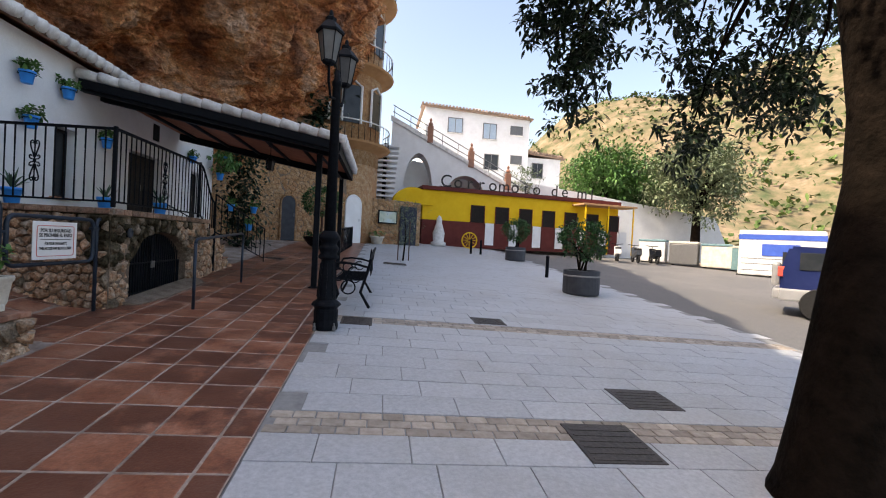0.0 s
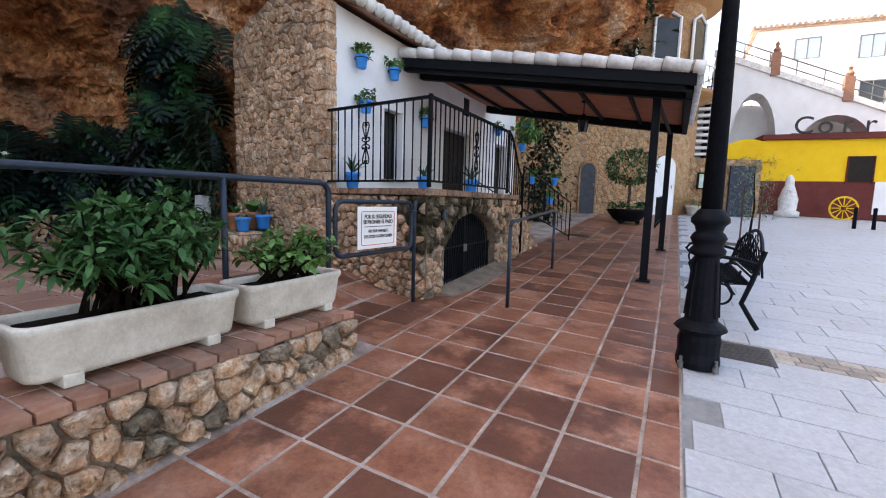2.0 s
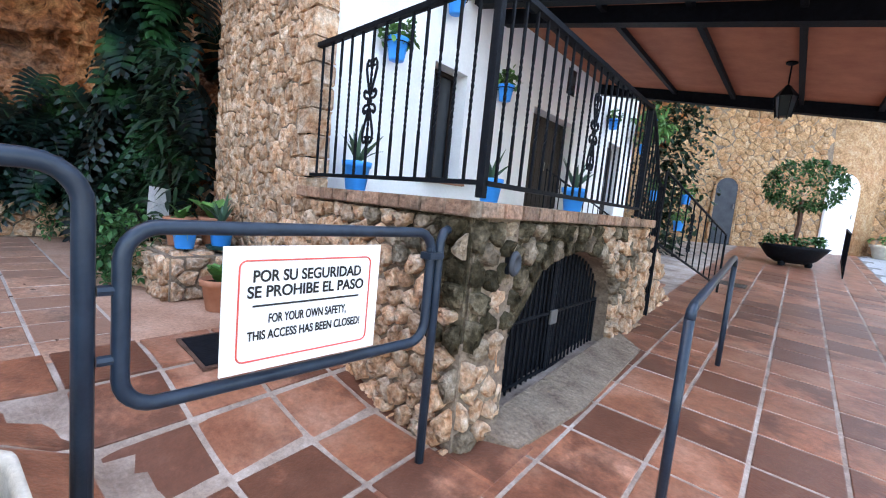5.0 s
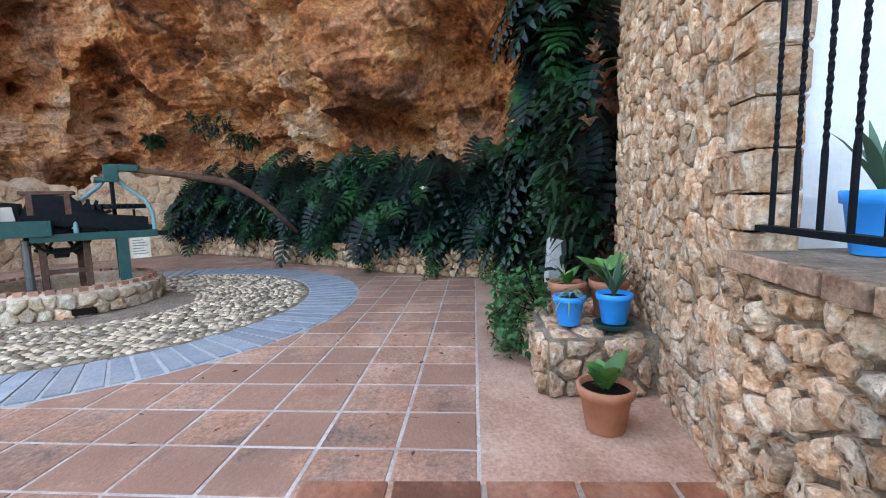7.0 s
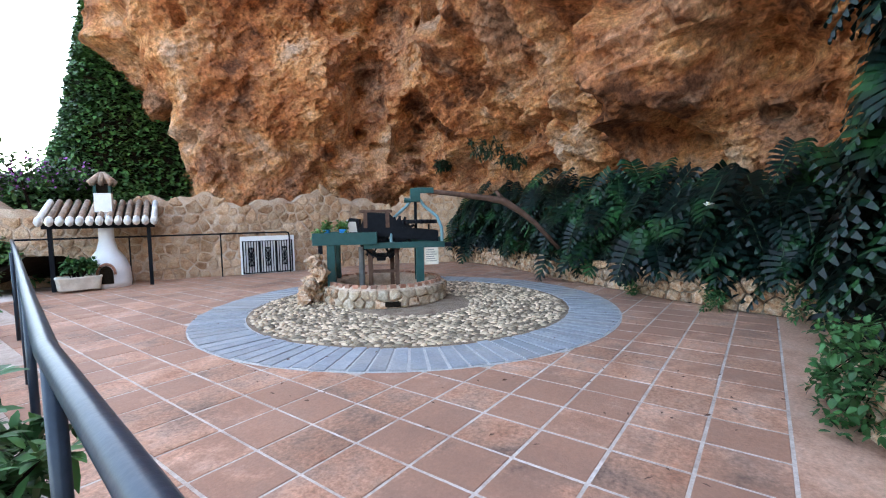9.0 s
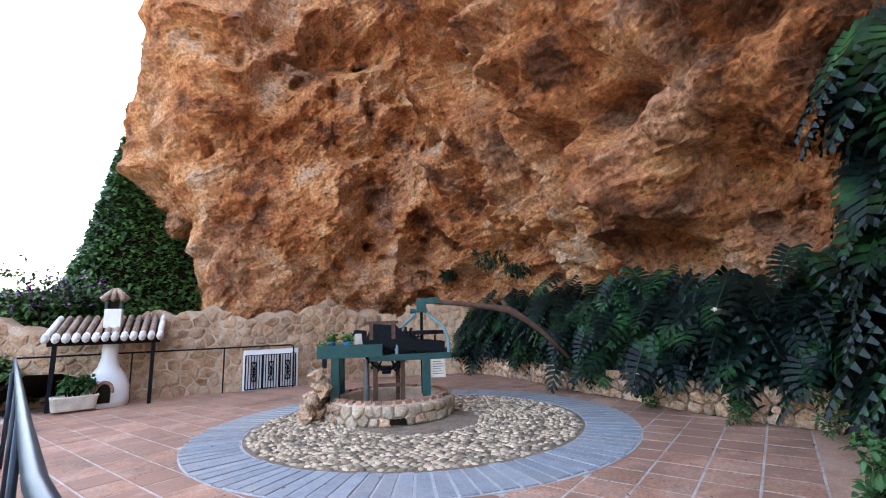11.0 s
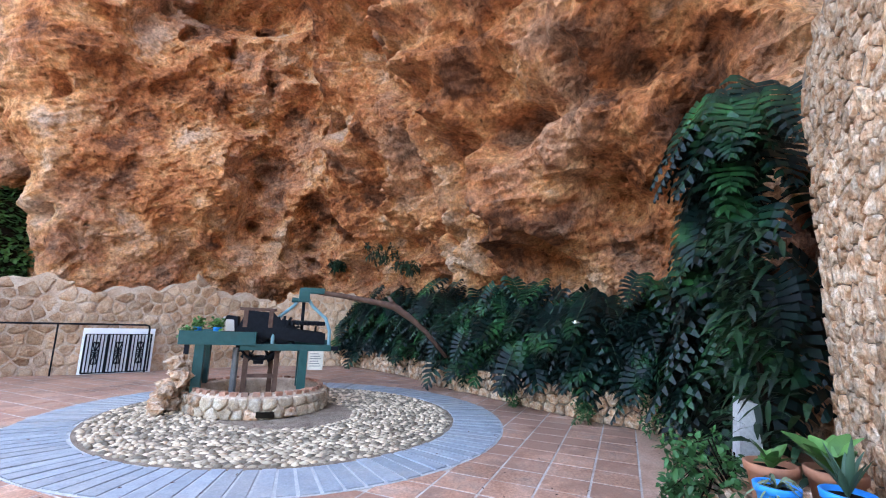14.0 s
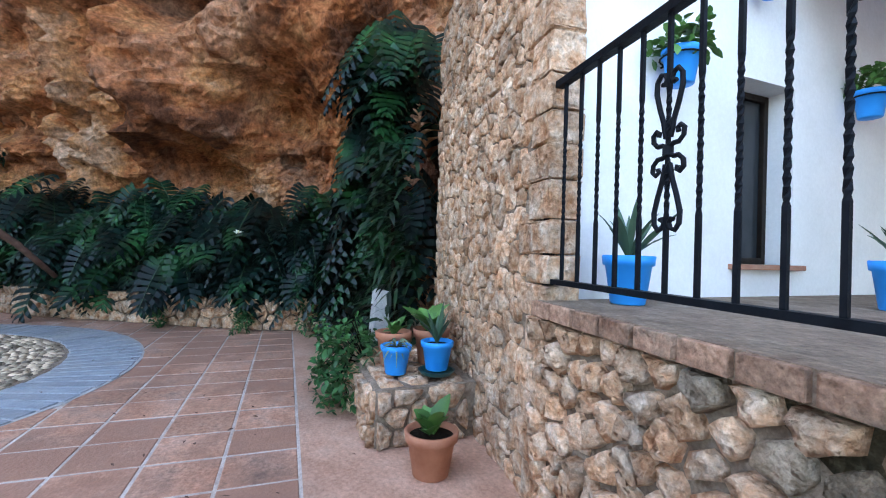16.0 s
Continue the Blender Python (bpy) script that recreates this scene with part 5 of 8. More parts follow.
    for y in (-.25, .25):
        part("side_plate", prism(bmesh.new(), [(-.40, Z + .2), (.86, Z + .07), (.86, Z + .24), (.30, Z + .30), (.10, Z + .52), (-.26, Z + .54)], lambda u, v, n: Vector((u, n, v)), y - .015, y + .015), IRON, m, "black iron side plate")
    part("chute", prism(bmesh.new(), [(-.62, Z + .22), (-.36, Z + .22), (-.38, Z + .44), (-.52, Z + .46)], lambda u, v, n: Vector((u, n, v)), -.24, .24), IRON, m, "black iron chute housing")
    part("chute_cover", prism(bmesh.new(), [(-.645, Z + .22), (-.625, Z + .22), (-.535, Z + .44), (-.555, Z + .44)], lambda u, v, n: Vector((u, n, v)), -.25, .25), CARSILVER, m, "pale sheet metal cover")
    part("front_cover", prism(bmesh.new(), [(-.60, Z + .24), (-.40, Z + .24), (-.42, Z + .40), (-.52, Z + .40)], lambda u, v, n: Vector((u, n, v)), -.262, -.245), CARSILVER, m, "pale sheet metal cover")
    for x0, x1, z0, z1 in ((-.36, .14, .54, .58), (-.30, -.24, .3, .54), (.04, .10, .3, .54)):
        part("hood_frame", boxed(x0, x1, -.27, .27, Z + z0, Z + z1, .006), TRUNKWOOD, m)
    for y in (-.15, 0.0, .15):
        part("drum", lathe_y(.22, .11, (-.1, y, Z + .26)), IRON, m, "black notched drum", smooth=False)
    bm = bmesh.new()
    for k in range(16):
        a2 = 2 * math.pi * k / 16
        box(bm, -.02, .02, -.03, .03, .17, .24, .004, Matrix.Translation((.26, -.2, Z + .24)) @ Matrix.Rotation(a2, 4, 'Y'))
    part("toothed_wheel", lathe_y(.18, .06, (.26, -.2, Z + .24)), IRON, m)
    part("wheel_teeth", bm, IRON, m)
    for x, y in ((-.22, -.12), (.12, .14), (.2, -.16)):
        part("hanger", boxed(x - .035, x + .035, y - .03, y + .03, -.1, Z, .005), TRUNKWOOD, m, "rusty brown hanger going down the well")
    part("hanger_brace", boxed(-.24, .22, -.14, -.11, .42, .47, .004), TRUNKWOOD, m)
    part("pipe", tubed([(-.36, -.1, .1), (-.36, -.1, Z)], .045, 10), STEEL, m)
    for x in (.3, .36, .72):
        part("stay", tubed([(x, -.12, Z + .1), (x, -.12, Z + .34)], .016, 6), IRON, m)
    bm = bmesh.new()          # bucket wheel
    for k in range(10):
        a = 2 * math.pi * k / 10
        box(bm, -.07, .07, -.13, .13, .22, .33, .01, Matrix.Translation((-.05, 0, Z + .1)) @ Matrix.Rotation(a, 4, 'Y'))
    part("bucket_chain", bm, IRON, m)
    for y in (-.16, .16):
        wh = part("wheel", tubed(arc((-.05, y, Z + .1), .27, 0, 2 * math.pi, 24), .018, 6), IRON, m)
        for k in range(6):
            a = math.pi * k / 3
            part("spoke", tubed([(-.05, y, Z + .1), (-.05 + .27 * math.cos(a), y, Z + .1 + .27 * math.sin(a))], .012, 5), IRON, wh)
    part("axle", tubed([(-.05, -.3, Z + .1), (-.05, .3, Z + .1)], .025, 8), IRON, m)
    # horizontal gear, vertical shaft, curved yokes
    bm = bmesh.new()
    lathe(bm, [(.30, -.025), (.32, 0), (.30, .025), (.24, .035)], 28, (.52, 0, Z + .38))
    for k in range(28):
        a = 2 * math.pi * k / 28
        box(bm, .30, .35, -.016, .016, -.03, .03, 0, Matrix.Translation((.52, 0, Z + .38)) @ Matrix.Rotation(a, 4, 'Z'))
    part("crown_gear", bm, IRON, m)
    bm = bmesh.new()
    lathe(bm, [(.16, -.02), (.17, 0), (.16, .02)], 20)
    bmesh.ops.transform(bm, matrix=Matrix.Translation((.24, 0, Z + .27)) @ Matrix.Rotation(math.pi / 2, 4, 'Y'), verts=bm.verts[:])
    part("pinion", bm, IRON, m)
    part("shaft", tubed([(.52, 0, Z + .05), (.52, 0, Z + .85)], .025, 8), IRON, m)
    for s in (-1, 1):
        part("yoke", tubed([(.52 + s * .40, -.28, Z + .07), (.52 + s * .40, -.22, Z + .28), (.52 + s * .34, -.12, Z + .46), (.52 + s * .14, 0, Z + .64), (.52 + s * .06, 0, Z + .76)], .026, 8), GREENP, m, "pale green curved iron yoke")
    part("head", boxed(.44, .60, -.07, .07, Z + .70, Z + .92, .012), GREEN, m)
    part("socket", boxed(.5, .82, -.06, .06, Z + .84, Z + .93, .01), GREEN, m)
    part("bolt", tubed([(.44, 0, Z + .72), (.34, 0, Z + .73)], .04, 8), GREEN, m)
    pole = part("draw_pole", tubed([(.6, 0, Z + .885), (1.2, .02, Z + .82), (1.7, .02, Z + .75), (1.98, .02, Z + .70), (2.3, .02, Z + .50), (2.55, .03, Z + .30), (2.95, .04, Z - .12)], [.036, .042, .05, .065, .05, .042, .03], 9), TRUNKWOOD, m, "bent bark-covered wooden draw pole", smooth=True)
    part("branch_stub", tubed([(1.98, .02, Z + .72), (1.86, .02, Z + .86)], [.04, .03], 7), TRUNKWOOD, pole, smooth=True)
    nt_ = thing("notice", Matrix.Translation(C) @ Matrix.Rotation(T, 4, 'Z') @ Matrix.Translation((.74, -.33, .55)), "small white notice hung under the machine beam", "sign")
    part("sheet", boxed(-.11, .11, -.005, 0, 0, .27), CONC, nt_)
    for k in range(6):
        part("text_line", boxed(-.08, .08 - .02 * (k % 3), -.008, -.006, .05 + .035 * k, .062 + .035 * k), STEEL, nt_)
    for k, (x, y) in enumerate(((-1.0, -.2), (-.86, -.3), (-.62, -.3))):
        pot_plant(Matrix.Translation(C) @ Matrix.Rotation(T, 4, 'Z') @ Matrix.Translation((x, y, Z + .06 if k == 0 else Z + .19)), .055, .10, 80 + k, BLUE, "tiny bright blue flower pot on the machine trough", "sprout", .12)


WELLSTONE = mat("lime-stained stone", [(0.34, 0.23, 0.14), (0.48, 0.36, 0.25), (0.60, 0.50, 0.39)], 6, 0.9, bump=0.7, bump_scale=16, rnd=0.15, bdist=.05, grain=0.4)


def pot(name, m, r, h, material, label, group=""):
    p = thing(name, m, label, "flower pot", group)
    part("pot", lathe(bmesh.new(), [(r * .68, 0), (r * .72, .005), (r * .95, h * .78), (r * 1.06, h * .8), (r * 1.1, h * .98), (r * 1.06, h), (r * .96, h), (r * .93, h * .86), (0.0, h * .86)], 22), material, p, smooth=True)
    part("soil", lathe(bmesh.new(), [(r * .94, h * .86), (r * .5, h * .9), (0, h * .9)], 14), SOIL_AND_SHADE, p)
    return p


def pot_plant(m, r, h, seed, material, label, kind, height, group=""):
    p = pot("flower_pot", m, r, h, material, label, group)
    rng = random.Random(seed)
    v, f = [], []
    if kind == "agave":
        for k in range(13):
            a = k * 2.4
            d = Vector((math.cos(a), math.sin(a), rng.uniform(.7, 3.2)))
            leaf_cluster(v, f, Vector((0, 0, h * .88)), d, height * rng.uniform(.6, 1.05), .035, rng, rng.uniform(-.02, .3), .5, 4)
        mt = AGAVE
    elif kind == "broad":
        for k in range(11):
            a = k * 2.4
            d = Vector((math.cos(a), math.sin(a), rng.uniform(.8, 2.5)))
            leaf_cluster(v, f, Vector((0, 0, h * .88)), d, height * rng.uniform(.6, 1.05), height * .32, rng, .3, .3, 4)
        mt = LEAF2
    elif kind == "strap":
        for k in range(34):
            a = rng.uniform(0, 6.3)
            d = Vector((math.cos(a), math.sin(a), rng.uniform(.4, 2)))
            leaf_cluster(v, f, Vector((0, 0, h * .88)), d, height * rng.uniform(.6, 1.2), .014, rng, .75, .2, 5)
        mt = LEAF3
    else:
        ends = [Vector((rng.uniform(-1.3, 1.3) * r, rng.uniform(-1.3, 1.3) * r, h + height * rng.uniform(-.1, .8))) for _ in range(26)]
        v, f = bush_leaves(ends, 6, .035 + height * .12, .03 + height * .1, rng, .03, .2, .3)
        mt = LEAF2
    raw("plant", v, f, mt, p, smooth=True, kind="stuff")
    return p


AGAVE = mat("agave blade", [(0.03, 0.07, 0.045), (0.07, 0.13, 0.08)], 5, 0.5, rnd=0.3, island=True)


def wall_and_balcony_pots():
    G = "bright blue flower pots of the house"
    for y, z in ((6.82, 3.06), (7.60, 3.10), (6.92, 2.49), (8.56, 2.56), (12.0, 2.9)):
        p = pot_plant(Matrix.Translation((-5.33, y, z - .09)), .085, .17, int(y * 10), BLUE, "bright blue flower pot with a geranium on the white wall", "leafy", .16, G)
        part("bracket", tubed(arc((0, 0, .13), .096, 0, 2 * math.pi, 18, (1, 0, 0), (0, 1, 0)), .005, 5), IRON, p)
        part("hook", tubed([(-.09, 0, .13), (-.12, 0, .13)], .006, 5), IRON, p)
    for x, y, r, h in ((-5.24, 6.53, .10, .21), (-4.81, 7.67, .105, .22), (-4.2, 8.05, .10, .2)):
        pot_plant(Matrix.Translation((x, y, FLOOR_Z - .012)), r, h, int(x * -31), BLUE, "bright blue pot with a spiky agave on the balcony floor", "agave", .34, G)
    L = thing("wall_ledge", Matrix(), "low stone ledge for flower pots against the gable", "ledge")
    part("core", boxed(-7.45, -6.36, 5.70, 6.42, 0.3, 0.70), MORTAR, L)
    masonry(L, lambda u, v, n: Vector((-6.36 + n, 5.70 + u, .34 + v)), .6, .36, .125, STONE, 61, .014, .04, 1.2)
    masonry(L, lambda u, v, n: Vector((-6.36 - u, 5.70 - n, .34 + v)), 1.05, .36, .125, STONE, 62, .014, .04, 1.2, flip=True)
    masonry(L, lambda u, v, n: Vector((-6.38 - u, 5.72 + v, .69 + n)), 1.05, .6, .2, STONE, 63, .02, .03, 1.2, flip=True)
    K = "pots on the stone ledge"
    pot_plant(Matrix.Translation((-6.58, 5.88, .735)), .096, .19, 1, BLUE, "chipped bright blue pot with trailing striped leaves", "strap", .2, K)
    pot_plant(Matrix.Translation((-6.50, 6.14, .765)), .102, .19, 2, BLUE, "bright blue pot on a dark green saucer", "agave", .3, K)
    part("saucer", lathe(bmesh.new(), [(.1, 0), (.125, .03), (.11, .03), (.09, .01)], 18, (-6.50, 6.14, .735)), GREEN, L)
    pot_plant(Matrix.Translation((-6.80, 5.92, .735)), .12, .24, 3, CLAY, "terracotta pot with pale succulents behind the blue pots", "broad", .22, K)
    pot_plant(Matrix.Translation((-6.78, 6.2, .735)), .125, .25, 4, CLAY, "terracotta pot with broad yellow-green leaves", "broad", .36, K)
    pot_plant(Matrix.Translation((-5.98, 5.92, PATIO_Z)), .135, .24, 5, CLAY, "terracotta pot with broad dark leaves on the patio floor", "broad", .32)
    bm = bmesh.new()
    prism(bm, [(0, 0), (.15, 0), (.14, .44), (.03, .46)], lambda u, v, n: Vector((-7.78 + n, 5.95 + u, .74 + v)), 0, .2)
    part("pillar_stone", bm, CEMENT, L, "pale upright stone")
    rng = random.Random(7)
    s = thing("trailing_plant", Matrix.Translation((-7.05, 5.72, .35)), "trailing bright green foliage spilling over the ledge", "plant")
    ends = [Vector((rng.uniform(-.5, .22), rng.uniform(-.28, .1), rng.uniform(.02, .62))) for _ in range(120)]
    st = bmesh.new()
    for e in ends[::6]:
        tube(st, [(-.1, .1, .3), Vector((-.1, .1, .4)).lerp(e, .6) + Vector((0, 0, .12)), e], [.008, .006, .003], 4, False)
    part("stem", st, BARK, s, kind="stuff")
    v, f = bush_leaves(ends, 9, .06, .04, rng, .05, .3, .2)
    raw("leaves", v, f, LEAF2F, s, smooth=True, kind="stuff")


LEAF2F = mat("fern green leaf", [(0.02, 0.075, 0.025), (0.04, 0.12, 0.03)], 5, 0.55, rnd=0.35, island=True)


# ---- walls round the patio and the planted bank ----
BACK = [(-10.05, 6.6), (-10.2, 6.0), (-10.5, 5.0), (-11.05, 4.0), (-11.6, 3.15), (-12.45, 1.7), (-13.4, 0.6), (-14.2, -1.0), (-14.4, -2.2)]


def along(pts):
    P = [Vector((*p, 0)) for p in pts]
    L = [0.0]
    for a, b in zip(P, P[1:]):
        L.append(L[-1] + (b - a).length)

    def at_(u):
        for i in range(len(P) - 1):
            if u <= L[i + 1] or i == len(P) - 2:
                d = (P[i + 1] - P[i]).normalized()
                return P[i] + d * (u - L[i]), Vector((d.y, -d.x, 0))
    return at_, L[-1]


def patio_walls():
    f, L = along(BACK)
    w = thing("wall_low", Matrix(), "low rubble retaining wall below the planted bank", "wall", kind="structure")

    def put(u, v, n):
        p, nn = f(u)
        return p - nn * n + Vector((0, 0, PATIO_Z + v))

    v, q = [], []
    N = 40
    for k in range(N + 1):
        u = L * k / N
        v += [put(u, -.05, 0), put(u, .46, -.02), put(u, .5, -.9)]
    for k in range(N):
        a = 3 * k
        q += [(a, a + 1, a + 4, a + 3), (a + 1, a + 2, a + 5, a + 4)]
    raw("core", v, q, MORTAR, w)
    masonry(w, put, L, .47, .19, STONE, 71, .014, .05, 1.25, near=(1.5, .2), limit=160)
    sw = [(-14.6, -1.6), (-12.9, -3.55), (-10.8, -4.38), (-9.6, -4.85), (-8.0, -5.95), (-5.8, -7.3), (-2.5, -8.6)]
    f2, L2 = along(sw)
    s = thing("wall_south", Matrix(), "tall rubble stone wall closing the patio under the cliff", "wall", kind="structure")
    hh = lambda u: 1.9 - .06 * max(0, u - 6) + .14 * math.sin(u * 1.9) + .09 * math.sin(u * 4.7 + 1) + .05 * math.sin(u * 11.3)

    def put2(u, v, n):
        p, nn = f2(u)
        return p - nn * n + Vector((0, 0, PATIO_Z - .05 + v))

    v, q = [], []
    N = 120
    for k in range(N + 1):
        u = L2 * k / N
        v += [put2(u, 0, 0), put2(u, hh(u), 0), put2(u, hh(u), -.5), put2(u, 0, -.5)]
    for k in range(N):
        a = 4 * k
        q += [(a, a + 1, a + 5, a + 4), (a + 1, a + 2, a + 6, a + 5), (a + 2, a + 3, a + 7, a + 6)]
    raw("core", v, q, PALEMORTAR, s)
    masonry(s, put2, L2, 2.6, .23, FLUSHSTONE, 72, .02, .02, 1.2, keep=lambda u, v: v < hh(u) - .06, near=(5.5, .9), limit=240)
    # white gate with black bars
    p, nn = f2(5.0)
    d = Vector((-nn.y, nn.x, 0))
    ang = math.atan2(d.y, d.x)
    g = thing("iron_gate", Matrix.Translation(Vector((-10.1, -4.5, PATIO_Z))) @ Matrix.Rotation(math.atan2(.47, -1.0), 4, 'Z'), "low black iron triple gate in front of whitewashed stone", "gate")
    part("backing", boxed(-.62, .62, .05, .09, 0, .92), WHITE, g, "whitewashed wall behind the bars")
    for k in range(3):
        x0 = -.57 + .38 * k
        fr = part("panel", tubed([(x0, 0, .03), (x0 + .36, 0, .03), (x0 + .36, 0, .80), (x0, 0, .80), (x0, 0, .03)], .018, 6), IRON, g)
        for j in range(1, 6):
            part("bar", tubed([(x0 + .06 * j, 0, .03), (x0 + .06 * j, 0, .8)], .011, 5), IRON, fr)
        part("ornament", scroll(bmesh.new(), (x0 + .18, 0, .42), (1, 0, 0), .9, .012), IRON, fr)


def lobed_leaf(v, f, base, d, size, rng):
    """A big split philodendron leaf: a plate round the midrib cut into drooping fingers."""
    d = Vector(d).normalized()
    side_ = d.cross(Vector((0, 0, 1)))
    side_ = side_.normalized() if side_.length > 1e-3 else Vector((1, 0, 0))
    side_ = (side_ + Vector((0, 0, rng.uniform(-.45, .45)))).normalized()
    up = side_.cross(d).normalized()
    if up.z < 0:
        up = -up
    n = 9
    step = .98 * size / n
    bend_ = rng.uniform(.08, .3)

    def rib(t):
        return base + d * size * t - Vector((0, 0, bend_ * size * t * t))

    for sgn in (-1, 1):
        for k in range(n):
            t = .0 + .92 * k / (n - 1)
            root = rib(t)
            w = size * (.50 * math.sin(math.pi * (.30 + .62 * t)) + .03) * rng.uniform(.92, 1.06)
            td = (side_ * sgn * (1 - .4 * t) + d * (-.45 + 1.3 * t)).normalized()
            hw = step * .5
            i = len(v)
            m1 = root + td * w * .58 + up * .10 * w
            m2 = root + td * w * .84 + up * .03 * w
            e1 = root + td * w - up * .14 * w - Vector((0, 0, .06 * w))
            v += [root - d * hw, root + d * hw, m1 + d * hw * 1.22, m1 - d * hw * 1.22, m2 + d * hw * 1.0, m2 - d * hw * 1.0, e1 + d * hw * .35, e1 - d * hw * .35]
            f += [(i, i + 1, i + 2, i + 3), (i + 3, i + 2, i + 4, i + 5), (i + 5, i + 4, i + 6, i + 7)]
    i = len(v)
    v += [rib(.92) - side_ * size * .05, rib(.92) + side_ * size * .05, rib(1.06)]
    f += [(i, i + 1, i + 2)]


def leaf_rib(bm, base, d, size):
    """The pale stalk end down the middle of a leaf."""
    d = Vector(d).normalized()
    tube(bm, [base + Vector((0, 0, .006)), base + d * size * .5 + Vector((0, 0, .004 - .05 * size)), base + d * size - Vector((0, 0, .2 * size))], [.008, .006, .003], 4, False)


def philodendrons():
    f0, L = along(BACK)
    G = "philodendrons along the cliff foot"
    rng = random.Random(13)
    spots = []
    for k in range(15):
        u = .2 + (L - .6) * k / 14
        spots.append((u, .55, 1.85 + .35 * math.sin(k * 1.7)))
    for k, (u, back, h) in enumerate(spots):
        p, nn = f0(u)
        c = p + nn * (back + rng.uniform(-.1, .15)) + Vector((0, 0, PATIO_Z + .42))
        t = thing("philodendron", Matrix.Translation(c), "dense philodendron with large glossy split leaves at the cliff foot", "plant", G)
        st, rb, v, f = bmesh.new(), bmesh.new(), [], []
        for j in range(58):
            a = math.atan2(-nn.y, -nn.x) + rng.gauss(0, .9)
            el = rng.uniform(-.25, 1.0)
            hz = h * rng.uniform(.16, 1)
            root = Vector((rng.uniform(-.45, .45), rng.uniform(-.45, .45), hz * .75))
            d = Vector((math.cos(a), math.sin(a), el))
            end = root + d.normalized() * rng.uniform(.1, .36)
            tube(st, [Vector((root.x * .3, root.y * .3, 0)), root * .8, end], [.012, .01, .007], 4, False)
            sz = rng.uniform(.4, .66)
            hang = Vector((math.cos(a) * .5, math.sin(a) * .5, el * .45 - .75))
            lobed_leaf(v, f, end, hang, sz, rng)
            leaf_rib(rb, end, hang, sz)
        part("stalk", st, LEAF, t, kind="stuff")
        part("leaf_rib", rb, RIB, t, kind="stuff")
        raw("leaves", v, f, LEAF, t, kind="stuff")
    # tall climbing one beside the gable, and feathery fern below it
    c = Vector((-9.0, 6.5, PATIO_Z + .3))
    t = thing("philodendron", Matrix.Translation(c), "tall climbing philodendron with glossy split leaves beside the gable", "plant", G)
    st, v, f = bmesh.new(), [], []
    tube(st, [(0, 0, 0), (.15, -.1, 1), (.3, -.05, 2), (.35, 0, 3)], [.05, .045, .035, .02], 6)
    for j in range(110):
        z = rng.uniform(.2, 3.3)
        a = -1.57 + .45 + rng.gauss(0, .95)
        root = Vector((.1 * z + rng.uniform(-.75, .5) * (1 - z / 6), rng.uniform(-.3, .25), z))
        d = Vector((math.cos(a), math.sin(a), rng.uniform(-.1, .8)))
        end = root + d.normalized() * rng.uniform(.2, .5)
        tube(st, [Vector((.12 * z, 0, z - .1)), root, end], [.012, .01, .007], 4, False)
        lobed_leaf(v, f, end, Vector((math.cos(a) * .5, math.sin(a) * .5, -.75)), rng.uniform(.45, .72), rng)
    part("stalk", st, BARK, t, kind="stuff")
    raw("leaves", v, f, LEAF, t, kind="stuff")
    t = thing("fern", Matrix.Translation((-7.85, 6.25, .75)), "dark feathery climbing fern against the stone gable", "plant")
    v, f = [], []
    for j in range(420):
        z = rng.uniform(0, 1.9)
        b = Vector((rng.uniform(-.75, .55) * (1 - .3 * z), rng.uniform(-.25, .1), z))
        d = Vector((rng.gauss(.1, .6), -abs(rng.gauss(.5, .5)), rng.uniform(-.4, .5)))
        leaf_cluster(v, f, b, d, rng.uniform(.12, .26), .05, rng, .5, .1, 3)
    part("stem", tubed([(0, 0, -.1), (-.1, -.05, .9), (-.2, -.02, 1.8)], [.03, .02, .01], 5), BARK, t)
    raw("fronds", v, f, IVY, t, kind="stuff")
    t = thing("flower", Matrix.Translation((-10.25, 4.68, 1.68)), "cream white spathe flower among the dark split leaves", "flower")
    v, f = [], []
    for a in (-.9, -.3, .3, .9):
        leaf_cluster(v, f, Vector((0, 0, 0)), Vector((.35, math.sin(a) * .9, .8)), .11, .07, rng, .1, .5, 4)
    raw("spathe", v, f, SIGNWHITE, t, smooth=True)
    part("spadix", tubed([(.02, 0, .01), (.04, 0, .08)], [.013, .008], 8), CREAM, t, smooth=True)
    part("stalk", tubed([(-.35, 0, -.3), (-.15, 0, -.12), (0, 0, 0)], .009, 6), LEAF2F, t)
    # small tufts rooted in the rock
    for k, (x, y, z, s) in enumerate(((-13.95, -.35, 3.35, .4), (-13.9, .35, 3.0, .3), (-14.2, -1.9, 3.1, .18))):
        t = thing("rock_fern", Matrix.Translation((x + .3, y, z)), "tuft of dark ferns rooted in the rock face", "plant", "ferns in the rock")
        v, f = bush_leaves([Vector((rng.uniform(-s, s), rng.uniform(-s, s), rng.uniform(-s, s) * .5)) for _ in range(40)], 8, .13, .05, rng, .05, .4, .1)
        raw("fronds", v, f, IVY, t, kind="stuff")


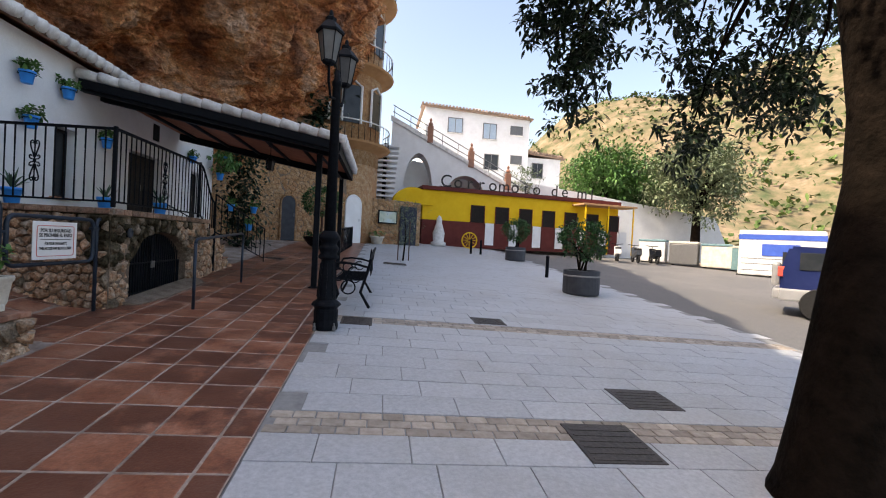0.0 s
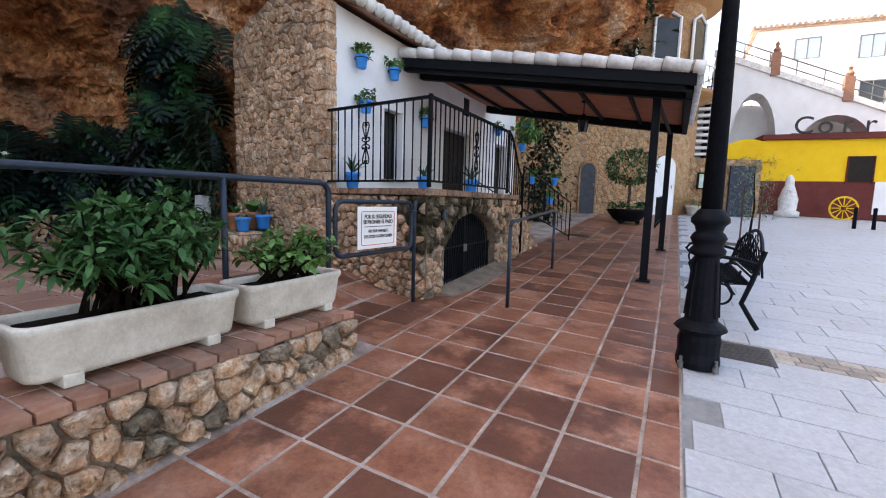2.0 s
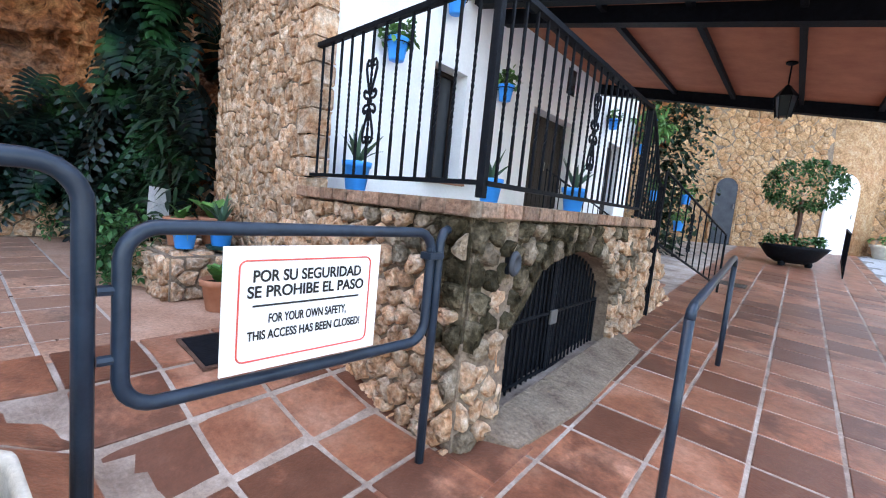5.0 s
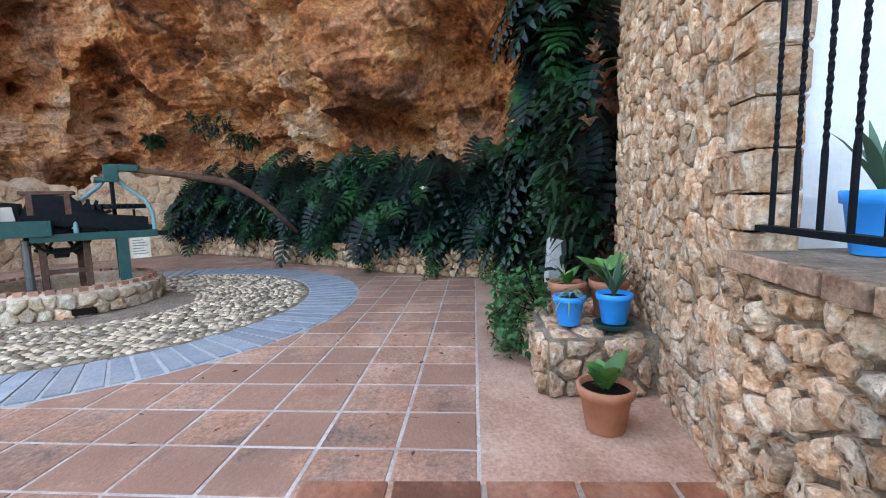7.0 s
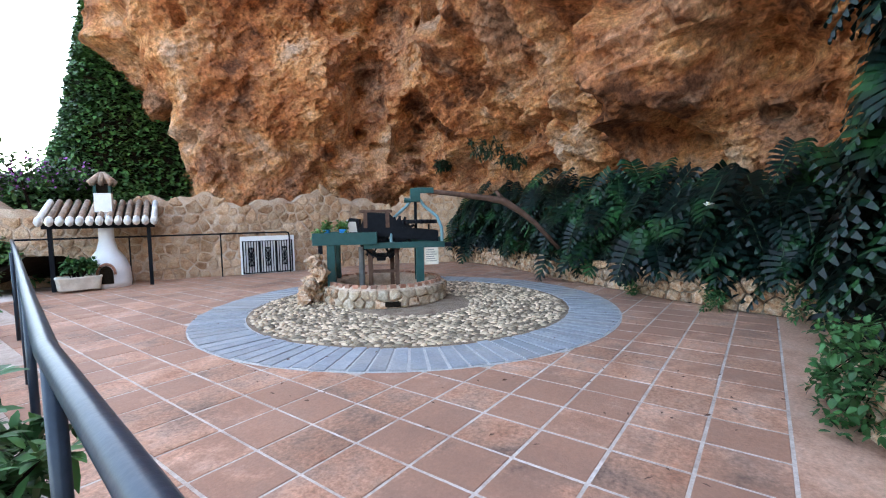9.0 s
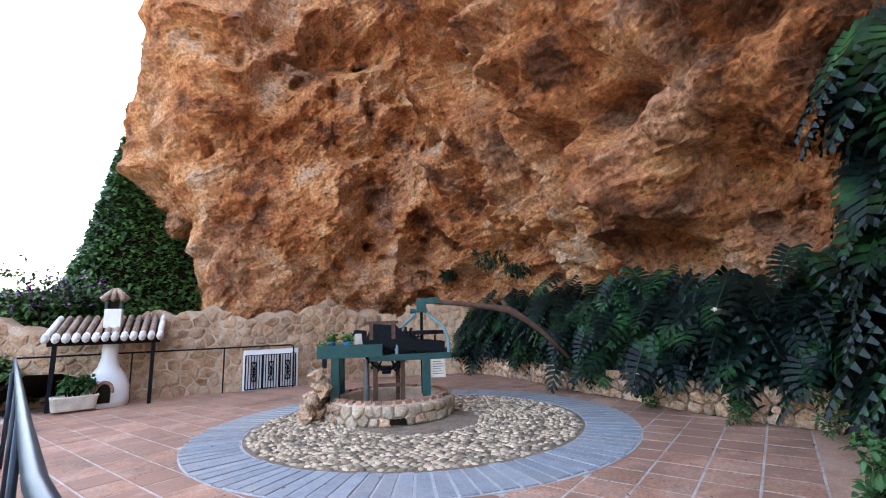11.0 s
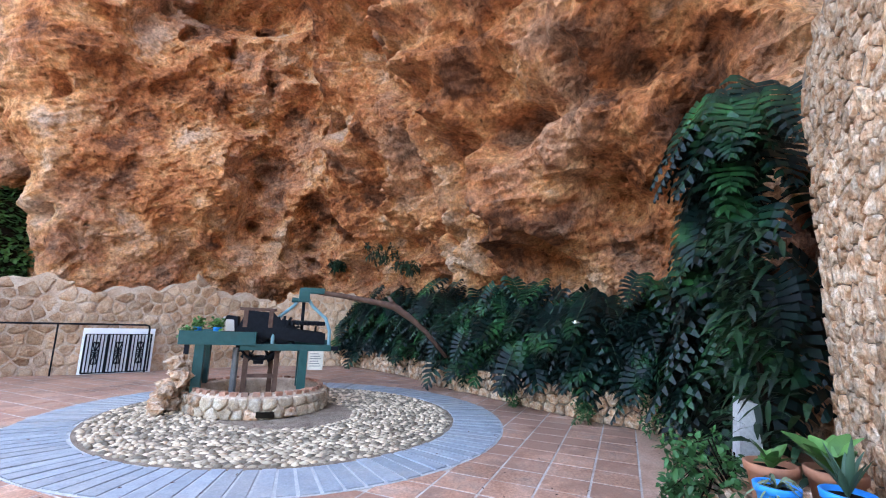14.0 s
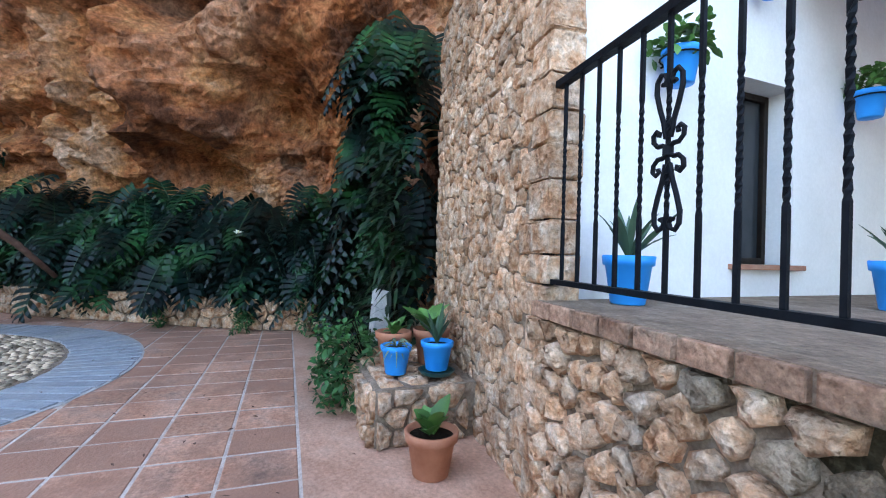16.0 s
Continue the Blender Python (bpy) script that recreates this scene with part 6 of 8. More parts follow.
def oven():
    o = thing("outdoor_oven", Matrix.Translation((-7.2, -5.65, PATIO_Z)) @ Matrix.Rotation(math.atan2(.45, -1.0) + math.pi, 4, 'Z') @ Matrix.Diagonal((.74, .74, .95, 1)), "white plastered outdoor oven with a brick mouth and tall chimney", "oven")
    part("body", lathe(bmesh.new(), [(.50, 0), (.52, .12), (.50, .4), (.40, .62), (.24, .8), (.18, 1.0), (.17, 1.6)], 24), WHITE, o, smooth=True)
    # mouth is a solid plug, its inner shade put into the colour
    part("mouth", prism(bmesh.new(), [(-.15, .1), (.15, .1), (.15, .32)] + [(.15 * math.cos(a), .32 + .15 * math.sin(a)) for a in (math.pi * k / 8 for k in range(1, 8))] + [(-.15, .32)], lambda u, v, n: Vector((u, n, v)), .3, .535), SOIL_AND_SHADE, o, "near-black solid plug in place of the oven's hollow mouth")
    for k in range(11):
        a = math.pi * k / 10
        bm = boxed(-.025, .025, -.05, .05, -.03, .03, .004)
        bmesh.ops.transform(bm, matrix=Matrix.Translation((.19 * math.cos(a), .50, .32 + .19 * math.sin(a))) @ Matrix.Rotation(-a, 4, 'Y') @ Matrix.Rotation(0, 4, 'X'), verts=bm.verts[:])
        part("brick", bm, CLAYBRICK, o)
    part("chimney", boxed(-.19, .19, -.19, .19, 1.6, 2.0, .01), WHITE, o)
    # dark box between the piers paints the shade of the opening
    part("chimney_opening_fill", boxed(-.14, .14, -.14, .14, 2.0, 2.2), SOIL_AND_SHADE, o)
    for sx in (-1, 1):
        for sy in (-1, 1):
            part("pier", boxed(sx * .16 - .03, sx * .16 + .03, sy * .16 - .03, sy * .16 + .03, 2.0, 2.2), GREEN, o)
    for k in range(8):
        a = 2 * math.pi * k / 8
        part("cowl_tile", tubed([(.30 * math.cos(a), .30 * math.sin(a), 2.2), (.04 * math.cos(a), .04 * math.sin(a), 2.42)], [.075, .05], 7), ROOFTILE, o, smooth=True)
    s = thing("oven_shelter", Matrix.Translation((-7.2, -5.75, PATIO_Z)) @ Matrix.Rotation(math.atan2(.45, -1.0) + math.pi, 4, 'Z') @ Matrix.Diagonal((.74, .9, 1, 1)), "small tiled roof on black posts sheltering the oven", "shelter")
    for x in (-1.05, 1.05):
        part("post", boxed(x - .045, x + .045, .35, .44, 0, 1.22), IRON, s)
    part("beam", boxed(-1.2, 1.2, .36, .46, 1.2, 1.3), IRON, s)
    part("roof_deck", prism(bmesh.new(), [(-.55, 1.66), (.55, 1.28), (.55, 1.32), (-.55, 1.70)], lambda u, v, n: Vector((n, u, v)), -1.22, 1.22), DARKWOOD, s)
    for k in range(13):
        x = -1.2 + .2 * k
        white = k in (0, 12)
        part("roof_tile", tubed([(x, -.55, 1.74), (x, .6, 1.35)], .075, 8), WHITETILE if white else ROOFTILE, s, smooth=True)
        part("tile_end", tubed([(x, .55, 1.365), (x, .66, 1.33)], .088, 8), WHITETILE, s, "whitewashed tile end", smooth=True)
    p = thing("planter", Matrix.Translation((-6.62, -5.35, PATIO_Z)) @ Matrix.Rotation(radians(80), 4, 'Z'), "white ribbed trough planter at the end of the patio", "planter")
    part("trough", planter_body(.7), CONC, p)
    rng = random.Random(17)
    t = thing("shrub", Matrix.Translation((-6.62, -5.35, PATIO_Z + .25)), "rounded dark green shrub in the far trough", "shrub")
    bm, ends = twigs(rng, 26, .45, (.3, .25))
    part("stalk", bm, BARK, t, kind="stuff")
    v, f = bush_leaves(ends, 9, .1, .05, rng, .05, .2, .4)
    raw("leaves", v, f, LEAF2F, t, kind="stuff")


def ivy_bank():
    """The ivy-covered slope beside the cliff."""
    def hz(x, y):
        # bank edge slants along the camera's line of sight to fit its outline
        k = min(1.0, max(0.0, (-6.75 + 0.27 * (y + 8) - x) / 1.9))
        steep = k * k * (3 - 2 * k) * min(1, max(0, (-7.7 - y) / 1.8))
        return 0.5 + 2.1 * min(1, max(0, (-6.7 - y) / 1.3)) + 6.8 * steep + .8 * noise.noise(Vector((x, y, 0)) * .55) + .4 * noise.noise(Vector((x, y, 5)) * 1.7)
    xs = [-20 + 22 * i / 44 for i in range(45)]
    ys = [-17 + 11.6 * j / 40 for j in range(41)]
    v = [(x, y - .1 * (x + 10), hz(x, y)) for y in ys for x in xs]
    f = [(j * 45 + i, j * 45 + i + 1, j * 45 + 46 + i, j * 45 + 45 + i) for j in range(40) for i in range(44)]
    b = tagged(raw("ivy_bank", v, f, SOIL_AND_SHADE, smooth=True), "steep bank overgrown with ivy and flowering creeper beside the cliff", "bank", kind="structure")
    rng = random.Random(23)
    lv, lf = [], []
    for k in range(76000):
        x, y = (rng.uniform(-10.5, -4.5), rng.uniform(-11, -6.6)) if k % 2 else (rng.uniform(-17, 1.5), rng.uniform(-15, -6.4))
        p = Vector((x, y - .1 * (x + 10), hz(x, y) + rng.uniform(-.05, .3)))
        d = Vector((rng.gauss(.3, .7), rng.gauss(.6, .7), rng.uniform(-.5, .5)))
        leaf_cluster(lv, lf, p, d, rng.uniform(.08, .2), rng.uniform(.07, .16), rng, .4, .2, 2)
    raw("ivy", lv, lf, IVY2, b, kind="stuff")
    t = thing("bougainvillea", Matrix.Translation((-6.5, -7.6, 2.5)), "purple flowering bougainvillea spilling over the patio wall", "shrub")
    ends = [Vector((rng.gauss(0, .8), rng.gauss(0, .3), rng.gauss(.25, .3))) for _ in range(110)]
    part("stem", tubed([(0, 0, -.5), (.1, 0, .1), (.4, 0, .5)], [.03, .02, .01], 5), BARK, t)
    v, f = bush_leaves(ends, 8, .11, .07, rng, .08, .3, .2)
    raw("leaves", v, f, IVY2, t, kind="stuff")
    v, f = bush_leaves(ends[::2], 6, .07, .06, rng, .12, .2, .4)
    raw("bloom", v, f, PURPLE, t, "small purple bracts", kind="stuff")


IVY2 = mat("shaded ivy", [(0.014, 0.045, 0.012), (0.045, 0.115, 0.03), (0.10, 0.19, 0.05)], .7, 0.5, rnd=0.6, island=True)
PURPLE = mat("purple bract", [(0.22, 0.06, 0.25), (0.36, 0.12, 0.38)], 6, 0.6, rnd=0.3, island=True)

low_wall()
planter(4.16, .86, 1, "geranium", .40, .055, .05, "straggly bright green geranium growing in the trough", LEAF2, 30, 8)
planter(3.16, 1.04, 2, "pittosporum", .64, .075, .034, "dense rounded pittosporum shrub growing in the trough", LEAF2F, 60, 17)
planter(2.05, 1.0, 3, "geranium", .48, .07, .06, "leggy bright green geranium growing in the trough", LEAF2, 26, 8)
planter(.9, 1.04, 4, "pittosporum", .55, .075, .034, "dense rounded pittosporum shrub growing in the trough", LEAF2F, 36, 9)
planter(-1.8, 1.04, 6, "pittosporum", .55, .075, .034, "dense rounded pittosporum shrub growing in the trough", LEAF2F, 30, 9)
planter(-3.2, 1.04, 7, "pittosporum", .55, .075, .034, "dense rounded pittosporum shrub growing in the trough", LEAF2F, 30, 9)
planter(-4.6, 1.04, 8, "pittosporum", .6, .075, .034, "dense rounded pittosporum shrub growing in the trough", LEAF2F, 30, 9)
planter(-.4, 1.04, 5, "pittosporum", .55, .075, .034, "dense rounded pittosporum shrub growing in the trough", LEAF2F, 30, 9)
def litter():
    """Dry leaves blown over the patio, and weeds at the foot of the bank wall."""
    rng = random.Random(31)
    v, f = [], []
    for _ in range(170):
        x, y = rng.uniform(-9.6, -5.6), rng.uniform(-1.0, 5.6)
        leaf_cluster(v, f, Vector((x, y, PATIO_Z + .02)), Vector((rng.gauss(0, 1), rng.gauss(0, 1), .05)), rng.uniform(.02, .05), rng.uniform(.01, .022), rng, .1, .3, 2)
    tagged(raw("leaf_litter", v, f, TRUNKWOOD), "scattered dry brown leaves lying on the patio tiles", "leaves", kind="stuff")
    for x, y, s in ((-9.95, 5.62, .2), (-10.3, 4.75, .14), (-9.85, 6.05, .16), (-11.1, 3.6, .12)):
        t = thing("weed", Matrix.Translation((x, y, PATIO_Z)), "small bright green weed growing from the wall foot", "weed", "weeds along the bank wall")
        ends = [Vector((rng.uniform(-s, s), rng.uniform(-s, s) * .8, rng.uniform(.02, 2.2 * s))) for _ in range(34)]
        v, f = bush_leaves(ends, 7, .055, .03, rng, .04, .3, .4)
        raw("leaves", v, f, LEAF2F, t, kind="stuff")


litter()
fence(), gate(), well(), wall_and_balcony_pots(), patio_walls(), philodendrons(), oven(), ivy_bank()

# ---- street furniture ----
def street_lamp():
    x, y = -1.19, 5.80
    l = thing("street_lamp", Matrix.Translation((x, y, gz(x, y))), "black cast iron street lamp with two lanterns at the walkway edge", "lamp")
    part("base", lathe(bmesh.new(), [(.15, 0), (.155, .05), (.145, .12), (.15, .22), (.14, .26), (.15, .28), (.185, .305), (.17, .33), (.115, .37)], 16), IRON, l)
    bm = bmesh.new()
    lathe(bm, [(.115, .37), (.085, .86)], 16)
    ped = part("pedestal", bm, IRON, l, "fluted lower shaft")
    for k in range(8):
        a = 2 * math.pi * k / 8
        part("flute", tubed([(.118 * math.cos(a), .118 * math.sin(a), .40), (.092 * math.cos(a), .092 * math.sin(a), .82)], .008, 4), IRON, ped)
    part("collar", lathe(bmesh.new(), [(.085, .86), (.12, .88), (.125, .91), (.10, .94), (.115, .98), (.125, 1.0), (.11, 1.03), (.09, 1.05), (.10, 1.09), (.13, 1.12), (.13, 1.15), (.095, 1.2), (.08, 1.22)], 20), IRON, l, smooth=True)
    part("shaft", lathe(bmesh.new(), [(.072, 1.22), (.05, 3.0), (.06, 3.02), (.06, 3.06), (.04, 3.08), (.03, 3.2)], 14), IRON, l, smooth=True)
    for k in range(4):
        a = math.pi / 4 + math.pi / 2 * k
        part("anchor_bolt", lathe(bmesh.new(), [(.022, 0), (.022, .05), (.012, .055), (.012, .09)], 8, (.165 * math.cos(a), .165 * math.sin(a), 0)), STEEL, l)
    for s, dz in ((-1, 0.0), (1, 0.0)):
        part("arm", tubed([(0, 0, 2.85), (.05 * s, s * .16, 2.82), (.06 * s, s * .30, 2.95), (.06 * s, s * .36, 3.12)], .016, 8), IRON, l)
        c = Vector((.06 * s, s * .36, 3.12))
        lan = part("lantern", lathe(bmesh.new(), [(.03, 0), (.075, .02), (.08, .05)], 6, c), IRON, l)
        part("glass", lathe(bmesh.new(), [(.078, .05), (.135, .36), (.0, .36)], 6, c), LAMPGLASS, lan)
        for k in range(6):
            a = math.pi / 3 * k
            part("rib", tubed([c + Vector((.082 * math.cos(a), .082 * math.sin(a), .04)), c + Vector((.14 * math.cos(a), .14 * math.sin(a), .37))], .007, 4), IRON, lan)
        part("hood", lathe(bmesh.new(), [(.16, .36), (.165, .385), (.09, .48), (.06, .5), (.065, .54), (.03, .56), (.02, .62), (0, .64)], 6, c), IRON, lan)


LAMPGLASS = mat("frosted lamp glass", [(0.10, 0.10, 0.10), (0.16, 0.16, 0.155)], 6, 0.3)


def bench():
    b = thing("bench", Matrix.Translation((-.98, 7.62, gz(-.98, 7.62))), "ornate black cast iron bench with pierced seat and curled arms", "bench")
    Lh = .85
    seat = bmesh.new()
    for j in range(9):
        y = -Lh + 2 * Lh * j / 8
        tube(seat, [(-.22, y, .44), (0, y, .42), (.2, y, .43)], .006, 5, False)
    for j in range(22):
        y0, y1 = -Lh + 2 * Lh * j / 22, -Lh + 2 * Lh * (j + 1) / 22
        for i in range(5):
            xx = -.2 + .08 * i
            tube(seat, [(xx, y0, .435), (xx + .04, (y0 + y1) / 2, .43), (xx + .08, y1, .43)], .007, 4, False)
            tube(seat, [(xx + .08, y0, .43), (xx + .04, (y0 + y1) / 2, .43), (xx, y1, .435)], .007, 4, False)
    tube(seat, [(-.23, -Lh, .44), (-.23, Lh, .44)], .014, 6)
    tube(seat, [(.21, -Lh, .43), (.21, Lh, .43)], .012, 6)
    part("seat", seat, IRON, b, "pierced lattice seat")
    back = bmesh.new()
    crest = [(.28 + .06 * math.sin(math.pi * t), -Lh + 2 * Lh * t, .72 + .18 * math.sin(math.pi * t)) for t in (k / 16 for k in range(17))]
    tube(back, crest, .018, 6)
    tube(back, [(.22, -Lh, .5), (.22, Lh, .5)], .012, 6)
    for k in range(9):
        c = Vector((.25, -Lh + .1 + 2 * (Lh - .1) * k / 8, .5))
        top = .2 + .18 * math.sin(math.pi * k / 8)
        for r_ in (.06, .1):
            tube(back, [c + Vector((.05 * t, r_ * math.cos(math.pi * t), top * math.sin(math.pi * t) * r_ / .1)) for t in (i / 10 for i in range(11))], .007, 4, False)
        tube(back, [c, c + Vector((.06, 0, top))], .007, 4, False)
    part("backrest", back, IRON, b, "open scrollwork backrest")
    for s in (-1, 1):
        y = s * Lh
        part("leg", tubed([(-.30, y, .02), (-.24, y, .06), (-.16, y, .22), (-.23, y, .42)], .022, 8), IRON, b)
        part("leg", tubed([(.30, y, .02), (.26, y, .08), (.16, y, .25), (.22, y, .45), (.30, y, .75)], .022, 8), IRON, b)
        arm = bmesh.new()
        tube(arm, [(.26, y, .62), (.1, y, .66), (-.1, y, .68), (-.24, y, .66), (-.28, y, .6), (-.24, y, .55), (-.2, y, .6)], .018, 7)
        tube(arm, arc((-.16, y, .5), .085, -.5, 5.2, 14), .012, 5)
        tube(arm, arc((-.02, y, .32), .1, 0, 6.28, 16), .012, 5)
        tube(arm, arc((.05, y, .54), .08, 1, 6.5, 14), .01, 5)
        part("arm", arm, IRON, b)


def covers():
    for k, (x, y, w, d) in enumerate(((-.83, 6.3, .42, .42), (1.15, 6.8, .5, .4), (1.18, 3.2, .55, .55), (1.97, 4.02, .55, .45), (-3.4, 12.5, .5, .35), (-.1, 13.6, .7, .5))):
        c = thing("manhole_cover", Matrix.Translation((x, y, gz(x, y) + .002)) @ SLOPE, "square dark cast iron manhole cover set in the paving", "manhole cover", "covers in the paving")
        part("plate", boxed(-w / 2, w / 2, -d / 2, d / 2, -.02, .004, .004), COVER, c)
        for j in range(6):
            part("rib", boxed(-w / 2 + .03, w / 2 - .03, -d / 2 + .03 + (d - .06) * j / 6, -d / 2 + .05 + (d - .06) * j / 6, .004, .008), COVER, c)


COVER = mat("rusty cast iron", [(0.05, 0.045, 0.042), (0.10, 0.085, 0.075)], 30, 0.6, bump=0.3, metal=0.3)


def drum_shrub(x, y, seed, top):
    rng = random.Random(seed)
    z = gz(x, y)
    p = thing("round_planter", Matrix.Translation((x, y, z)), "round dark grey planter drum with a pale rope band", "planter", "drums on the square")
    part("drum", lathe(bmesh.new(), [(.42, 0), (.44, .05), (.44, .58), (.42, .6), (.38, .6), (.37, .5), (0, .5)], 28), DRUM, p, smooth=False)
    part("band", lathe(bmesh.new(), [(.445, .44), (.455, .46), (.445, .48)], 28), GREYJ, p)
    t = thing("shrub", Matrix.Translation((x, y, z + .5)), "round-headed green laurel shrub growing in a drum planter", "shrub", "shrubs in drums")
    bm = bmesh.new()
    for k in range(5):
        tube(bm, [(rng.uniform(-.1, .1), rng.uniform(-.1, .1), 0), (rng.uniform(-.15, .15), rng.uniform(-.15, .15), .45), (rng.uniform(-.4, .4), rng.uniform(-.4, .4), .8)], [.03, .022, .01], 5)
    part("trunk", bm, BARK, t)
    ends = []
    for _ in range(260):
        d = unit(rng)
        r = rng.uniform(.5, 1) ** .5
        ends.append(Vector((d.x * .62 * r, d.y * .62 * r, .85 + d.z * .5 * r)))
    v, f = bush_leaves(ends, 9, .10, .045, rng, .07, .2, .3)
    raw("leaves", v, f, LEAF2F, t, kind="stuff")


DRUM = mat("dark grey drum", [(0.03, 0.035, 0.045), (0.05, 0.055, 0.065)], 6, 0.6, bump=0.1)


def crown(rng, n, rx, ry, rz, c):
    out = []
    for _ in range(n):
        d = unit(rng)
        k = .55 + .45 * noise.noise(d * 1.8 + Vector((c[0], c[1], 0))) + rng.uniform(-.12, .25)
        out.append(Vector((c[0] + d.x * rx * k, c[1] + d.y * ry * k, c[2] + d.z * rz * k)))
    return out


def tree(name, x, y, h, r, seed, material, label, n, leaf, z0=None, lean=(0, 0), trunk=.18):
    rng = random.Random(seed)
    z = gz(x, y) if z0 is None else z0
    t = thing(name, Matrix.Translation((x, y, z)), label, "tree")
    bm = bmesh.new()
    top = Vector((lean[0], lean[1], h * .5))
    tube(bm, [(0, 0, -.1), (lean[0] * .3, lean[1] * .3, h * .22), top], [trunk * 1.25, trunk, trunk * .7], 10)
    ends = crown(rng, n, r, r, h * .36, (top.x, top.y, h * .66))
    for e in ends[:: max(1, n // 16)]:
        tube(bm, [top * .8, top.lerp(e, .5) + Vector((0, 0, .15)), e], [trunk * .4, trunk * .22, .015], 5)
    part("trunk", bm, BARK, t)
    v, f = bush_leaves(ends, 12, leaf, leaf * .5, rng, leaf * 2.2, .25, .1)
    raw("crown", v, f, material, t, kind="stuff")


def near_tree():
    """The tree that the walk starts beside, its unlit darkness put into the bark colour."""
    rng = random.Random(77)
    t = thing("tree", Matrix.Translation((2.27, 2.5, gz(2, 2.2))), "leaning tree with shade-darkened bark and hanging sprays of small leaves", "tree")
    bm = bmesh.new()
    tube(bm, [(-.03, 0, -.1), (0, 0, .12), (.02, 0, .5), (.08, 0, .9), (.18, .02, 1.4), (.32, .05, 2.0), (.35, .08, 2.5), (.28, .1, 3.0), (.24, .2, 3.6), (.3, .5, 5)], [.38, .32, .275, .26, .25, .245, .24, .23, .2, .12], 18)
    for vv in bm.verts:
        vv.co += Vector((1, 1, 0)) * .035 * noise.noise(vv.co * 3.5)
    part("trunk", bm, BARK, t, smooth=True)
    br = bmesh.new()
    ends = []
    sprays = [(1.12, 3.6), (1.45, 3.2), (1.40, 2.85), (1.8, 3.5), (2.4, 3.9), (2.9, 3.5), (2.9, 2.95), (2.8, 2.45), (3.4, 2.9), (3.9, 3.35), (3.9, 2.85), (3.6, 3.9), (2.0, 3.9), (4.4, 4.1), (1.2, 3.9), (3.0, 4.2)]
    for x, z in sprays:
        c = Vector((x - 2.27, 4.6 - 2.5 + rng.uniform(-.35, .35), z - gz(2, 2.2)))
        up = c + Vector((0, -.3, .7))
        tube(br, [(.2, .3, 3.5), Vector((.2, .3, 3.8)).lerp(up, .6) + Vector((0, 0, .35)), up, c], [.05, .03, .015, .006], 5)
        for _ in range(58):
            ends.append(c + Vector((rng.gauss(0, .17), rng.gauss(0, .2), rng.gauss(.05, .2))))
    # upper crown added this wide to keep sun off the trunk and paving
    for _ in range(620):
        d = unit(rng)
        r_ = rng.uniform(.55, 1.0)
        ends.append(Vector((.1 + d.x * 3.2 * r_, .4 + d.y * 3.2 * r_, 5.6 + d.z * 1.1)))
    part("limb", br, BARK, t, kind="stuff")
    v, f = bush_leaves(ends, 10, .085, .045, rng, .09, .35, -.1)
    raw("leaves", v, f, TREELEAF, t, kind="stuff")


def sapling():
    rng = random.Random(31)
    x, y = .2, 14.7
    t = thing("young_olive_tree", Matrix.Translation((x, y, gz(x, y))), "thin staked young olive tree with sparse grey-green leaves", "tree")
    part("trunk", tubed([(0, 0, 0), (.05, 0, .8), (-.02, 0, 1.6)], [.03, .022, .01], 6), BARK, t)
    for s in (-.18, .18):
        part("stake", tubed([(s, 0, 0), (s, 0, 1.3)], .018, 6), TRUNKWOOD, t)
    ends = [Vector((rng.gauss(0, .25), rng.gauss(0, .25), rng.uniform(.5, 2.0))) for _ in range(210)]
    v, f = bush_leaves(ends, 7, .07, .016, rng, .06, .3, .2)
    raw("leaves", v, f, LEAF3, t, kind="stuff")


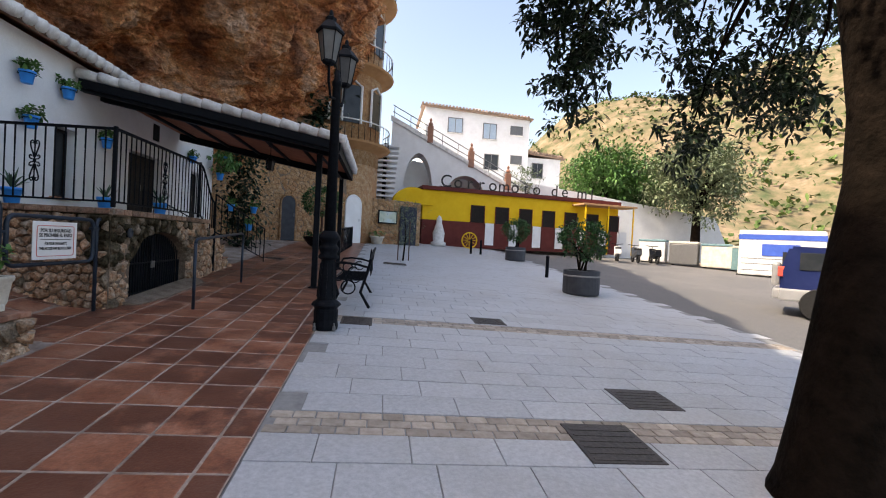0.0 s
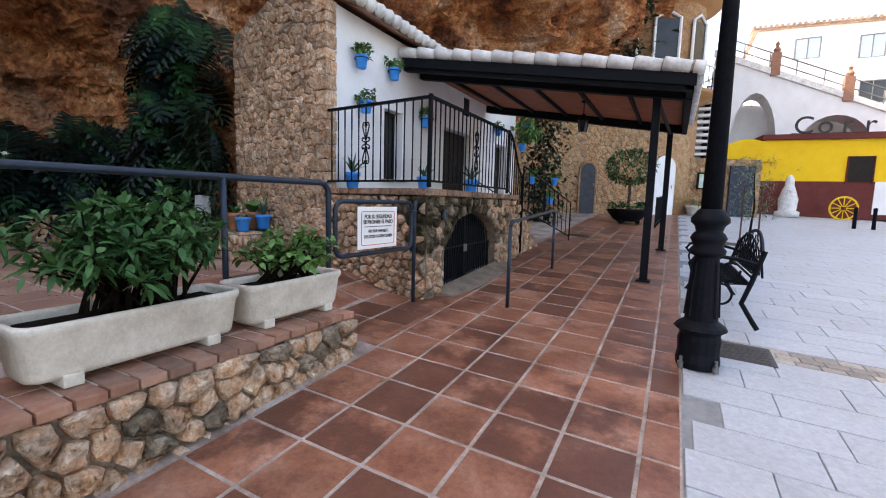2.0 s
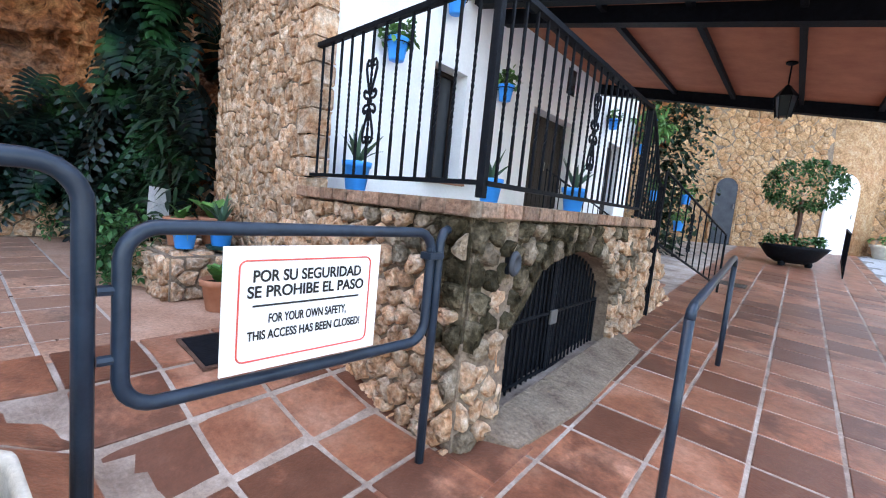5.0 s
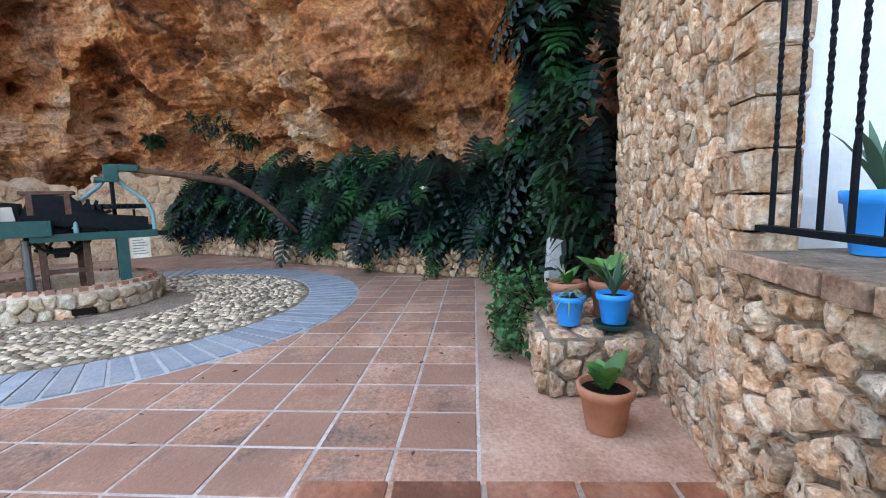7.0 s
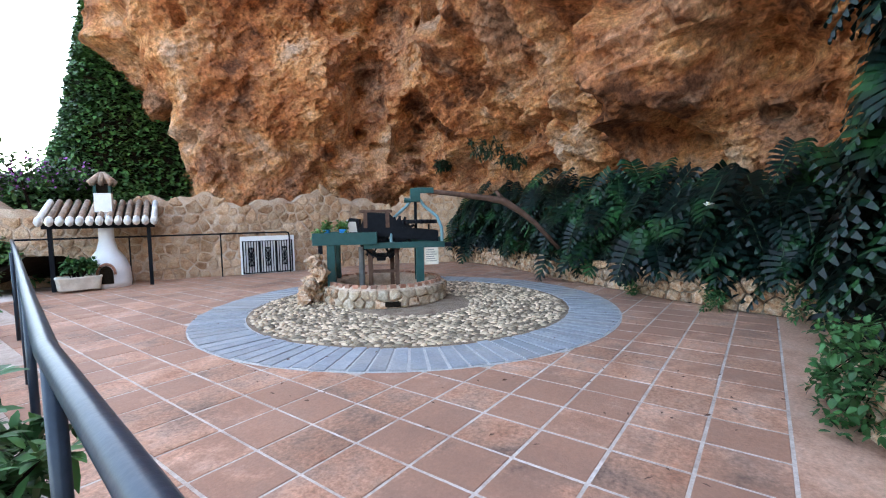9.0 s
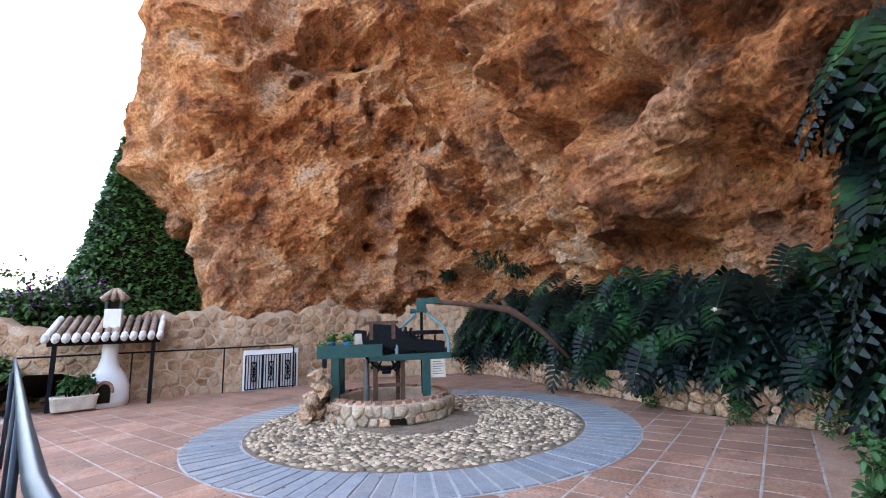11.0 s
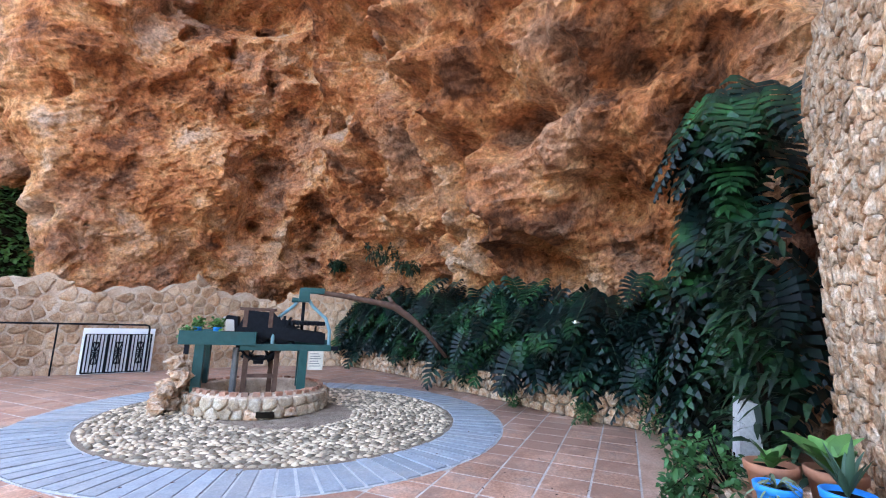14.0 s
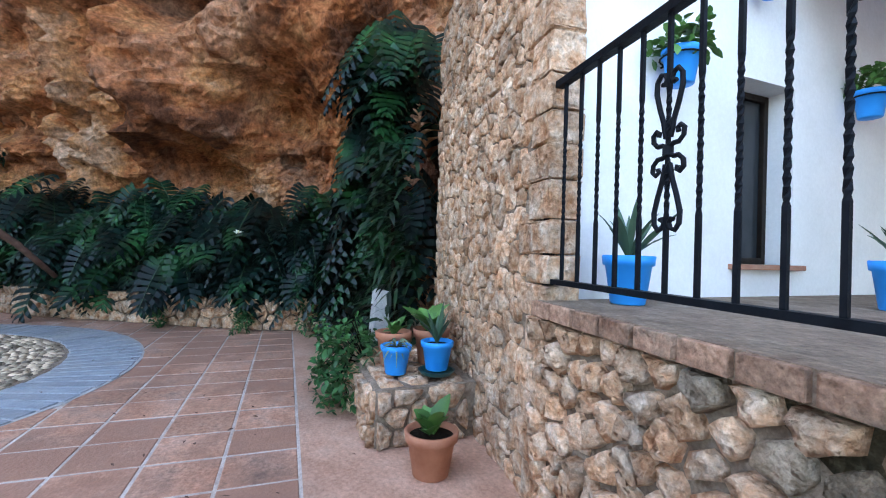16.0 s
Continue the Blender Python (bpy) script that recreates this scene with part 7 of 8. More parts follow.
# ---- far end of the square ----
def far_wall():
    w = thing("wall_far", Matrix(), "tall ochre rubble wall with an arched doorway at the end of the walkway", "wall", kind="structure")
    f, L = along([(-7.0, 16.5), (-4.6, 18.6), (-3.0, 19.6), (-1.9, 20.6), (-1.2, 21.6), (1.4, 22.6)])
    H = lambda u: 5.2 if u < 6.0 else 2.3

    def put(u, v, n):
        p, nn = f(u)
        return p + nn * n + Vector((0, 0, gz(p.x, p.y) - .1 + v))

    v, q = [], []
    N = 48
    for k in range(N + 1):
        u = L * k / N
        v += [put(u, 0, 0), put(u, H(u), 0), put(u, H(u), -.5), put(u, 0, -.5)]
    for k in range(N):
        a = 4 * k
        q += [(a + 4, a + 5, a + 1, a), (a + 5, a + 6, a + 2, a + 1), (a + 6, a + 7, a + 3, a + 2)]
    raw("core", v, q, MORTAR, w)
    masonry(w, put, L, 5.2, .19, OCHRESTONE, 91, .005, .016, 1.4, keep=lambda u, v: v < H(u) - .05, near=(3.5, 1.5), limit=250)

    def door(u, wd, ht, material, label, name, frame_m):
        p, nn = f(u)
        m = Matrix.Translation((*p.xy, gz(p.x, p.y))) @ Matrix.Rotation(math.atan2(nn.y, nn.x) + math.pi / 2, 4, 'Z')
        d = thing(name, m, label, "door", kind="structure")
        pts = [(-wd / 2, 0), (wd / 2, 0), (wd / 2, ht)] + [(wd / 2 * math.cos(a), ht + wd / 2 * math.sin(a)) for a in (math.pi * k / 8 for k in range(1, 8))] + [(-wd / 2, ht)]
        part("leaf", prism(bmesh.new(), pts, lambda a, b, n: Vector((a, -n, b)), 0, .09), material, d)
        part("surround", tubed([Vector((a, -.06, b)) for a, b in pts[1:] + [pts[0]]], .05, 6), frame_m, d)
        part("handle", tubed([(wd * .35, -.12, 1.0), (wd * .35, -.12, 1.12)], .015, 6), STEEL, d)

    door(3.45, .62, 1.55, DRUM, "arched dark grey wooden door in the stone wall", "door_1", OCHRESTONE)
    door(6.55, .85, 1.75, WHITE, "white arched doorway in the stone wall", "door_2", WHITE)
    p, nn = f(9.7)
    d = thing("door_3", Matrix.Translation((.75, 22.28, gz(.75, 22.3))) @ Matrix.Rotation(.37, 4, 'Z'), "plain dark navy metal door in the low stone wall", "door", kind="structure")
    part("leaf", boxed(-.45, .45, -.08, .02, 0, 1.95, .01), NAVY, d)
    part("handle", boxed(.3, .36, -.11, -.08, .9, 1.05), STEEL, d)
    pic = thing("framed_picture", Matrix.Translation((-.3, 21.86, gz(-.3, 21.9) + 1.0)) @ Matrix.Rotation(.37, 4, 'Z'), "framed tile picture of a landscape on the stone wall", "picture")
    part("frame", boxed(-.5, .5, -.07, -.02, 0, .65, .01), IRON, pic)
    part("panel", boxed(-.44, .44, -.085, -.072, .06, .59), PICTURE, pic)
    pot_plant(Matrix.Translation((-.75, 21.3, gz(-.75, 21.3))), .32, .38, 55, CONC, "wide pale stone pot with a low green shrub by the wall", "leafy", .3)
    # clipped tree in a wide black bowl
    x, y = -2.7, 16.3
    b = thing("bowl_planter", Matrix.Translation((x, y, gz(x, y))), "wide black three-footed bowl planter with leafy underplanting", "planter")
    part("bowl", lathe(bmesh.new(), [(.28, .06), (.42, .14), (.58, .36), (.62, .42), (.58, .43), (.5, .38), (0, .38)], 28), IRON, b, smooth=True)
    for k in range(3):
        a = 2.1 * k
        part("foot", lathe(bmesh.new(), [(.06, 0), (.07, .06), (.05, .12)], 10, (.3 * math.cos(a), .3 * math.sin(a), 0)), IRON, b)
    rng = random.Random(5)
    v, fc = bush_leaves([Vector((rng.uniform(-.5, .5), rng.uniform(-.5, .5), .45 + rng.uniform(0, .15))) for _ in range(60)], 8, .09, .06, rng, .05, .2, .4)
    raw("underplanting", v, fc, LEAF2F, b, kind="stuff")
    t = thing("clipped_tree", Matrix.Translation((x, y, gz(x, y) + .4)), "round clipped standard ficus growing in the black bowl", "tree")
    part("trunk", tubed([(0, 0, 0), (.03, 0, .5), (0, 0, 1.0)], .045, 8), TRUNKWOOD, t)
    ends = [Vector((d.x * .68, d.y * .68, 1.3 + d.z * .50)) * 1 for d in (unit(rng) for _ in range(330))]
    v, fc = bush_leaves(ends, 9, .08, .045, rng, .06, .2, .2)
    raw("crown", v, fc, LEAF2F, t, kind="stuff")
    # iron railing beside the walkway
    r = thing("iron_railing", Matrix.Translation((-1.9, 15.5, gz(-1.9, 15.5))), "low black iron railing beside the far walkway", "railing")
    part("top_rail", tubed([(0, 0, .85), (.15, 3.4, 1.0)], .018, 6), IRON, r)
    part("bottom_rail", tubed([(0, 0, .12), (.15, 3.4, .3)], .014, 6), IRON, r)
    for k in range(20):
        part("bar", tubed([(.15 * k / 19, 3.4 * k / 19, .0 + .2 * k / 19), (.15 * k / 19, 3.4 * k / 19, .85 + .15 * k / 19)], .011, 5), IRON, r)
    # hanging ivy column beside the house
    iv = thing("ivy", Matrix.Translation((-5.0, 14.9, 1.0)), "dark hanging curtain of ivy on the rock beside the house", "plant")
    v, fc = [], []
    for _ in range(1500):
        z = rng.uniform(-.4, 3.0)
        leaf_cluster(v, fc, Vector((rng.gauss(0, .32), rng.gauss(0, .25), z)), Vector((rng.gauss(.4, .6), rng.gauss(-.5, .6), rng.uniform(-.6, .2))), .13, .1, rng, .4, .2, 2)
    raw("leaves", v, fc, IVY, iv, kind="stuff")
    for k, (px, py, pz) in enumerate(((-5.0, 13.9, 1.75), (-4.5, 14.0, 1.2), (-4.55, 14.6, 1.75), (-5.2, 13.5, 2.6), (-5.1, 13.7, 3.1))):
        pot_plant(Matrix.Translation((px, py, pz)), .1, .2, 60 + k, BLUE, "bright blue flower pot hung on the rock beside the house", "leafy", .22, "bright blue flower pots of the house")
    v, fc = bush_leaves([Vector((-5.0 + rng.gauss(0, .15), 13.4 + rng.gauss(0, .35), 3.1 + rng.gauss(0, .15))) for _ in range(60)], 8, .1, .06, rng, .06, .4, -.2)
    tagged(raw("hanging_plant", v, fc, LEAF2, smooth=True), "trailing green plant hanging from the white wall", "plant", kind="stuff")


OCHRESTONE = mat("ochre stone", [(0.26, 0.14, 0.065), (0.40, 0.235, 0.12), (0.46, 0.32, 0.2)], 5, 0.88, bump=0.8, bump_scale=16, bdist=.05, grain=0.4, grain_scale=20, rnd=0.3, island=True, dirt=(0.34, 0.13, 0.05), dirt_scale=.5, dirt_amt=.7)
NAVY = mat("navy painted metal", [(0.012, 0.018, 0.035), (0.02, 0.03, 0.05)], 6, 0.45)
PICTURE = mat("painted tiles", [(0.25, 0.4, 0.35), (0.5, 0.55, 0.45), (0.45, 0.6, 0.65)], 2.5, 0.3)
RUST = mat("orange render", [(0.42, 0.22, 0.10), (0.55, 0.32, 0.16)], 2, 0.85, bump=.2)


def rock_house():
    h = thing("rock_house", Matrix(), "ochre stone and render house with curved balconies built against the cliff", "house")
    c = (-2.9, 22.4)
    part("tower", lathe(bmesh.new(), [(2.0, 4.6), (2.0, 13.5)], 28, (*c, 0)), OCHRESTONE, h, smooth=True)
    part("lower_tower", lathe(bmesh.new(), [(2.0, .5), (2.0, 4.6)], 28, (*c, 0)), OCHRESTONE, h, smooth=True)
    for z in (5.5, 9.0, 12.6):
        s = part("balcony", lathe(bmesh.new(), [(2.0, z - .25), (2.55, z), (2.6, z + .08), (2.0, z + .08)], 28, (*c, 0)), RUST, h, "curved orange balcony slab")
        for k in range(26):
            a = -2.6 + 3.1 * k / 25
            part("baluster", tubed([(c[0] + 2.5 * math.cos(a), c[1] + 2.5 * math.sin(a), z + .08), (c[0] + 2.5 * math.cos(a), c[1] + 2.5 * math.sin(a), z + .95)], .018, 4), IRON, s)
        part("rail", tubed([(c[0] + 2.5 * math.cos(-2.6 + 3.1 * k / 25), c[1] + 2.5 * math.sin(-2.6 + 3.1 * k / 25), z + .95) for k in range(26)], .03, 5), WHITE, s)
    for z in (6.4, 9.9):
        for a in (-1.9, -1.2, -.5):
            p = part("opening", boxed(-.05, .06, -.4, .4, 0, 1.7, .01), GLASS, h)
            p.matrix_basis = Matrix.Translation((c[0] + 1.98 * math.cos(a), c[1] + 1.98 * math.sin(a), z)) @ Matrix.Rotation(a, 4, 'Z')
            part("surround", tubed([(.07, -.44, 0), (.07, -.44, 1.7), (.07, 0, 1.95), (.07, .44, 1.7), (.07, .44, 0)], .06, 5), WHITE, p)
    rng = random.Random(12)
    iv = thing("ivy", Matrix.Translation((-3.9, 19.6, 7.0)), "dark hanging creeper on the rock above the canopy", "plant")
    v, fc = [], []
    for _ in range(1500):
        leaf_cluster(v, fc, Vector((rng.gauss(0, .6), rng.gauss(0, .5), rng.uniform(-2.2, 3.2))), Vector((rng.gauss(.4, .6), rng.gauss(-.6, .6), rng.uniform(-.6, .2))), .26, .2, rng, .4, .2, 2)
    raw("leaves", v, fc, IVY, iv, kind="stuff")
    # white spiral steps
    s = thing("spiral_stair", Matrix.Translation((-.55, 23.4, 2.6)), "narrow outdoor flight of white slab steps", "stairs")
    for k in range(14):
        part("step", boxed(-.5, .45 + .02 * k, -.4, .4, .26 * k, .26 * k + .1, .01), WHITE, s)
    part("stringer", boxed(-.1, .1, -.1, .45, -2, 3.6), SOIL_AND_SHADE, s)


def yellow_building():
    a = Vector((1.7, 24.9, 0))
    u = Vector((12.3, 1.6, 0)).normalized()
    m = Matrix.Translation((a.x, a.y, gz(1.7, 24.9) - .1)) @ Matrix.Rotation(math.atan2(u.y, u.x), 4, 'Z')
    b = thing("stall_building", m, "long low yellow and maroon building with rooftop lettering", "building")
    L = 13.0
    part("lower_wall", boxed(0, L, 0, 3.5, 0, 1.5), MAROON, b)
    part("upper_wall", boxed(0, L, 0, 3.5, 1.504, 3.2), YELLOW, b)
    part("roof_edge", boxed(-.1, L + .1, -.15, 3.6, 3.2, 3.42, .02), MAROON, b)
    for k in range(7):
        x = 2.9 + 1.55 * k
        w = part("window", boxed(x, x + .85, -.03, .02, 1.25 if k % 2 else 1.5, 2.5), DARKWOOD, b, "closed dark brown shutter")
        part("frame", tubed([(x, -.04, 1.4), (x, -.04, 2.5), (x + .85, -.04, 2.5), (x + .85, -.04, 1.4)], .03, 4), MAROON, w)
        part("white_panel", boxed(x + .95, x + 1.5, -.02, .01, .2, 1.5), WHITE, b)
        if k % 2:
            part("door", boxed(x, x + .85, -.035, .01, 0, 1.5), MAROON, b)
    part("awning", boxed(9.6, L + .4, -1.3, 0, 2.95, 3.06, .02), RUST, b, "orange awning")
    for x in (9.8, 11.4, L + .2):
        part("awning_post", tubed([(x, -1.2, 0), (x, -1.2, 2.95)], .05, 6), YELLOW, b)
    # round-ended cart top
    bm = bmesh.new()
    prism(bm, [(1.15 * math.cos(math.pi * k / 14), .95 * math.sin(math.pi * k / 14)) for k in range(15)], lambda p, q, n: Vector((-.6 + p, n, 2.3 + q)), -.15, .4)
    part("rounded_gable", bm, YELLOW, b)
    sg = thing("roof_lettering", m, "large black cut-out letters standing along the roof", "sign")
    word = "Corromoto de mi"
    x = 1.3
    for ch in word:
        if ch == " ":
            x += .5
            continue
        o = text_mesh("letter", ch, 1.0, Matrix.Translation((x, -.05, 3.74)) @ Matrix.Rotation(radians(90), 4, 'X'), sg, None, .004)
        x += .72
    part("rail", tubed([(.9, -.05, 3.43), (11.8, -.05, 3.43)], .03, 5), IRON, sg)
    # standing stone figure and cart wheel in front
    st = bmesh.new()
    lathe(st, [(.42, 0), (.42, .2), (.3, .25), (.34, .7), (.22, 1.1), (.16, 1.25), (.15, 1.5), (.05, 1.68), (0, 1.7)], 14)
    o = part("statue", st, WHITETILE, None, smooth=True)
    o.matrix_basis = Matrix.Translation((2.6, 24.2, gz(2.6, 24.2)))
    tagged(o, "pale stone cone-shaped figure standing on a block", "statue")
    w = thing("cart_wheel", Matrix.Translation((4.4, 24.4, gz(4.4, 24.4) + .46)) @ Matrix.Rotation(.1, 4, 'Z'), "yellow wooden cart wheel leaning by the yellow building", "wheel")
    part("rim", tubed(arc((0, 0, 0), .44, 0, 2 * math.pi, 28), .035, 6), YELLOW, w)
    part("hub", lathe(bmesh.new(), [(.08, -.06), (.08, .06)], 12), MAROON, w)
    for k in range(12):
        a2 = 2 * math.pi * k / 12
        part("spoke", tubed([(0, 0, 0), (.43 * math.cos(a2), 0, .43 * math.sin(a2))], .018, 5), YELLOW, w)


def white_house():
    h = thing("white_house", Matrix.Translation((3.3, 45, 0)), "three-storey white house with pale blue shutters and a tiled roof", "house")
    part("wall", boxed(0, 11.2, 0, 9, 2, 14.6), WHITE, h)
    part("wing_wall", boxed(11.2, 15.2, .8, 9, 2, 10.9), WHITE, h)
    for nm, x0, x1, z0, z1 in (("roof", -.3, 11.5, 15.1, 14.6), ("roof", 11.0, 15.6, 11.3, 10.9)):
        rf = part(nm, prism(bmesh.new(), [(x0, z0), (x1, z1), (x1, z1 + .18), (x0, z0 + .18)], lambda p, q, n: Vector((p, n, q)), -.35 if x0 < 5 else .4, 9.3), ROOFTILE, h)
        n = int((x1 - x0) / .35)
        for k in range(n):
            x = x0 + .35 * k
            z = z0 + (z1 - z0) * (x - x0) / (x1 - x0)
            part("roof_tile", tubed([(x, -.5 if x0 < 5 else .3, z + .2), (x, 1.5, z + .28)], .13, 5), ROOFTILE, rf)
    part("parapet", prism(bmesh.new(), [(0, 14.5), (11.2, 14.5), (11.2, 14.62), (0, 15.12)], lambda p, q, n: Vector((p, n, q)), 0.02, 8.9), WHITE, h)
    for x, z, w, ht, mt in ((3.2, 13.4, 1.5, 1.5, BLUEWIN), (6.9, 13.1, 1.4, 1.6, BLUEWIN), (9.8, 13.4, 1.3, .9, STEEL), (7.2, 9.9, 1.5, 1.6, GLASS), (9.9, 10.3, 1.2, .9, STEEL), (12.6, 9.5, 1.2, 1.6, GLASS)):
        y = -.03 if x < 11 else .77
        win = part("window", boxed(x - w / 2, x + w / 2, y, y + .05, z - ht / 2, z + ht / 2), mt, h)
        part("frame", tubed([(x - w / 2, y - .02, z - ht / 2), (x + w / 2, y - .02, z - ht / 2), (x + w / 2, y - .02, z + ht / 2), (x - w / 2, y - .02, z + ht / 2), (x - w / 2, y - .02, z - ht / 2)], .06, 4), STEEL, win)
        part("mullion", boxed(x - .03, x + .03, y - .04, y - .01, z - ht / 2, z + ht / 2), STEEL, win)
        part("sill", boxed(x - w / 2 - .1, x + w / 2 + .1, y - .12, y, z - ht / 2 - .12, z - ht / 2 - .02), WHITETILE, win)
    part("chimney", boxed(5.5, 6.3, 2, 2.8, 14.8, 16.0), WHITE, h)
    s = thing("arched_stair", Matrix.Translation((0, 27.6, 0)), "white outdoor staircase carried on arches above the square", "stairs")
    top = lambda x: 8.7 - (x + .2) * .50
    a1 = [(1.55 + .95 * math.cos(a) * -1, 4.0 + 2.7 * math.sin(a)) for a in (math.pi * k / 12 for k in range(13))]
    a2 = [(4.6 - 1.3 * math.cos(a), 4.0 + 1.5 * math.sin(a)) for a in (math.pi * k / 12 for k in range(13))]
    outline = [(-.2, 2.0), (.6, 2.0)] + a1 + [(2.5, 2.0), (3.3, 2.0)] + a2 + [(5.9, 2.0), (9.6, 2.0), (9.6, 4.0), (-.2, top(-.2))]
    part("arch_wall", prism(bmesh.new(), outline, lambda p, q, n: Vector((p, n, q)), 0, 1.6), WHITE, s)
    part("shadowed_back", boxed(-.2, 9.5, 1.7, 1.9, 2, 4.2), WHITE, s)
    part("parapet", prism(bmesh.new(), [(-.3, top(-.2) - .1), (9.6, 3.9), (9.6, 4.15), (-.3, top(-.2) + .2)], lambda p, q, n: Vector((p, n, q)), -.08, .12), WHITETILE, s)
    for z in (.45, .85):
        part("handrail", tubed([(-.2, 0, top(-.2) + z), (9.4, 0, 4.0 + z)], .03, 5), STEEL, s)
    for k in range(10):
        x = -.1 + k * 1.03
        part("baluster", tubed([(x, 0, top(x)), (x, 0, top(x) + .85)], .025, 5), STEEL, s)
    for x in (2.2, 4.9, 7.4):
        part("pier", boxed(x - .18, x + .18, -.1, .25, top(x) - .1, top(x) + .95, .02), CLAYBRICK, s)
        part("finial", lathe(bmesh.new(), [(.1, 0), (.16, .15), (.05, .3), (.1, .4), (0, .55)], 10, (x, .07, top(x) + .95)), CLAYBRICK, s)
    # terrace ground that the house stands on
    tr = tagged(part("terrace", prism(bmesh.new(), [(-12, 0), (26, 0), (24, 4.0), (-12, 8.0)], lambda p, q, n: Vector((p, n, q)), 29.4, 60), WHITE), "white retaining terrace behind the square", "terrace", kind="structure")
    rng = random.Random(6)
    t = thing("shrub", Matrix.Translation((9.0, 29.0, 4.2)), "pale green bush on the terrace", "shrub")
    v, fc = bush_leaves([Vector((rng.gauss(0, .5), rng.gauss(0, .4), rng.uniform(0, 2.4))) for _ in range(130)], 9, .2, .06, rng, .12, .3, .2)
    raw("leaves", v, fc, LEAF3, t, kind="stuff")


def vehicles():
    # blue-and-white ticket kiosk
    m = Matrix.Translation((18.2, 18.4, gz(18, 18))) @ Matrix.Rotation(-.75, 4, 'Z')
    k = thing("kiosk", m, "white and blue refuse and recycling kiosk at the roadside", "kiosk")
    part("body", boxed(-1.6, 1.6, -.8, .8, 0.05, 2.2, .08), WHITETILE, k)
    part("base", boxed(-1.65, 1.65, -.85, .85, 0, .08), RUBBER, k)
    part("stripe", boxed(-1.61, 1.61, -.815, .815, 1.75, 2.0), SIGNBLUE, k)
    part("panel", boxed(-.7, .7, -.83, -.80, 1.0, 1.55), SIGNBLUE, k)
    for z in (.3, .6, .85):
        part("seam", boxed(-1.5, 1.5, -.812, -.80, z, z + .025), STEEL, k)
    # parked four-wheel-drive car
    c = thing("car", Matrix.Translation((11.2, 8.6, gz(9, 8.6))) @ Matrix.Rotation(radians(-48), 4, 'Z'), "dark blue and silver off-road car parked on the street", "car")
    body = prism(bmesh.new(), [(-2.1, .55), (2.1, .55), (2.15, 1.0), (1.0, 1.1), (.5, 1.7), (-1.95, 1.75), (-2.12, 1.15)], lambda p, q, n: Vector((p, n, q)), -.85, .85)
    bmesh.ops.bevel(body, geom=body.edges[:], offset=.06, segments=2, affect='EDGES')
    part("body", body, CARBLUE, c)
    part("sill", boxed(-2.12, 2.12, -.88, .88, .42, .72, .05), CARSILVER, c)
    for s in (-1, 1):
        part("side_window", boxed(-1.75, .35, s * .85 - .02, s * .85 + .02, 1.18, 1.6, .01), GLASS, c)
        part("tail_light", boxed(-2.16, -2.0, s * .74 - .1, s * .74 + .1, 1.0, 1.25, .02), SIGNRED, c)
        for x in (-1.35, 1.35):
            bm = lathe(bmesh.new(), [(.22, -.12), (.36, -.12), (.38, -.05), (.38, .05), (.36, .12), (.22, .12)], 20)
            bmesh.ops.transform(bm, matrix=Matrix.Translation((x, s * .8, .38)) @ Matrix.Rotation(math.pi / 2, 4, 'X'), verts=bm.verts[:])
            wl = part("wheel", bm, RUBBER, c)
            bm = lathe(bmesh.new(), [(.06, .11), (.22, .12), (.22, -.12), (.06, -.1)], 16)
            bmesh.ops.transform(bm, matrix=Matrix.Translation((x, s * .8, .38)) @ Matrix.Rotation(math.pi / 2, 4, 'X'), verts=bm.verts[:])
            part("rim", bm, CARSILVER, wl)
    part("rear_window", boxed(-2.09, -2.0, -.65, .65, 1.2, 1.6), GLASS, c)
    part("bumper", boxed(-2.25, -2.1, -.8, .8, .45, .7, .04), CARSILVER, c)
    part("spare_wheel_cover", boxed(-2.3, -2.12, -.35, .3, .75, 1.35, .08), CARSILVER, c)
    # low wall with bins
    for i, (x, y, col) in enumerate(((15.2, 23.6, WHITETILE), (16.3, 22.4, STEEL), (17.4, 21.3, CONC), (18.3, 20.4, GREENP))):
        b = thing("waste_container", Matrix.Translation((x, y, gz(9, y))) @ Matrix.Rotation(-.8, 4, 'Z'), "pale municipal waste container at the kerb", "container", "containers at the kerb")
        part("body", boxed(-.7, .7, -.45, .45, .05, 1.2, .06), col, b)
        part("lid", boxed(-.72, .72, -.48, .48, 1.2, 1.32, .04), CONC if i % 2 else GREENP, b)
        part("wheel", lathe(bmesh.new(), [(.08, 0), (.08, .06)], 10, (-.5, -.3, 0)), RUBBER, b)
    kerb = tagged(part("kerb", boxed(-1, 1, -1, 1, -.2, .14), SETT), "low pale kerb along the far side of the road", "kerb", kind="structure")
    kerb.matrix_basis = Matrix.Translation((18.6, 23, gz(9, 22))) @ Matrix.Rotation(-.8, 4, 'Z') @ Matrix.Diagonal((6, 1.2, 1, 1))
    # scooters by the yellow building
    rng = random.Random(3)
    for k in range(5):
        x, y = 10.6 + 0.95 * k, 23.3 - .25 * k
        s = thing("scooter", Matrix.Translation((x, y, gz(x, y))) @ Matrix.Rotation(rng.uniform(.9, 1.5), 4, 'Z'), "dark motor scooter parked before the yellow building", "scooter", "parked scooters")
        col = (MAROON, IRON, WHITETILE, DRUM, IRON)[k]
        for xx in (-.55, .6):
            part("wheel", tubed(arc((xx, 0, .25), .2, 0, 2 * math.pi, 14), .055, 6), RUBBER, s)
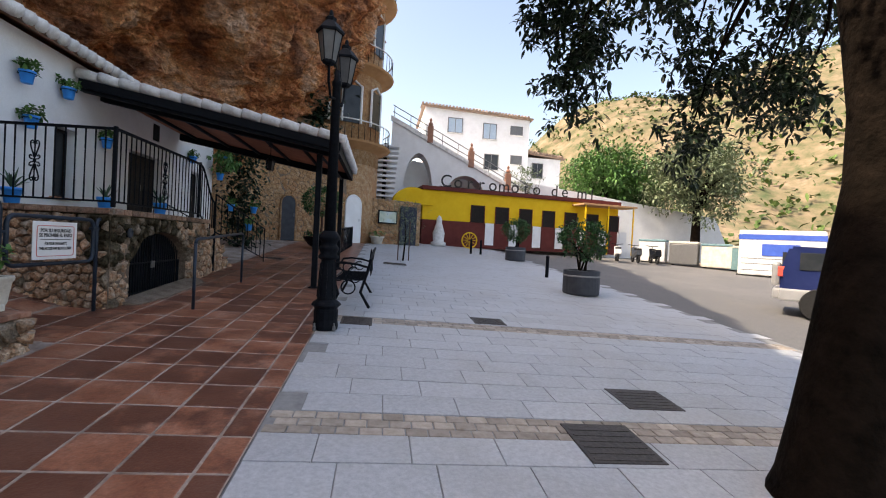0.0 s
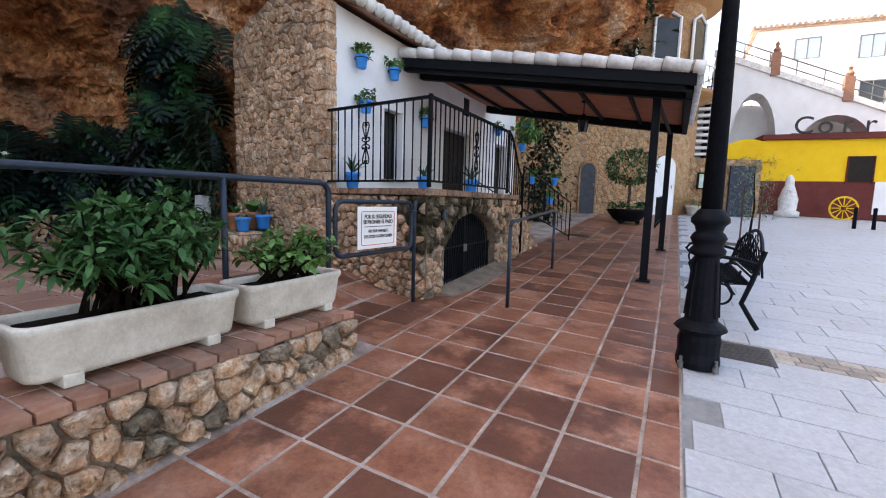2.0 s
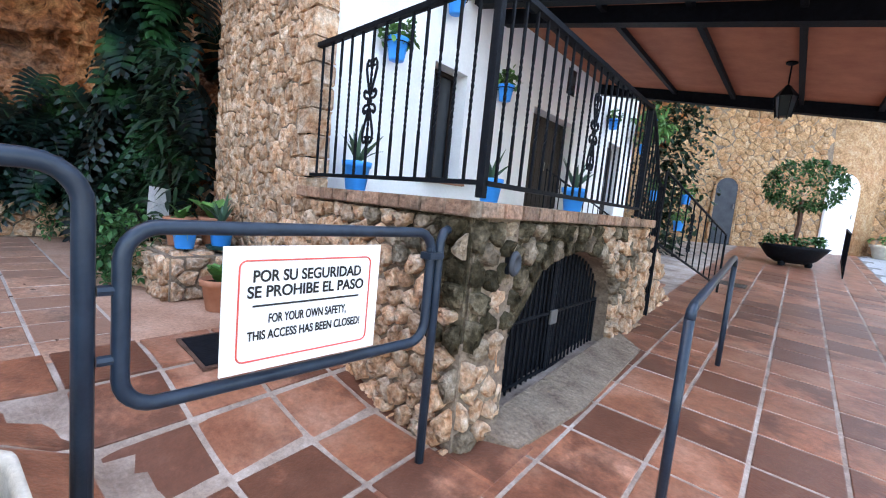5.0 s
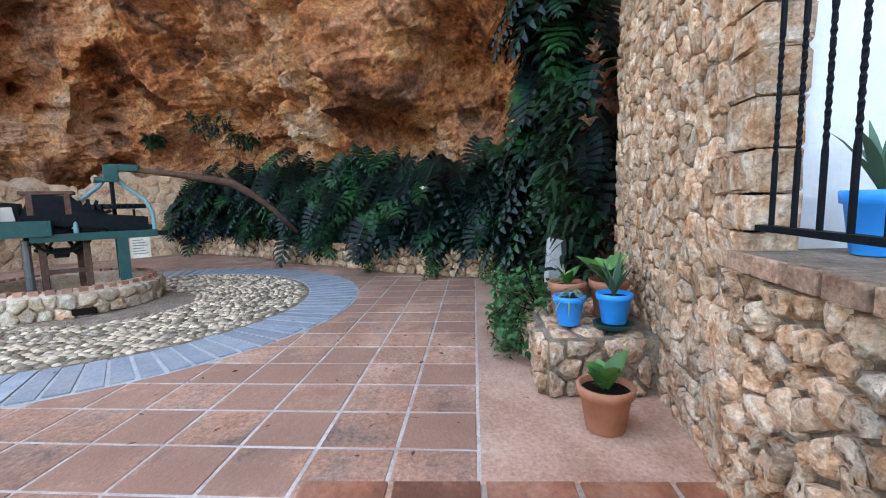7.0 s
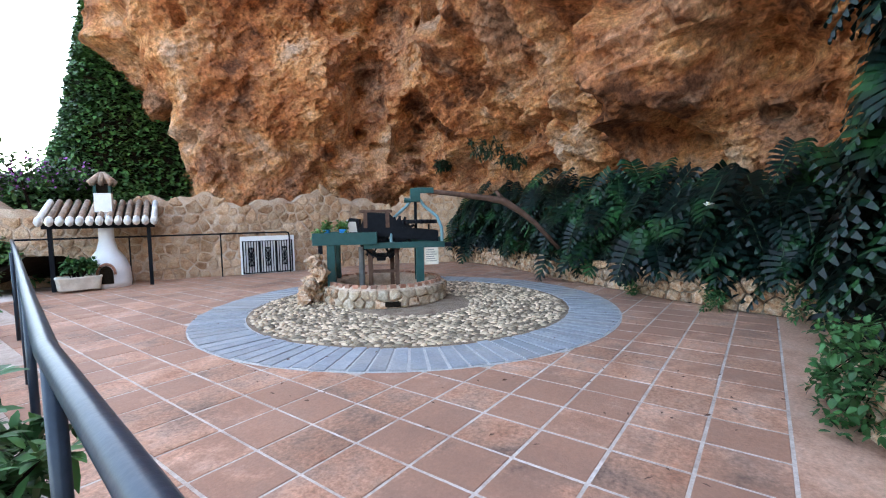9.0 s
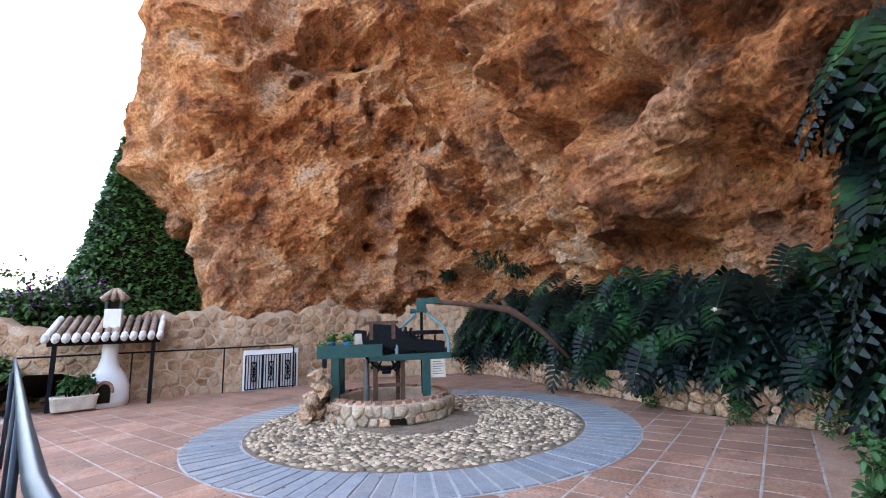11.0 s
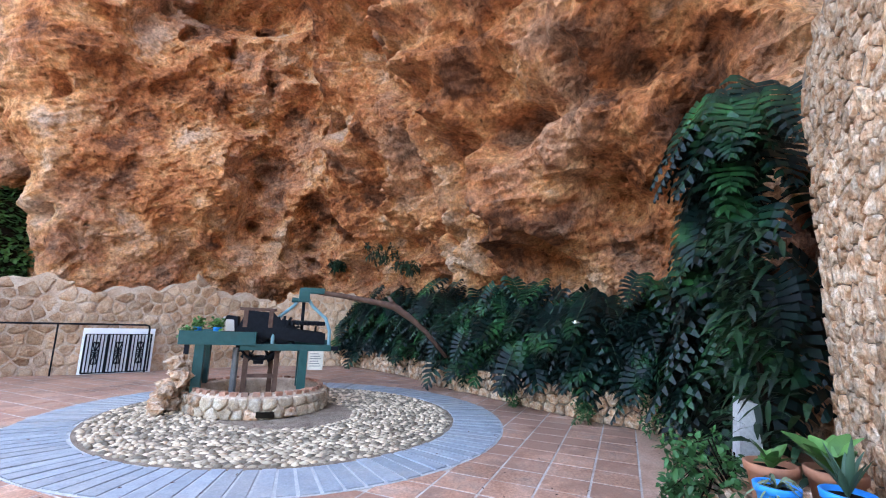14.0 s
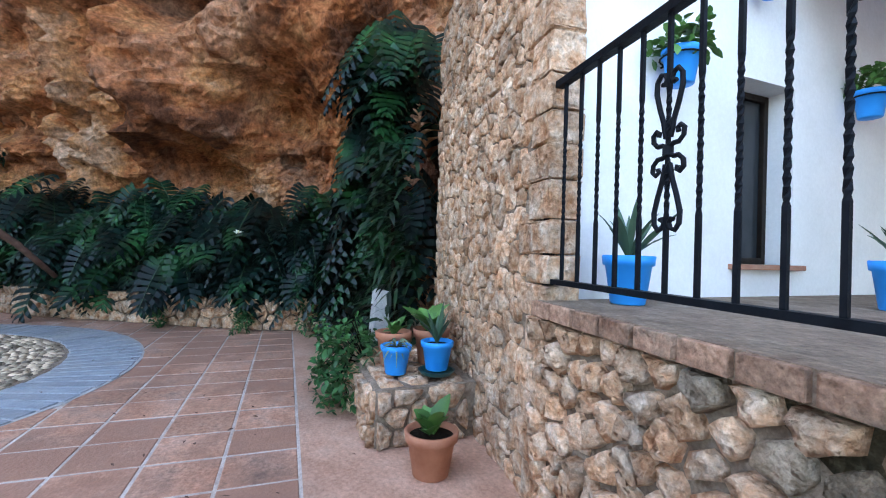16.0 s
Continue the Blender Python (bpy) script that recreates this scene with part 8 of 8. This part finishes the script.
        part("body", prism(bmesh.new(), [(-.75, .45), (-.2, .28), (.3, .28), (.5, .8), (.42, .85), (.2, .42), (-.1, .5), (-.7, .7)], lambda p, q, n: Vector((p, n, q)), -.14, .14), col, s)
        part("seat", boxed(-.7, -.05, -.14, .14, .7, .8, .03), RUBBER, s)
        part("handlebar", tubed([(.45, -.3, 1.0), (.42, 0, .95), (.45, .3, 1.0)], .02, 5), IRON, s)
        part("fork", tubed([(.6, 0, .25), (.42, 0, .95)], .03, 5), STEEL, s)
    for x, y in ((4.7, 13.4), (5.3, 18.5), (3.7, 20.5), (4.2, 20.6)):
        b = thing("bollard", Matrix.Translation((x, y, gz(x, y))), "short black iron bollard at the edge of the square", "bollard", "bollards of the square")
        part("shaft", lathe(bmesh.new(), [(.055, 0), (.05, .6), (.06, .62), (.055, .68), (0, .7)], 12), IRON, b, smooth=True)


SIGNBLUE = mat("blue sign paint", [(0.04, 0.09, 0.4), (0.06, 0.13, 0.5)], 3, 0.4)
CARBLUE = mat("dark blue car paint", [(0.012, 0.02, 0.08), (0.02, 0.03, 0.1)], 2, 0.2)


def hill():
    v, n = [], 70
    for j in range(n + 1):
        for i in range(n + 1):
            x, y = -60 + 560 * i / n, 90 + 380 * j / n
            z = 125 * math.exp(-((x - 250) / 120) ** 2 - ((y - 210) / 130) ** 2) + 62 * math.exp(-((x - 120) / 55) ** 2 - ((y - 270) / 80) ** 2)
            z += 7 * noise.fractal(Vector((x, y, 0)) * .02, 1.0, 2.0, 5) * min(1, z / 15)
            v.append((x, y, z - 4))
    W = n + 1
    f = [(j * W + i, j * W + i + 1, j * W + W + i + 1, j * W + W + i) for j in range(n) for i in range(n)]
    b = tagged(raw("hillside", v, f, HILL, smooth=True), "sunlit dry hillside dotted with green scrub in the distance", "hill", kind="structure")
    rng = random.Random(8)
    bv, bf = [], []
    for _ in range(8500):
        i = rng.randrange(len(v))
        p = Vector(v[i]) + Vector((rng.uniform(-4, 4), rng.uniform(-3, 3), 0))
        if p.z < 2:
            continue
        for _ in range(5):
            leaf_cluster(bv, bf, p + Vector((rng.gauss(0, 1.2), rng.gauss(0, 1.2), rng.uniform(0, 1.6))), unit(rng, .4), rng.uniform(1.2, 2.6), rng.uniform(1, 2), rng, .3, .3, 2)
    raw("scrub", bv, bf, SCRUB, b, kind="stuff")


SCRUB = mat("hillside scrub", [(0.045, 0.085, 0.02), (0.09, 0.135, 0.035)], .1, 0.8, rnd=.4, island=True)

def patio_cover():
    x, y = -5.22, 5.61
    dx = (ramp_z(x + .15, y) - ramp_z(x - .15, y)) / .3
    m = Matrix(((1, 0, -dx, x), (0, 1, 0, y), (dx, 0, 1, ramp_z(x, y) + .012), (0, 0, 0, 1)))
    c = thing("drain_cover", m, "square dark rusty iron drain cover set in the terracotta tiles", "drain cover", "covers in the paving")
    part("plate", boxed(-.17, .17, -.17, .17, 0, .012, .004), IRON, c)
    part("frame", prism(bmesh.new(), [(-.19, -.19), (.19, -.19), (.19, .19), (-.19, .19)], lambda u, v, n: Vector((u, v, n)), -.01, .006), TRUNKWOOD, c)


patio_cover()
street_lamp(), bench(), covers()
drum_shrub(4.4, 10.4, 51, 1.9), drum_shrub(5.35, 18.8, 52, 2.1)
near_tree(), sapling(), far_wall(), rock_house(), yellow_building(), white_house(), vehicles(), hill()
tree("tree", 16.6, 32.5, 9.4, 3.6, 61, LEAF2, "leafy bright green street tree beyond the road", 800, .3, 0.6)
tree("tree", 20.5, 34, 9.0, 3.4, 64, LEAF2, "leafy bright green street tree beyond the road", 600, .3, 0.6)
tree("olive_tree", 21.0, 27.6, 9.4, 3.9, 62, LEAF3, "wide grey-green olive tree behind the containers", 1100, .24, 0.4, trunk=.3)
wall_fitting()

# ---- small pieces of floors ----
street_tiles()
pavers()
ramp()
patio_tiles()
stone_ring()
